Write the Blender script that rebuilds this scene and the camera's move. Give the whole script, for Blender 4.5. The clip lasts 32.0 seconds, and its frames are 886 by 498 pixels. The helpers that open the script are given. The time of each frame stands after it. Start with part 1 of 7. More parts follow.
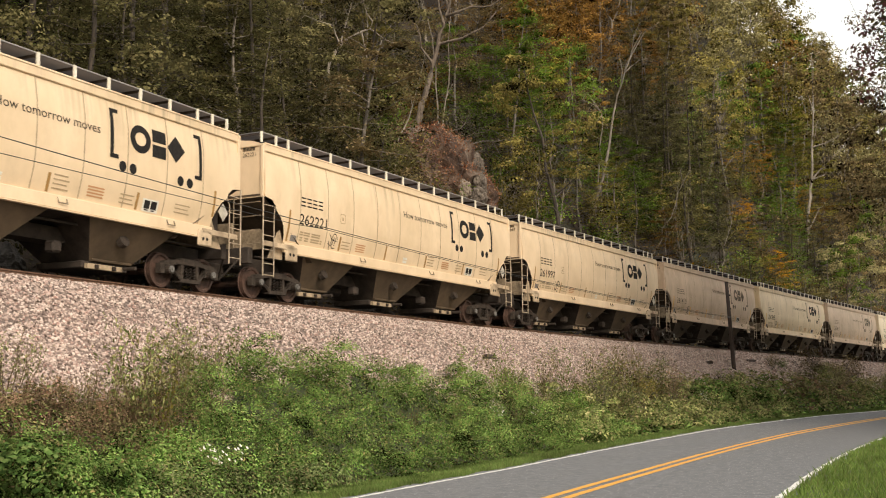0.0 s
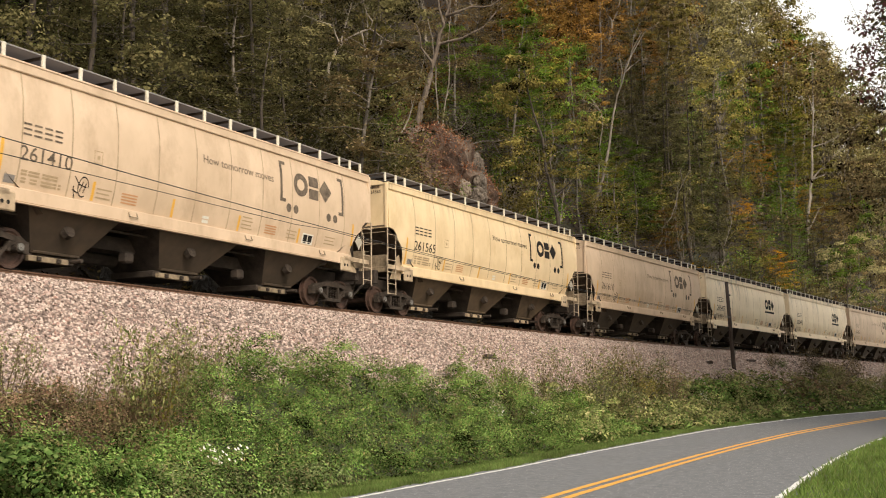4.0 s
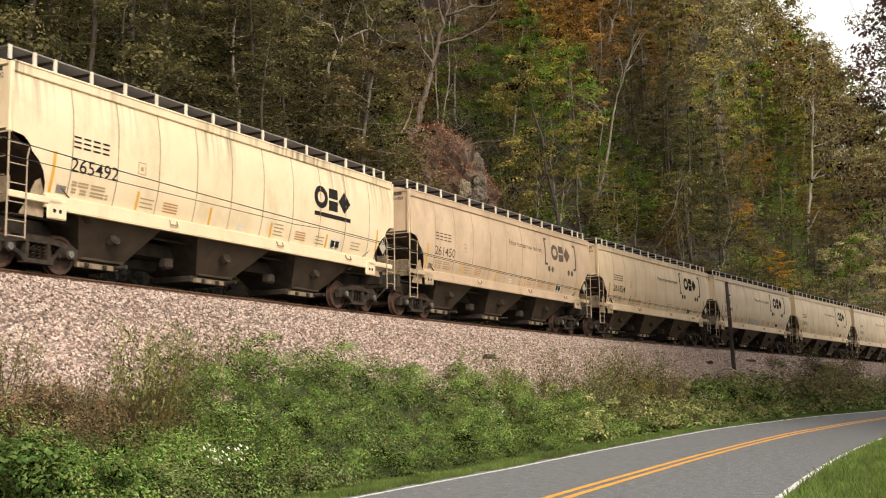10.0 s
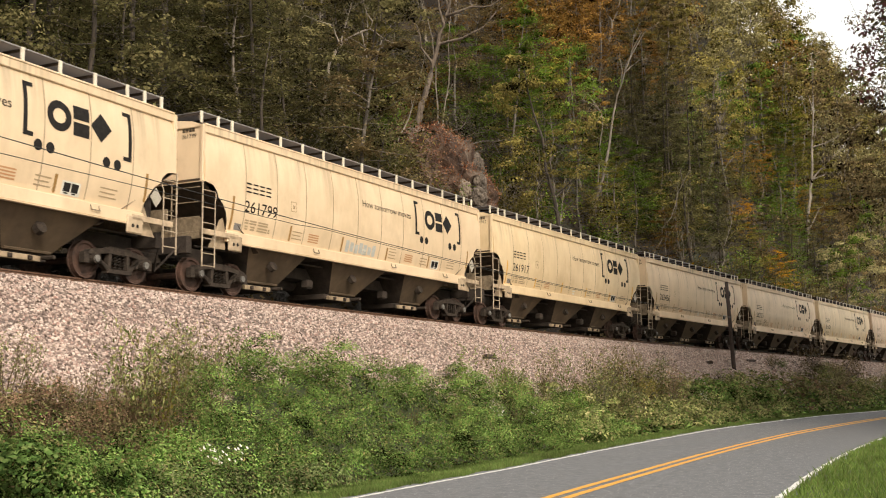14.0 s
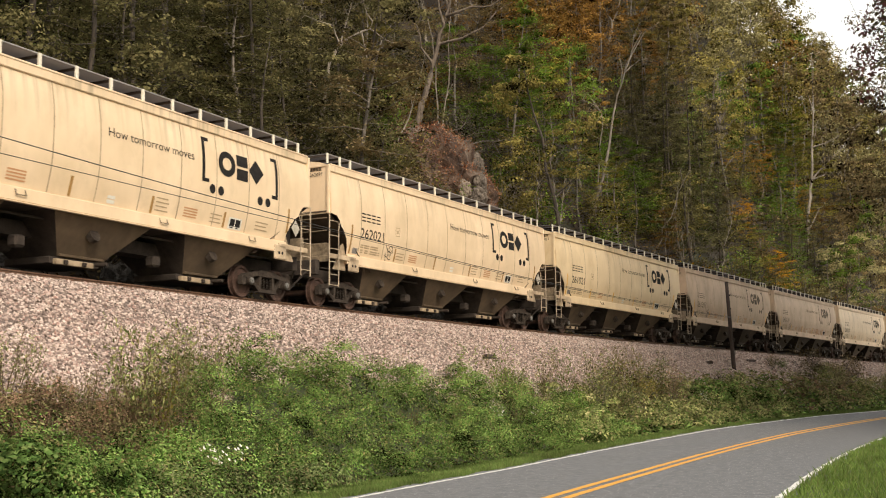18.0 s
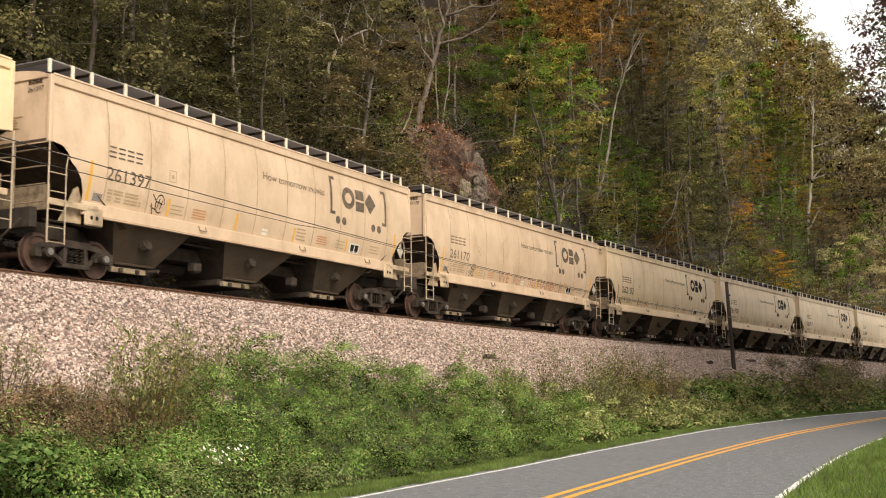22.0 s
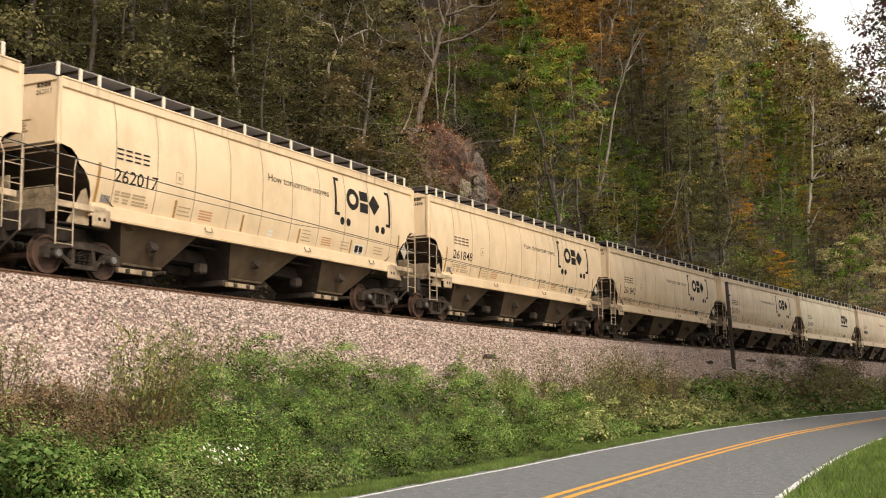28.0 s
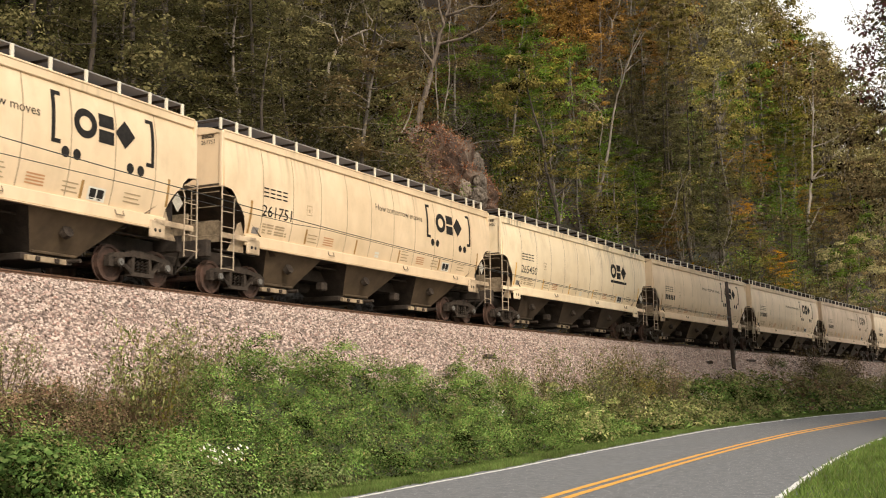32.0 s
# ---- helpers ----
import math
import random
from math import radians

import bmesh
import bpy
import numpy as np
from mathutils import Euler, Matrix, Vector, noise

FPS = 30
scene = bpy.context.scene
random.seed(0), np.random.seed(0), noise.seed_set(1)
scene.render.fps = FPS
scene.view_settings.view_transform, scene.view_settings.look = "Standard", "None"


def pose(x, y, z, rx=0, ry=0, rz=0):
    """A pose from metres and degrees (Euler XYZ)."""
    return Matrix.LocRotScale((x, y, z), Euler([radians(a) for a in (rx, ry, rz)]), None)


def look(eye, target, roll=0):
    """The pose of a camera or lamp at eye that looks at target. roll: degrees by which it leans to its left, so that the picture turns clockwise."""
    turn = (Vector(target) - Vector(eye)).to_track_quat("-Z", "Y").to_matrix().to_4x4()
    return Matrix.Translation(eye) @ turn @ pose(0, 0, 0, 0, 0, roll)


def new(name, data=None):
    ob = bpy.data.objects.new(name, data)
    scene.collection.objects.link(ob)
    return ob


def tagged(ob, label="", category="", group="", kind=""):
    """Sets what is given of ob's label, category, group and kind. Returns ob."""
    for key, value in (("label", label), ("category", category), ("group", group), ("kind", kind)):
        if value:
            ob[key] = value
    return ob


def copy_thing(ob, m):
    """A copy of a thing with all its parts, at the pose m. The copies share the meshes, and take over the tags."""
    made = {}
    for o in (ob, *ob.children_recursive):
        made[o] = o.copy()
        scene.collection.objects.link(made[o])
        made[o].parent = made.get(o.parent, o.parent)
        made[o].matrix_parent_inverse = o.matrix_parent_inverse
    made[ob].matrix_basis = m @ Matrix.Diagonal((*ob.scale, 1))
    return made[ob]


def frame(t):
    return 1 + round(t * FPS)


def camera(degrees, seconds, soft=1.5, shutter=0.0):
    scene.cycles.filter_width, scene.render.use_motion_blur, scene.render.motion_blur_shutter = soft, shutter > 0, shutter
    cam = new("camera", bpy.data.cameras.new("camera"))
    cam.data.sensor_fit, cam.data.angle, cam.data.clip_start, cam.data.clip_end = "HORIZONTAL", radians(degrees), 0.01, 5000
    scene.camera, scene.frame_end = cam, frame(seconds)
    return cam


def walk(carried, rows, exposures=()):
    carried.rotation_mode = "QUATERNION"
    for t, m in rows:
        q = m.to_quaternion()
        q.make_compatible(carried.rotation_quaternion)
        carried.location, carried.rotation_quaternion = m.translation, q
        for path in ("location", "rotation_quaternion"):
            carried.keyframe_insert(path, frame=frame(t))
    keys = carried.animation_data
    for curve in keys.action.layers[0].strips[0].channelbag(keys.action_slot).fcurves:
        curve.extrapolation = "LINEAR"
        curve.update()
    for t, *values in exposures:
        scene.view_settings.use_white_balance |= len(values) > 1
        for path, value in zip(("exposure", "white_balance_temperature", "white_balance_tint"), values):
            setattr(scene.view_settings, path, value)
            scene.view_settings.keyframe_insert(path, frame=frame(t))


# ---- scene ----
# camera: stands still on the grass beside the road
cam = camera(42.07, 32.0, soft=1.05, shutter=0.1)
EYE = Vector((0.0, 0.0, -2.90))
AIM = Vector((math.cos(0.1278) * math.cos(0.3798), math.cos(0.1278) * math.sin(0.3798), math.sin(0.1278)))
walk(cam, [(0.0, look(EYE, EYE + AIM * 30, -0.62)), (32.0, look(EYE, EYE + AIM * 30, -0.62))], [(0.0, 0.46), (1.0, 0.47), (3.0, 0.51), (6.0, 0.50), (7.0, 0.46), (8.0, 0.34), (9.0, 0.34), (10.0, 0.47), (11.0, 0.53), (14.0, 0.52), (17.0, 0.47), (20.0, 0.44), (21.0, 0.52), (22.0, 0.58), (23.0, 0.58), (25.0, 0.50), (32.0, 0.49)])

# daylight: a veiled sun behind the camera and a bright white sky
SUN_FROM = Vector((-0.60, -0.62, 0.52)).normalized()
world = bpy.data.worlds.new("world")
scene.world = world
world.use_nodes = True
wn = world.node_tree.nodes
sky = wn.new("ShaderNodeTexSky")
sky.sky_type, sky.sun_disc = "NISHITA", False
sky.sun_elevation = math.asin(SUN_FROM.z)
sky.sun_rotation = math.atan2(SUN_FROM.x, SUN_FROM.y)
sky.air_density, sky.dust_density = 1.6, 4.0
wn["Background"].inputs["Strength"].default_value = 0.15
haze = wn.new("ShaderNodeMixRGB")  # bright white haze over the blue
haze.inputs[0].default_value, haze.inputs[2].default_value = 0.8, (7.7, 7.25, 6.55, 1)
world.node_tree.links.new(sky.outputs[0], haze.inputs[1])
world.node_tree.links.new(haze.outputs[0], wn["Background"].inputs["Color"])
sun_data = bpy.data.lights.new("sun", "SUN")
sun_data.energy, sun_data.angle, sun_data.color = 2.05, radians(14.0), (1.0, 0.88, 0.72)
sun = new("sun", sun_data)
sun.matrix_world = look(SUN_FROM * 100, (0, 0, 0))


# ---- materials ----
def surface(name, dark, light, scale=3.0, rough=0.8, bump=0.3, metal=0.0, grain=40.0, stretch=(1, 1, 1), third=None, third_scale=0.6,
            third_amount=0.5, vary=0.0, dist=0.02, third_from=0.48, third_to=0.7, shine=0.5):
    """Two noise scales between two colours, an optional third colour in patches, and fine relief."""
    m = bpy.data.materials.new(name)
    m.use_nodes = True
    n, l = m.node_tree.nodes, m.node_tree.links
    b = n["Principled BSDF"]
    co = n.new("ShaderNodeTexCoord")
    mp = n.new("ShaderNodeMapping")
    mp.inputs["Scale"].default_value = stretch
    info = n.new("ShaderNodeObjectInfo")
    l.new(co.outputs["Object"], mp.inputs["Vector"])
    l.new(info.outputs["Random"], mp.inputs["Location"])
    a = n.new("ShaderNodeTexNoise")
    a.inputs["Scale"].default_value, a.inputs["Detail"].default_value, a.inputs["Roughness"].default_value = scale, 6, 0.65
    g = n.new("ShaderNodeTexNoise")
    g.inputs["Scale"].default_value, g.inputs["Detail"].default_value = grain, 3
    add = n.new("ShaderNodeMath")
    add.operation = "MULTIPLY_ADD"
    add.inputs[1].default_value, add.inputs[2].default_value = 0.5, -0.22
    sm = n.new("ShaderNodeMath")
    sm.operation = "ADD"
    l.new(mp.outputs[0], a.inputs["Vector"])
    l.new(mp.outputs[0], g.inputs["Vector"])
    l.new(g.outputs[0], add.inputs[0])
    l.new(a.outputs[0], sm.inputs[0])
    l.new(add.outputs[0], sm.inputs[1])
    ramp = n.new("ShaderNodeValToRGB")
    ramp.color_ramp.elements[0].position, ramp.color_ramp.elements[1].position = 0.32, 0.72
    ramp.color_ramp.elements[0].color, ramp.color_ramp.elements[1].color = (*dark, 1), (*light, 1)
    l.new(sm.outputs[0], ramp.inputs[0])
    col = ramp.outputs[0]
    if third:
        t = n.new("ShaderNodeTexNoise")
        t.inputs["Scale"].default_value, t.inputs["Detail"].default_value, t.inputs["Roughness"].default_value = third_scale, 5, 0.7
        l.new(mp.outputs[0], t.inputs["Vector"])
        r2 = n.new("ShaderNodeValToRGB")
        r2.color_ramp.elements[0].position, r2.color_ramp.elements[1].position = third_from, third_to
        r2.color_ramp.elements[1].color = (third_amount,) * 3 + (1,)
        l.new(t.outputs[0], r2.inputs[0])
        mx = n.new("ShaderNodeMixRGB")
        mx.inputs[2].default_value = (*third, 1)
        l.new(r2.outputs[0], mx.inputs[0])
        l.new(col, mx.inputs[1])
        col = mx.outputs[0]
    if vary:
        hs = n.new("ShaderNodeHueSaturation")
        mr = n.new("ShaderNodeMapRange")
        mr.inputs[3].default_value, mr.inputs[4].default_value = 1 - vary, 1 + vary
        l.new(info.outputs["Random"], mr.inputs[0])
        l.new(mr.outputs[0], hs.inputs["Value"])
        l.new(col, hs.inputs["Color"])
        col = hs.outputs[0]
    l.new(col, b.inputs["Base Color"])
    b.inputs["Roughness"].default_value, b.inputs["Metallic"].default_value = rough, metal
    b.inputs["Specular IOR Level"].default_value = shine
    if bump:
        bp = n.new("ShaderNodeBump")
        bp.inputs["Strength"].default_value, bp.inputs["Distance"].default_value = bump, dist
        l.new(sm.outputs[0], bp.inputs["Height"])
        l.new(bp.outputs[0], b.inputs["Normal"])
    return m


def leafy(name, colours, through_light=0.35, spread=0.25, clump=0.0, uneven=0.55):
    """Leaves: each leaf takes its own shade from a few, each plant its own lightness; patches (clump: patches a metre)
    imitate sunlit and shadowed boughs.
    """
    m = bpy.data.materials.new(name)
    m.use_nodes = True
    n, l = m.node_tree.nodes, m.node_tree.links
    n.remove(n["Principled BSDF"])
    geo, info = n.new("ShaderNodeNewGeometry"), n.new("ShaderNodeObjectInfo")
    ramp = n.new("ShaderNodeValToRGB")
    els = ramp.color_ramp.elements
    while len(els) < len(colours):
        els.new(0.5)
    mean = [sum(c[k] for c in colours) / len(colours) for k in range(3)]
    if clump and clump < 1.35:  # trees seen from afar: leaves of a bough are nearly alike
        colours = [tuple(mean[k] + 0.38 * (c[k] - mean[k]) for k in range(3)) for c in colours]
    for i, c in enumerate(colours):
        els[i].position, els[i].color = i / max(1, len(colours) - 1), (*c, 1)
    l.new(geo.outputs["Random Per Island"], ramp.inputs[0])
    hs, mr = n.new("ShaderNodeHueSaturation"), n.new("ShaderNodeMapRange")
    mr.name = "plant_lightness"
    mr.inputs[3].default_value, mr.inputs[4].default_value = 1 - spread, 1 + spread
    l.new(info.outputs["Random"], mr.inputs[0])
    l.new(mr.outputs[0], hs.inputs["Value"])
    l.new(ramp.outputs[0], hs.inputs["Color"])
    # Random light and dark patches, in place of sun and gaps between boughs.
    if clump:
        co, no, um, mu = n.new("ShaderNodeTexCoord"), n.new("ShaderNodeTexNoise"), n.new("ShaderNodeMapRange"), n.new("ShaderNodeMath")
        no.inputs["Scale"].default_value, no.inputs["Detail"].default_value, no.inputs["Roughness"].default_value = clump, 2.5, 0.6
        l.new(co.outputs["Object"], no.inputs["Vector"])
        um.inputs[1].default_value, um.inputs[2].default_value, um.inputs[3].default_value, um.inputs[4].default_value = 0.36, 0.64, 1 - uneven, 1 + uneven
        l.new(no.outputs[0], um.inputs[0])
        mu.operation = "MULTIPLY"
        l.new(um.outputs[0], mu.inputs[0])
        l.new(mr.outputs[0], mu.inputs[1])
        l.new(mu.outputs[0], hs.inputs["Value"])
    d, t, mix = n.new("ShaderNodeBsdfDiffuse"), n.new("ShaderNodeBsdfTranslucent"), n.new("ShaderNodeMixShader")
    mix.inputs[0].default_value = through_light
    l.new(hs.outputs[0], d.inputs["Color"])
    l.new(hs.outputs[0], t.inputs["Color"])
    l.new(d.outputs[0], mix.inputs[1])
    l.new(t.outputs[0], mix.inputs[2])
    l.new(mix.outputs[0], n["Material Output"].inputs["Surface"])
    return m


M = {}
# Leaf litter held near black for the shade under the trees.
M["ground"] = surface("leaf litter and tree shade", (0.008, 0.006, 0.0035), (0.036, 0.021, 0.011), 1.5, 0.95, 0.8, grain=14, third=(0.02, 0.028, 0.012), third_scale=0.15, third_amount=0.8, dist=0.1)
M["verge"] = surface("verge soil", (0.03, 0.042, 0.014), (0.07, 0.085, 0.03), 1.2, 0.95, 0.8, grain=18, third=(0.05, 0.045, 0.022), third_scale=0.3, dist=0.06)
# Bed between the rails set dark, so less light bounces under the cars.
M["darkened"] = surface("oily ballast between the rails", (0.012, 0.010, 0.009), (0.06, 0.048, 0.04), 12, 0.9, 1.0, grain=40, dist=0.05)
M["placard"] = surface("grubby white card", (0.30, 0.27, 0.22), (0.48, 0.44, 0.37), 5, 0.7, 0)
M["litter"] = leafy("russet fallen leaves", [(0.19, 0.072, 0.04), (0.33, 0.135, 0.072), (0.26, 0.12, 0.066), (0.44, 0.27, 0.17), (0.17, 0.11, 0.05)], 0.1, 0.1)
M["gravel"] = surface("ballast bed", (0.075, 0.055, 0.047), (0.26, 0.20, 0.175), 9, 0.9, 1.0, grain=30, third=(0.33, 0.22, 0.19), third_scale=0.5, dist=0.08)
M["stone"] = leafy("ballast stones", [(0.10, 0.075, 0.065), (0.32, 0.25, 0.22), (0.46, 0.365, 0.32), (0.66, 0.555, 0.495), (0.36, 0.225, 0.19)], 0.0, 0.0)
M["asphalt"] = surface("asphalt", (0.10, 0.104, 0.112), (0.178, 0.183, 0.193), 5.0, 0.9, 0.6, grain=45, third=(0.52, 0.51, 0.50), third_scale=24, third_amount=1.0, dist=0.01, third_from=0.60, third_to=0.67, shine=0.25)
M["white_line"] = surface("white road paint", (0.45, 0.45, 0.43), (0.8, 0.79, 0.75), 7, 0.75, 0.3, grain=40)
M["yellow_line"] = surface("yellow road paint", (0.55, 0.25, 0.03), (0.78, 0.40, 0.05), 6, 0.75, 0.3, grain=40)
M["cap"] = surface("worn steel cap", (0.10, 0.095, 0.09), (0.26, 0.25, 0.235), 9, 0.6, 0.2, 0.2)
M["rail"] = surface("rusty rail steel", (0.09, 0.05, 0.032), (0.23, 0.128, 0.08), 8, 0.65, 0.3, 0.3)
M["tie"] = surface("weathered sleeper", (0.04, 0.03, 0.025), (0.13, 0.105, 0.09), 6, 0.9, 0.6, stretch=(1, 4, 4))
M["paint"] = surface("tan car paint", (0.655, 0.50, 0.325), (0.79, 0.615, 0.425), 0.35, 0.5, 0.03, grain=1.6, stretch=(1, 1, 0.6), third=(0.52, 0.395, 0.25), third_scale=1.3, third_amount=0.4)
M["cream"] = surface("cream car paint", (0.78, 0.635, 0.43), (0.87, 0.73, 0.525), 0.35, 0.5, 0.03, grain=1.6, stretch=(1, 1, 0.6), third=(0.5, 0.38, 0.22), third_scale=1.2, third_amount=0.35)
M["amber"] = surface("yellowish tan car paint", (0.665, 0.51, 0.31), (0.80, 0.63, 0.405), 0.35, 0.5, 0.03, grain=1.6, stretch=(1, 1, 0.6), third=(0.52, 0.37, 0.19), third_scale=1.2, third_amount=0.4)


def weep(m, strength):
    """Dark dirt that has run down from the eaves in narrow streaks, and dust along the sill."""
    n, l = m.node_tree.nodes, m.node_tree.links
    b = n["Principled BSDF"]
    col = b.inputs["Base Color"].links[0].from_socket
    co, mp, sep, info = n.new("ShaderNodeTexCoord"), n.new("ShaderNodeMapping"), n.new("ShaderNodeSeparateXYZ"), n.new("ShaderNodeObjectInfo")
    mp.inputs["Scale"].default_value = (5.5, 0.6, 0.22)
    sh = n.new("ShaderNodeMath")
    sh.operation, sh.inputs[1].default_value = "MULTIPLY", 90.0
    l.new(info.outputs["Random"], sh.inputs[0])
    l.new(sh.outputs[0], mp.inputs["Location"])
    l.new(co.outputs["Object"], mp.inputs["Vector"])
    l.new(co.outputs["Object"], sep.inputs[0])
    fine, broad = n.new("ShaderNodeTexNoise"), n.new("ShaderNodeTexNoise")
    fine.inputs["Scale"].default_value, fine.inputs["Detail"].default_value = 1.0, 4
    broad.inputs["Scale"].default_value, broad.inputs["Detail"].default_value = 0.09, 1
    l.new(mp.outputs[0], fine.inputs["Vector"])
    l.new(mp.outputs[0], broad.inputs["Vector"])
    total = None
    for src, lo, hi in ((fine.outputs[0], 0.46, 0.72), (broad.outputs[0], 0.47, 0.62), (sep.outputs["Z"], 3.0, 4.35)):
        r = n.new("ShaderNodeMapRange")
        r.inputs[1].default_value, r.inputs[2].default_value = lo, hi
        l.new(src, r.inputs[0])
        if total is None:
            total = r.outputs[0]
        else:
            mu = n.new("ShaderNodeMath")
            mu.operation = "MULTIPLY"
            l.new(total, mu.inputs[0])
            l.new(r.outputs[0], mu.inputs[1])
            total = mu.outputs[0]
    k = n.new("ShaderNodeMath")
    k.operation, k.inputs[1].default_value = "MULTIPLY", strength
    l.new(total, k.inputs[0])
    mx = n.new("ShaderNodeMixRGB")
    mx.inputs[2].default_value = (0.075, 0.058, 0.036, 1)
    l.new(k.outputs[0], mx.inputs[0])
    l.new(col, mx.inputs[1])
    l.new(mx.outputs[0], b.inputs["Base Color"])


for key, strength in (("paint", 0.5), ("cream", 1.0), ("amber", 0.5)):
    weep(M[key], strength)
M["daub"] = surface("pale blue spray paint", (0.40, 0.42, 0.42), (0.55, 0.55, 0.52), 8, 0.6, 0)
M["reddaub"] = surface("red spray paint", (0.36, 0.15, 0.085), (0.46, 0.24, 0.15), 3, 0.6, 0)
# This kind: a tan slightly darker and pinker than the others.
M["dusty"] = surface("pinkish tan car paint", (0.53, 0.395, 0.275), (0.67, 0.51, 0.37), 0.35, 0.6, 0.03, grain=1.6, stretch=(1, 1, 0.6), third=(0.40, 0.285, 0.185), third_scale=1.1, third_amount=0.6)
# Bay colour: dirt, and darker still for the shade under the car.
M["grime_shade"] = surface("grimy hopper paint, under-car shade included", (0.045, 0.031, 0.02), (0.09, 0.062, 0.039), 0.9, 0.8, 0.05, grain=3, third=(0.045, 0.033, 0.024), third_scale=0.7, third_amount=0.8)
M["dirty"] = surface("dirty tan fittings", (0.13, 0.098, 0.064), (0.36, 0.28, 0.19), 4, 0.65, 0.1, grain=12)
M["seam"] = surface("weld seam", (0.27, 0.20, 0.13), (0.50, 0.385, 0.255), 3, 0.7, 0)
M["black"] = surface("black lettering paint", (0.012, 0.011, 0.011), (0.028, 0.025, 0.023), 8, 0.85, 0, shine=0.15)
M["stencil"] = surface("faded stencil paint", (0.36, 0.26, 0.155), (0.46, 0.345, 0.215), 8, 0.7, 0)
M["redstencil"] = surface("red stencil paint", (0.50, 0.24, 0.11), (0.55, 0.30, 0.15), 8, 0.7, 0)
M["reflector"] = surface("worn yellow reflector strip", (0.26, 0.15, 0.05), (0.40, 0.22, 0.06), 8, 0.6, 0)
M["bright_reflector"] = surface("bright yellow reflector strip", (0.65, 0.35, 0.05), (0.75, 0.42, 0.07), 8, 0.6, 0)
M["white"] = surface("white label", (0.6, 0.58, 0.52), (0.75, 0.72, 0.65), 6, 0.6, 0)
M["iron"] = surface("dirty cast iron", (0.02, 0.016, 0.013), (0.075, 0.058, 0.047), 6, 0.9, 0.3, 0.0, shine=0.2)
# Lighter bay colour, dirt with some under-car shade painted in.
M["pale_grime_shade"] = surface("dirty tan hopper paint, under-car shade included", (0.075, 0.051, 0.03), (0.145, 0.10, 0.06), 0.9, 0.8, 0.05, grain=3, third=(0.06, 0.043, 0.028), third_scale=0.7, third_amount=0.8)
M["soiled"] = surface("soiled tan paint", (0.34, 0.255, 0.17), (0.62, 0.48, 0.33), 2.2, 0.65, 0.05, grain=8, third=(0.10, 0.07, 0.045), third_scale=2.0, third_amount=0.75)
M["umber"] = surface("sooty brown sheet", (0.035, 0.024, 0.018), (0.11, 0.075, 0.05), 1.4, 0.85, 0.1, grain=6, third=(0.16, 0.12, 0.08), third_scale=0.9, third_amount=0.5)
M["webbing"] = surface("dusty tan plate", (0.30, 0.225, 0.15), (0.50, 0.385, 0.26), 2.5, 0.7, 0.05, grain=9, third=(0.10, 0.07, 0.045), third_scale=1.6, third_amount=0.8)
M["rung"] = surface("worn tan ladder paint", (0.30, 0.235, 0.165), (0.56, 0.45, 0.33), 5, 0.6, 0.05, grain=14, third=(0.08, 0.055, 0.04), third_scale=2.5, third_amount=0.7)
M["edge"] = surface("dull galvanised edge", (0.24, 0.235, 0.23), (0.38, 0.37, 0.36), 9, 0.55, 0, 0.2)
M["tag"] = surface("grey tag paint", (0.16, 0.145, 0.14), (0.27, 0.24, 0.22), 14, 0.7, 0)
M["faded"] = surface("faded black paint", (0.075, 0.06, 0.05), (0.20, 0.155, 0.115), 4, 0.85, 0, grain=14, shine=0.15)
# Bay tone by car kind, under-car shade included.
BAY_TONE = {"paint": "pale_grime_shade", "amber": "pale_grime_shade", "cream": "grime_shade", "dusty": "grime_shade"}
M["wheel"] = surface("rusty wheel steel", (0.035, 0.021, 0.016), (0.12, 0.066, 0.048), 4, 0.7, 0.2, 0.0)
# Serves rusty underframe parts and sheets painted as dark as their shade.
M["cavity"] = surface("dark underframe rust and shade", (0.02, 0.015, 0.012), (0.065, 0.048, 0.038), 3, 0.9, 0.2)
M["mesh"] = leafy("open steel walkway mesh", [(0.25, 0.245, 0.25), (0.31, 0.30, 0.31)], 0.5, 0.1)
M["post"] = surface("pale bracket paint", (0.6, 0.55, 0.45), (0.75, 0.7, 0.6), 6, 0.6, 0)
M["bark"] = surface("grey bark", (0.07, 0.06, 0.05), (0.22, 0.19, 0.16), 5, 0.9, 0.8, stretch=(1, 1, 0.3), grain=20, vary=0.35)
M["pale_bark"] = surface("pale bark", (0.10, 0.082, 0.064), (0.32, 0.275, 0.225), 3, 0.85, 0.6, stretch=(1, 1, 0.4), grain=14, vary=0.2)
M["brown_bark"] = surface("brown bark", (0.055, 0.042, 0.032), (0.18, 0.14, 0.108), 5, 0.9, 0.8, stretch=(1, 1, 0.3), grain=20)
M["dark_bark"] = surface("dark bark", (0.022, 0.018, 0.014), (0.075, 0.058, 0.045), 5, 0.9, 0.8, stretch=(1, 1, 0.3), grain=20)
M["pole"] = surface("creosoted pole wood", (0.02, 0.014, 0.011), (0.07, 0.045, 0.035), 6, 0.85, 0.5, stretch=(3, 3, 0.3))
M["wire"] = surface("black wire", (0.008, 0.008, 0.008), (0.02, 0.02, 0.02), 5, 0.6, 0)
M["rock"] = surface("brown rock", (0.035, 0.02, 0.014), (0.125, 0.07, 0.045), 0.9, 0.9, 1.0, grain=9, third=(0.36, 0.30, 0.24), third_scale=0.33, third_amount=0.55, dist=0.2)
M["pale_rock"] = surface("pale weathered rock", (0.10, 0.072, 0.052), (0.38, 0.31, 0.245), 2.2, 0.9, 1.0, grain=14, dist=0.1)
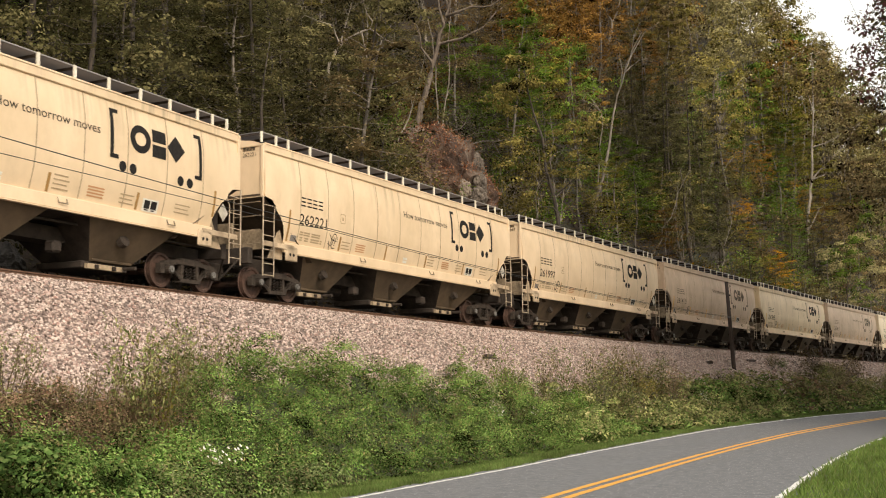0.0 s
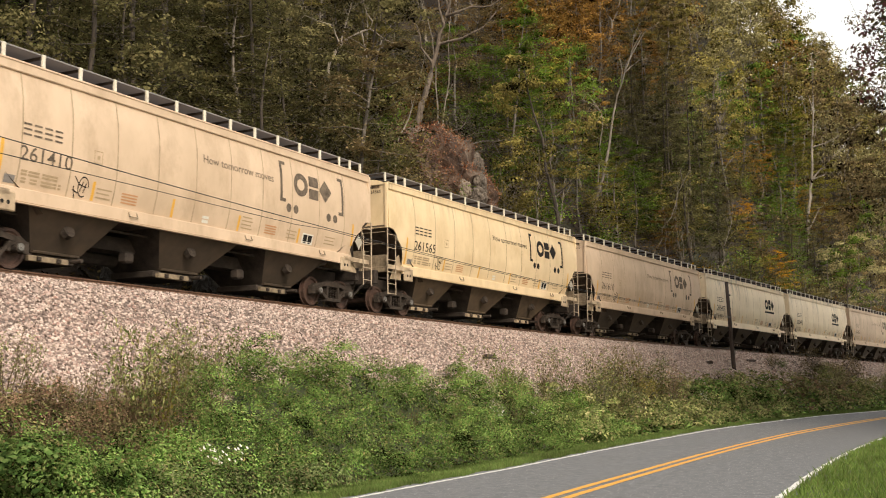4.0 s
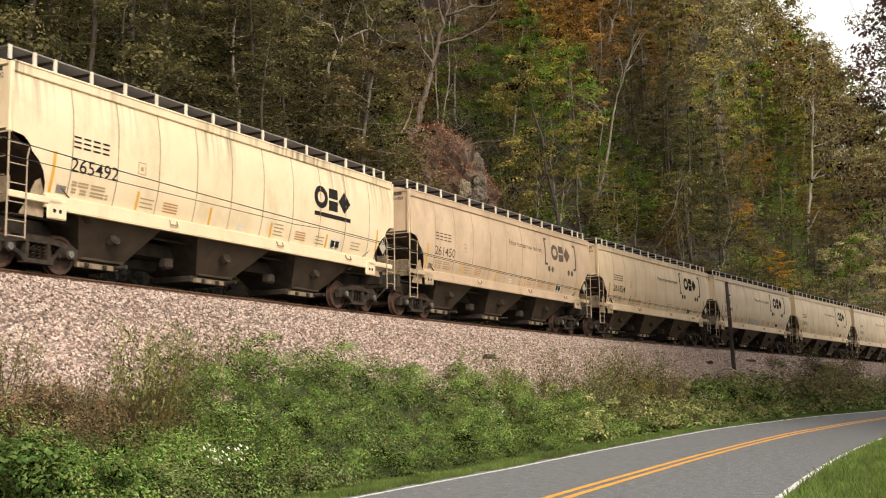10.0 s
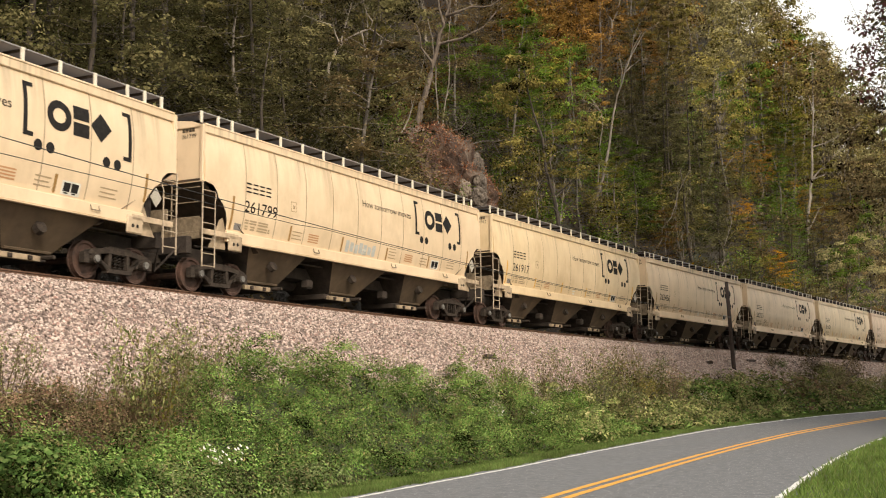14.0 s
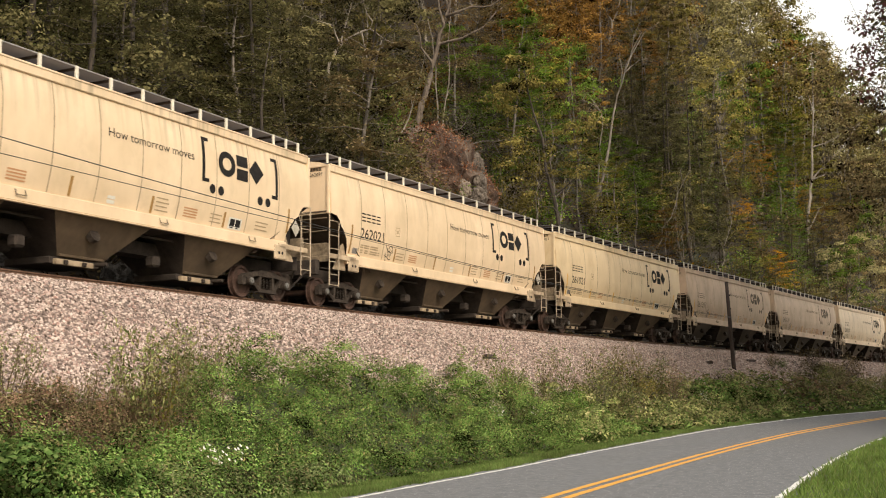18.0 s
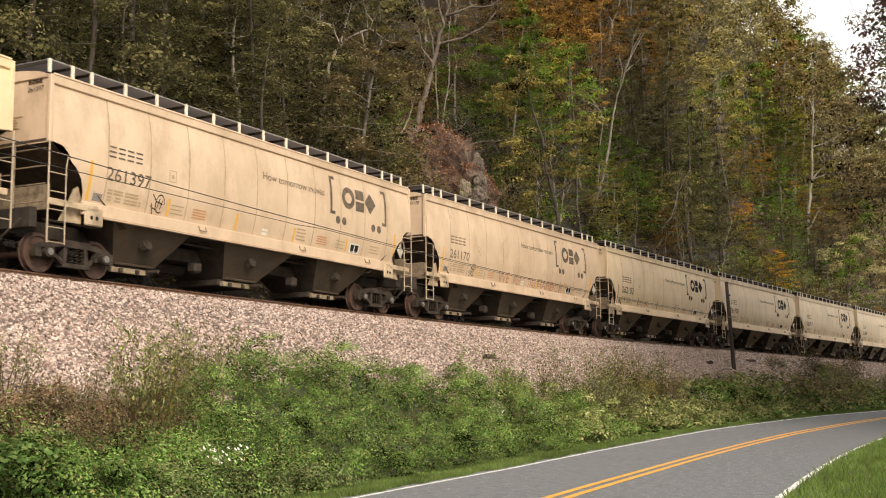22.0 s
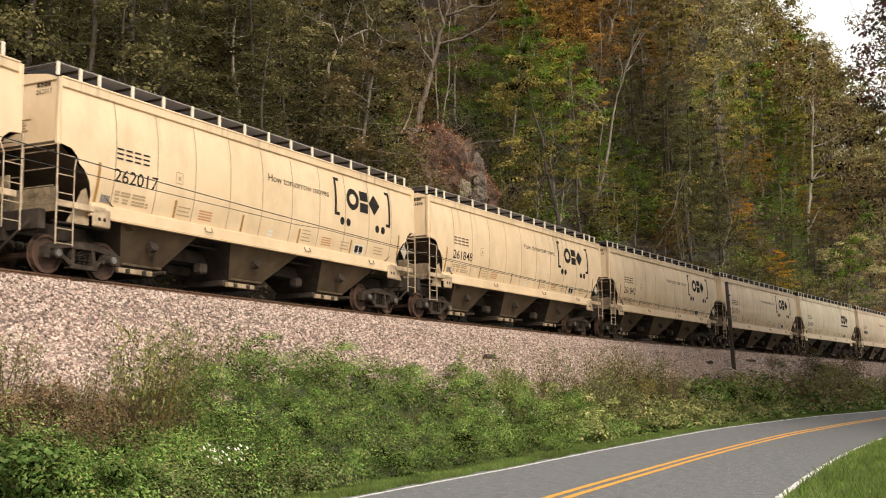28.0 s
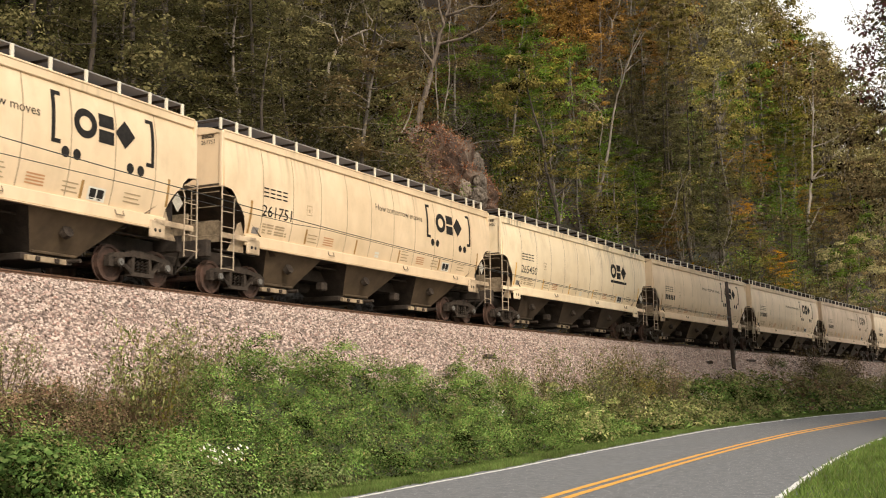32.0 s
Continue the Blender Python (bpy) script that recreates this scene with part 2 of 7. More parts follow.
M["dark_rock"] = surface("dark lichened rock", (0.012, 0.010, 0.009), (0.09, 0.08, 0.07), 3.5, 0.9, 1.0, grain=18, dist=0.08)
M["grey_rock"] = surface("grey rock", (0.05, 0.04, 0.032), (0.21, 0.17, 0.135), 2.5, 0.9, 1.0, grain=14, dist=0.1)
M["dry"] = leafy("dry stems", [(0.08, 0.06, 0.036), (0.17, 0.13, 0.075), (0.11, 0.07, 0.045)], 0.2, 0.2)
LEAF = {
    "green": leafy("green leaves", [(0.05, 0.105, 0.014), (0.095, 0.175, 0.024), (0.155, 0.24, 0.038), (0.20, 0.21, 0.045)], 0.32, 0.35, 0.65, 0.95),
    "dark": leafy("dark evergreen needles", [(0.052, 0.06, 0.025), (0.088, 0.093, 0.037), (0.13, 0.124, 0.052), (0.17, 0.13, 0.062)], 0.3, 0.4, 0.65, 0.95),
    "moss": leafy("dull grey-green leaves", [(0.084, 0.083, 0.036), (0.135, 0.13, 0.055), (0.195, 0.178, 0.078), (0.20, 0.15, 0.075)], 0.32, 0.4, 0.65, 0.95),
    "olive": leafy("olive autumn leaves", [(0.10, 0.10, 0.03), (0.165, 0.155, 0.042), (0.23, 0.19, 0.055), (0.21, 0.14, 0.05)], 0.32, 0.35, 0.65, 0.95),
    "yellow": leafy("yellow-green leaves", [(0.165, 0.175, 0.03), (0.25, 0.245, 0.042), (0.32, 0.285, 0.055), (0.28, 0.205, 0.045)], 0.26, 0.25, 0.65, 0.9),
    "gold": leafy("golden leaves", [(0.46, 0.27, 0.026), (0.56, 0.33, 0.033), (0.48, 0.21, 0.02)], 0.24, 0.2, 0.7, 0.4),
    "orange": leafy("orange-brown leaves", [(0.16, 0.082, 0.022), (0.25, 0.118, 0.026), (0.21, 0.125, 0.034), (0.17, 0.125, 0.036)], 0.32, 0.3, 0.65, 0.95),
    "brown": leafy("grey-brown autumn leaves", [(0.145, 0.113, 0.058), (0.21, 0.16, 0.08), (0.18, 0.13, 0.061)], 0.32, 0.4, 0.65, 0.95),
    # Far haze is put into these leaves; dry brush uses them too.
    "pale": leafy("pale olive leaves, far haze included", [(0.19, 0.172, 0.078), (0.265, 0.235, 0.11), (0.32, 0.28, 0.14)], 0.28, 0.3, 0.9, 0.65),
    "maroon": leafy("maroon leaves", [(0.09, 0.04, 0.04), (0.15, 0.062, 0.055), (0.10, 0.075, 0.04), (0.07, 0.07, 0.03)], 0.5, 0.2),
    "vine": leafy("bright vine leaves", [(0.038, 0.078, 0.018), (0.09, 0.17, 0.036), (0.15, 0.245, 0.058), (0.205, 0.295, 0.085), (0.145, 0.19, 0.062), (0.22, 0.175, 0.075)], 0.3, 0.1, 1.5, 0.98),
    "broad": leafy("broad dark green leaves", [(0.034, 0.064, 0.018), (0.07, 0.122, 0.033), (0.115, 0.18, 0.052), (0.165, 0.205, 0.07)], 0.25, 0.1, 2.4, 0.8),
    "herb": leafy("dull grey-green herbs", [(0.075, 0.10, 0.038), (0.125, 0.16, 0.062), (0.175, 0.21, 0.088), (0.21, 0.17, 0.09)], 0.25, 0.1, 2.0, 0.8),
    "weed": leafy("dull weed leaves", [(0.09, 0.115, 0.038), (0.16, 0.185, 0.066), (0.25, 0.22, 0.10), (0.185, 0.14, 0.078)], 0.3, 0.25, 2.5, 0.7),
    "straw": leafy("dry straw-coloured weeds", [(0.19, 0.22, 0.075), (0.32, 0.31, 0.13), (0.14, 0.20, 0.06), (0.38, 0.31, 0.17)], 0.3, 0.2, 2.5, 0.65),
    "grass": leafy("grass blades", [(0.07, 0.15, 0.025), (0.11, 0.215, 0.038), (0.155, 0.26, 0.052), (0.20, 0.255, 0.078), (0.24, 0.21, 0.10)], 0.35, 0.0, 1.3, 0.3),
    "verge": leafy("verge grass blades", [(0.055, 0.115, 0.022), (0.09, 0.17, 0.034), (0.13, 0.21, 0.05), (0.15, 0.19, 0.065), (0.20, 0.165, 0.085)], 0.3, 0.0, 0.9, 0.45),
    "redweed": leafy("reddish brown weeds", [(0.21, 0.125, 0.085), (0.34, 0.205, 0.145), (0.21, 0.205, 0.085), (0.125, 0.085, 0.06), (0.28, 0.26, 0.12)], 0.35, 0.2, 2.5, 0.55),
}


def level(m):
    """The same leaves for many plants in one mesh: no lightness of a single plant."""
    c = m.copy()
    r = c.node_tree.nodes["plant_lightness"]
    r.inputs[3].default_value = r.inputs[4].default_value = 1.0
    return c


# ---- mesh helpers ----
def mesh_of(name, verts, faces, material, smooth=False):
    me = bpy.data.meshes.new(name)
    me.from_pydata(verts, [], faces)
    me.materials.append(material)
    if smooth:
        me.polygons.foreach_set("use_smooth", np.ones(len(me.polygons), dtype=bool))
    me.update()
    return me


def part(name, bm, material, parent, label=""):
    me = bpy.data.meshes.new(name)
    bm.to_mesh(me)
    bm.free()
    me.materials.append(material)
    ob = new(name, me)
    ob.parent = parent
    return tagged(ob, label)


def held(name, me, parent, label=""):
    ob = new(name, me)
    ob.parent = parent
    return tagged(ob, label)


def box(bm, x0, x1, y0, y1, z0, z1, bevel=0.0):
    g = bmesh.ops.create_cube(bm, size=1.0, matrix=Matrix.Translation(((x0 + x1) / 2, (y0 + y1) / 2, (z0 + z1) / 2)) @ Matrix.Diagonal((x1 - x0, y1 - y0, z1 - z0, 1)))
    if bevel:
        vs = set(g["verts"])
        bmesh.ops.bevel(bm, geom=[e for e in bm.edges if e.verts[0] in vs], offset=bevel, segments=1, affect="EDGES")


def rod(bm, a, b, r, n=6, r2=None):
    a, b = Vector(a), Vector(b)
    d = b - a
    m = Matrix.Translation((a + b) / 2) @ d.to_track_quat("Z", "Y").to_matrix().to_4x4()
    bmesh.ops.create_cone(bm, cap_ends=True, segments=n, radius1=r, radius2=r if r2 is None else r2, depth=d.length, matrix=m)


def prism(bm, outline, y0, y1):
    """An outline in x, z drawn out from y0 to y1."""
    a = [bm.verts.new((x, y0, z)) for x, z in outline]
    b = [bm.verts.new((x, y1, z)) for x, z in outline]
    bm.faces.new(a)
    bm.faces.new(b[::-1])
    for i in range(len(a)):
        j = (i + 1) % len(a)
        bm.faces.new((a[i], b[i], b[j], a[j]))


def tidy(bm):
    bmesh.ops.recalc_face_normals(bm, faces=bm.faces)
    return bm


class Heap:
    """Gathers vertices and faces for one mesh."""

    def __init__(self):
        self.v, self.f = [], []

    def tube(self, pts, radii, n=6):
        base, pts = len(self.v), [Vector(p) for p in pts]
        for i, p in enumerate(pts):
            d = (pts[min(i + 1, len(pts) - 1)] - pts[max(i - 1, 0)]).normalized()
            u = d.orthogonal().normalized() if abs(d.z) < 0.95 else Vector((1, 0, 0)).cross(d).normalized()
            w = d.cross(u)
            for k in range(n):
                a = 2 * math.pi * k / n
                self.v.append(tuple(p + (u * math.cos(a) + w * math.sin(a)) * radii[i]))
        for i in range(len(pts) - 1):
            for k in range(n):
                q = (k + 1) % n
                self.f.append((base + i * n + k, base + i * n + q, base + (i + 1) * n + q, base + (i + 1) * n + k))
        self.f.append(tuple(base + (len(pts) - 1) * n + k for k in range(n)))

    def mesh(self, name, material, smooth=True):
        return mesh_of(name, self.v, self.f, material, smooth)


def leaf_mesh(name, centres, size, material, rng, flat=0.6, slim=0.6, droop=0.0, facing=None):
    """Diamond leaves at the centres; flat: how level they lie; facing: the way that each one faces, roughly."""
    c = np.asarray(centres, dtype=float)
    n = len(c)
    a = rng.uniform(0, 2 * math.pi, n)
    tilt = rng.normal(0, 1.0 - flat, n) - droop
    s = size * rng.uniform(0.6, 1.4, n)
    u = np.stack([np.cos(a) * np.cos(tilt), np.sin(a) * np.cos(tilt), np.sin(tilt)], 1)
    side = np.stack([-np.sin(a), np.cos(a), rng.normal(0, 0.5, n)], 1)
    side /= np.linalg.norm(side, axis=1)[:, None]
    if facing is not None:
        n3 = facing + rng.normal(0, 0.33, (n, 3))
        n3 /= np.linalg.norm(n3, axis=1)[:, None]
        u = np.cross(n3, rng.normal(0, 1, (n, 3)))
        u /= np.linalg.norm(u, axis=1)[:, None]
        side = np.cross(n3, u)
    v = np.stack([c - u * (s * 0.5)[:, None], c + side * (s * slim * 0.5)[:, None] + u * (s * 0.08)[:, None], c + u * (s * 0.5)[:, None], c - side * (s * slim * 0.5)[:, None] + u * (s * 0.08)[:, None]], 1).reshape(-1, 3)
    f = np.arange(4 * n).reshape(-1, 4)
    return mesh_of(name, v, f, material)


# ---- the track's line: s along it, d across it (left of it, up the hill, is positive) ----
STEP = 0.5
S0, S1 = -260.0, 900.0
_s = np.arange(S0, S1 + STEP, STEP)
_k = np.where(_s < 0, 0.0035, np.clip(0.0035 - 0.000031 * _s, 0.0, None))
_i0 = int(round(-S0 / STEP))
_th = -np.cumsum(_k) * STEP
_th -= _th[_i0]
_x = np.cumsum(np.cos(_th)) * STEP
_y = np.cumsum(np.sin(_th)) * STEP
_x -= _x[_i0]
_y += 19.70 - _y[_i0]


def line(s):
    return np.interp(s, _s, _x), np.interp(s, _s, _y), np.interp(s, _s, _th)


def spot(s, d):
    x, y, th = line(s)
    return x - np.sin(th) * d, y + np.cos(th) * d


def road_mid(s):
    return np.interp(s, [-60, 10, 18, 27, 45, 70, 110, 200], [-15.3, -14.75, -14.25, -13.75, -12.75, -11.7, -11.3, -11.0])


HALF = 3.05
ROAD_Z = -4.40


def camber(s, e):
    """The road's bend is banked: its outer edge stands higher, from the straight onwards; e: metres left of its middle."""
    rise = np.interp(s, [24, 45, 70], [0.0, 0.06, 0.10])
    return rise + np.interp(s, [24, 36, 46, 60, 90], [0.0, 0.02, 0.042, 0.052, 0.058]) * np.clip(e, -HALF - 0.3, HALF + 0.3)


def bumps(x, y, scale, seed=0.0):
    """Smooth unevenness from a few sines, about -1 to 1."""
    a = np.sin(x / scale + seed) * np.cos(y / scale * 1.3 + seed * 2) + 0.6 * np.sin(x / scale * 2.1 + y / scale * 1.7 + seed * 3)
    return (a + 0.4 * np.sin(x / scale * 4.3 - y / scale * 3.9 + seed)) / 2


def height(s, d):
    """The ground: verge and road, bank, track bed, hillside."""
    s, d = np.broadcast_arrays(np.asarray(s, float), np.asarray(d, float))
    e = d - road_mid(s)
    foot = np.minimum(road_mid(s) + HALF + 2.6, -6.4)
    base = ROAD_Z + camber(s, e)
    z = base - 0.02
    z = np.where(e > HALF + 0.3, base - 0.02 - 0.10 * np.clip(e - HALF - 0.3, 0, 1.2), z)
    t = np.clip((d - foot) / (-2.3 - foot), 0, 1)
    z = np.where(d > foot, base - 0.14 + t * (-0.46 - base) + 0.10 * bumps(s, d, 1.3) * np.sin(t * math.pi), z)
    z = np.where(d > -2.3, -0.60, z)
    inner = np.clip((np.abs(d) - 1.5) / 0.8, 0, 1)
    z = np.where(np.abs(d) < 2.3, -0.22 - 0.38 * inner, z)
    z = np.where((d >= 2.3) & (d <= 4.0), -0.6 + 1.0 * np.clip((d - 2.6) / 1.2, 0, 1) + 0.2 * bumps(s, d, 0.8) * np.clip(d - 2.5, 0, 1), z)
    up = np.clip(d - 4.0, 0, None)
    steep = (0.95 + 0.75 * np.clip((s - 80) / 120, 0, 1)) * (1 - 0.85 * np.clip((s - 220) / 120, 0, 1) ** 2)
    hill = 0.4 + steep * up - 0.0007 * np.clip(up, 0, 160) ** 2 + bumps(s, d, 6.0, 1.0) * np.clip(up * 0.12, 0, 1.3) + bumps(s, d, 17.0, 2.0) * np.clip(up * 0.06, 0, 2.5)
    z = np.where(d > 4.0, hill, z)
    right = -e - HALF - 0.3
    z = np.where(right > 0, base - 0.02 + 0.05 * np.clip(right, 0, 2) + 0.05 * bumps(s, d, 1.7, 4.0) * np.clip(right, 0, 1), z)
    return z


def sheet(name, ss, ds, material, lift=0.0):
    S, D = np.meshgrid(ss, ds, indexing="ij")
    X, Y = spot(S, D)
    Z = height(S, D) + lift
    v = np.stack([X, Y, Z], -1).reshape(-1, 3)
    n, m = S.shape
    i = np.arange(n * m).reshape(n, m)
    f = np.stack([i[:-1, :-1], i[1:, :-1], i[1:, 1:], i[:-1, 1:]], -1).reshape(-1, 4)
    ob = new(name, mesh_of(name, v, f, material, True))
    return ob, f, S, D


ss = np.concatenate([np.linspace(-250, 0, 40, False), np.arange(0, 130, 0.6), np.linspace(130, 880, 130)])
ds = np.concatenate([[-1500, -700, -350, -180, -100], np.linspace(-60, -24, 13, False), np.arange(-24, -2.3, 0.35), [-2.3, -1.9, -1.5, 0, 1.5, 1.9, 2.3, 2.7, 3.1, 3.5, 4.0], np.arange(4.8, 40, 0.8), np.linspace(40, 170, 40), [250, 400, 800, 1500]])
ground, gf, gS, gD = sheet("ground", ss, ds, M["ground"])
ground.data.materials.append(M["verge"])
ground.data.materials.append(M["gravel"])
ground.data.materials.append(M["darkened"])
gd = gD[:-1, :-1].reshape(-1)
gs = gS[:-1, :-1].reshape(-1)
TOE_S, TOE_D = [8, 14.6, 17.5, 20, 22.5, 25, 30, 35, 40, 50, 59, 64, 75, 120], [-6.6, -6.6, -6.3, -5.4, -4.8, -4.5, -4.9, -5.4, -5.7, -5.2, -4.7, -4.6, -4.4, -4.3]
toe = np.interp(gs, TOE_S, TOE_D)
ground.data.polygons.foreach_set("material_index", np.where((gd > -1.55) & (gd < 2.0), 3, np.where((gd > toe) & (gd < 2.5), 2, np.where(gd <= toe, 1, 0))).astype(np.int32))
tagged(ground, "wooded hillside, gravel railway bank and grassy verge", "ground", kind="structure")


def ribbon(name, s_values, left, right, z, material, thick=0.0):
    """A strip along the line between two offsets, d = left(s) and right(s), at height z."""
    v, f = [], []
    for s in s_values:
        for q in (right(s), left(s)):
            x, y = spot(s, q)
            v.append((float(x), float(y), z + float(camber(s, q - road_mid(s)))))
    n = len(s_values)
    f = [(2 * i, 2 * i + 2, 2 * i + 3, 2 * i + 1) for i in range(n - 1)]
    if thick:
        b = len(v)
        v += [(x, y, q - thick) for x, y, q in v]
        f += [(b + 2 * i + 1, b + 2 * i + 3, b + 2 * i + 2, b + 2 * i) for i in range(n - 1)]
        f += [(2 * i + 1, 2 * i + 3, b + 2 * i + 3, b + 2 * i + 1) for i in range(n - 1)]
        f += [(2 * i + 2, 2 * i, b + 2 * i, b + 2 * i + 2) for i in range(n - 1)]
    return new(name, mesh_of(name, v, f, material))


road_s = np.concatenate([np.arange(-120, 8, 2.0), np.arange(8, 60, 0.22), np.arange(60, 140, 1.0), np.arange(140, 700, 8.0)])
wave = lambda s: 0.05 * math.sin(s * 1.7) + 0.04 * math.sin(s * 3.9 + 1)
road = tagged(ribbon("road", road_s, lambda s: road_mid(s) + HALF + 0.12 + wave(s), lambda s: road_mid(s) - HALF - 0.16 + wave(s + 9), ROAD_Z, M["asphalt"], 0.12), "two-lane grey asphalt country road, worn", "road", kind="structure")
ragged = lambda s, k: k * (math.sin(s * 7.3) * math.sin(s * 2.9 + 1) + 0.7 * math.sin(s * 13.7 + 2))
for off, wide, key, nm, lb in ((HALF - 0.10, 0.05, "white_line", "edge_line", "worn white edge line on the asphalt"), (-HALF - 0.06, 0.055, "white_line", "edge_line", "worn white edge line on the asphalt"),
                               (0.145, 0.072, "yellow_line", "centre_line", "yellow line of a double centre line"), (-0.145, 0.072, "yellow_line", "centre_line", "yellow line of a double centre line")):
    tagged(ribbon(nm, road_s, lambda s: road_mid(s) + off + wide * (1 + ragged(s, 0.30 if key == "white_line" else 0.08)), lambda s: road_mid(s) + off - wide * (1 + ragged(s + 50, 0.30 if key == "white_line" else 0.08)), ROAD_Z + 0.005, M[key]), lb, "road marking", kind="structure")

# rails and sleepers
RAIL = [(-0.075, -0.172), (0.075, -0.172), (0.075, -0.16), (0.012, -0.135), (0.012, -0.045), (0.037, -0.035), (0.037, -0.004), (0.028, 0), (-0.028, 0), (-0.037, -0.004), (-0.037, -0.035), (-0.012, -0.045), (-0.012, -0.135), (-0.075, -0.16)]
for side in (-0.755, 0.755):
    rs = np.concatenate([np.arange(-240, 160, 2.0), np.arange(160, 700, 10.0)])
    v, f, n = [], [], len(RAIL)
    for s in rs:
        for q, z in RAIL:
            x, y = spot(s, side + q)
            v.append((float(x), float(y), z))
    for i in range(len(rs) - 1):
        for k in range(n):
            f.append((i * n + k, i * n + (k + 1) % n, (i + 1) * n + (k + 1) % n, (i + 1) * n + k))
    tagged(new("rail", mesh_of("rail", v, f, M["rail"])), "rusty brown steel rail on wooden sleepers", "rail", "rails of the track", "structure")
track_bed = tagged(new("sleepers"), "row of weathered wooden sleepers in the ballast", "sleepers", kind="structure")
bm = bmesh.new()
box(bm, -0.115, 0.115, -1.3, 1.3, -0.36, -0.176, 0.012)
tie_mesh = bpy.data.meshes.new("sleeper")
bm.to_mesh(tie_mesh)
bm.free()
tie_mesh.materials.append(M["tie"])
for i in range(240):
    s = -6 + 0.52 * i
    x, y, th = line(s)
    ob = new("sleeper", tie_mesh)
    ob.parent = track_bed
    ob.matrix_basis = Matrix.Translation((float(x), float(y), random.uniform(-0.01, 0))) @ Matrix.Rotation(float(th) + random.uniform(-0.02, 0.02), 4, "Z")
v, f = [], []
for i in range(900):
    s = -6 + 0.52 * (240 + i) if i < 800 else -6 - 0.52 * (i - 799)
    b = len(v)
    for a, q in ((-0.115, -1.3), (0.115, -1.3), (0.115, 1.3), (-0.115, 1.3)):
        x, y = spot(s + a, q)
        v.append((float(x), float(y), -0.178))
    v += [(x, y, -0.36) for x, y, _ in v[b:b + 4]]
    f += [(b, b + 1, b + 2, b + 3), (b, b + 4, b + 5, b + 1), (b + 2, b + 6, b + 7, b + 3), (b + 1, b + 5, b + 6, b + 2), (b + 3, b + 7, b + 4, b)]
tagged(held("far_sleepers", mesh_of("far_sleepers", v, f, M["tie"]), track_bed), kind="stuff")

# loose ballast stones on the shoulder and the bank
rng = np.random.default_rng(5)


def stones(name, n, s_lo, s_hi, d_lo, d_hi, size):
    s = s_lo + (s_hi - s_lo) * rng.random(n) ** 1.4
    d = rng.uniform(d_lo, d_hi, n)
    keep = d > np.interp(s, TOE_S, TOE_D) - 0.5 + 0.3 * np.sin(s * 2.3)
    s, d = s[keep], d[keep]
    n = len(s)
    x, y = spot(s, d)
    c = np.stack([x, y, height(s, d)], 1)
    oct_v = np.array([(1, 0, 0), (-0.5, 0.87, 0.1), (-0.5, -0.87, -0.1), (0.1, 0.1, 0.75), (0, 0, -0.7)])
    oct_f = np.array([(0, 1, 3), (1, 2, 3), (2, 0, 3), (1, 0, 4), (2, 1, 4), (0, 2, 4)])
    r = size * rng.uniform(0.5, 1.3, n)
    q = oct_v[None] * rng.uniform(0.65, 1.3, (n, 5, 3)) * r[:, None, None]
    a, b = rng.uniform(0, 6.28, n), rng.uniform(-0.7, 0.7, n)
    ca, sa, cb, sb = np.cos(a)[:, None], np.sin(a)[:, None], np.cos(b)[:, None], np.sin(b)[:, None]
    X = q[..., 0] * cb + q[..., 2] * sb
    Z = -q[..., 0] * sb + q[..., 2] * cb
    q = np.stack([X * ca - q[..., 1] * sa, X * sa + q[..., 1] * ca, Z], -1)
    v = (c[:, None] + q + np.array([0, 0, 0.25 * size])).reshape(-1, 3)
    f = (oct_f[None] + 5 * np.arange(n)[:, None, None]).reshape(-1, 3)
    return new(name, mesh_of(name, v, f, M["stone"]))


tagged(stones("ballast_stones", 100000, 12, 75, -7.0, -1.4, 0.044), "pinkish grey crushed stone ballast on the railway bank", "ballast", kind="stuff")
tagged(stones("far_ballast_stones", 15000, 74, 135, -5.0, -1.25, 0.085), "grey crushed stone ballast along the far track", "ballast", kind="stuff")


# ---- the train: covered hopper cars ----
LENGTH = 18.0
BODY = 8.38


BULGE_Z = [1.4, 1.63, 1.7, 1.9, 2.15, 2.5, 3.0, 3.3, 3.65, 4.05, 4.2, 4.38]
BULGE_W = [1.45, 1.46, 1.475, 1.53, 1.59, 1.64, 1.655, 1.655, 1.635, 1.565, 1.535, 1.49]


def bulge(z):
    """Half width of the rounded car side at height z."""
    return float(np.interp(z, BULGE_Z, BULGE_W))


def onto_side(me, side=-1, out=0.008):
    """Bends a flat drawing (x along the car, y up) on to the car's side."""
    for v in me.vertices:
        x, z = v.co.x, v.co.y
        v.co = (x, side * (bulge(z) + out), z)
    if side < 0:
        return me
    me.flip_normals()
    return me


def flat_drawing(name, polys, material):
    """Polygons of (x, z), cut into short pieces upward so that they follow the side."""
    bm = bmesh.new()
    for poly in polys:
        bm.faces.new([bm.verts.new((x, z, 0)) for x, z in poly])
    bmesh.ops.remove_doubles(bm, verts=bm.verts, dist=0.0005)
    zs = [z for poly in polys for _, z in poly]
    z = min(zs) + 0.15
    while z < max(zs):
        bmesh.ops.bisect_plane(bm, geom=bm.verts[:] + bm.edges[:] + bm.faces[:], plane_co=(0, z, 0), plane_no=(0, 1, 0))
        z += 0.15
    me = bpy.data.meshes.new(name)
    bm.to_mesh(me)
    bm.free()
    me.materials.append(material)
    return onto_side(me)


def rect(x0, z0, x1, z1):
    return [(x0, z0), (x1, z0), (x1, z1), (x0, z1)]


def disc(x, z, r, n=14):
    return [(x + r * math.cos(2 * math.pi * i / n), z + r * math.sin(2 * math.pi * i / n)) for i in range(n)]


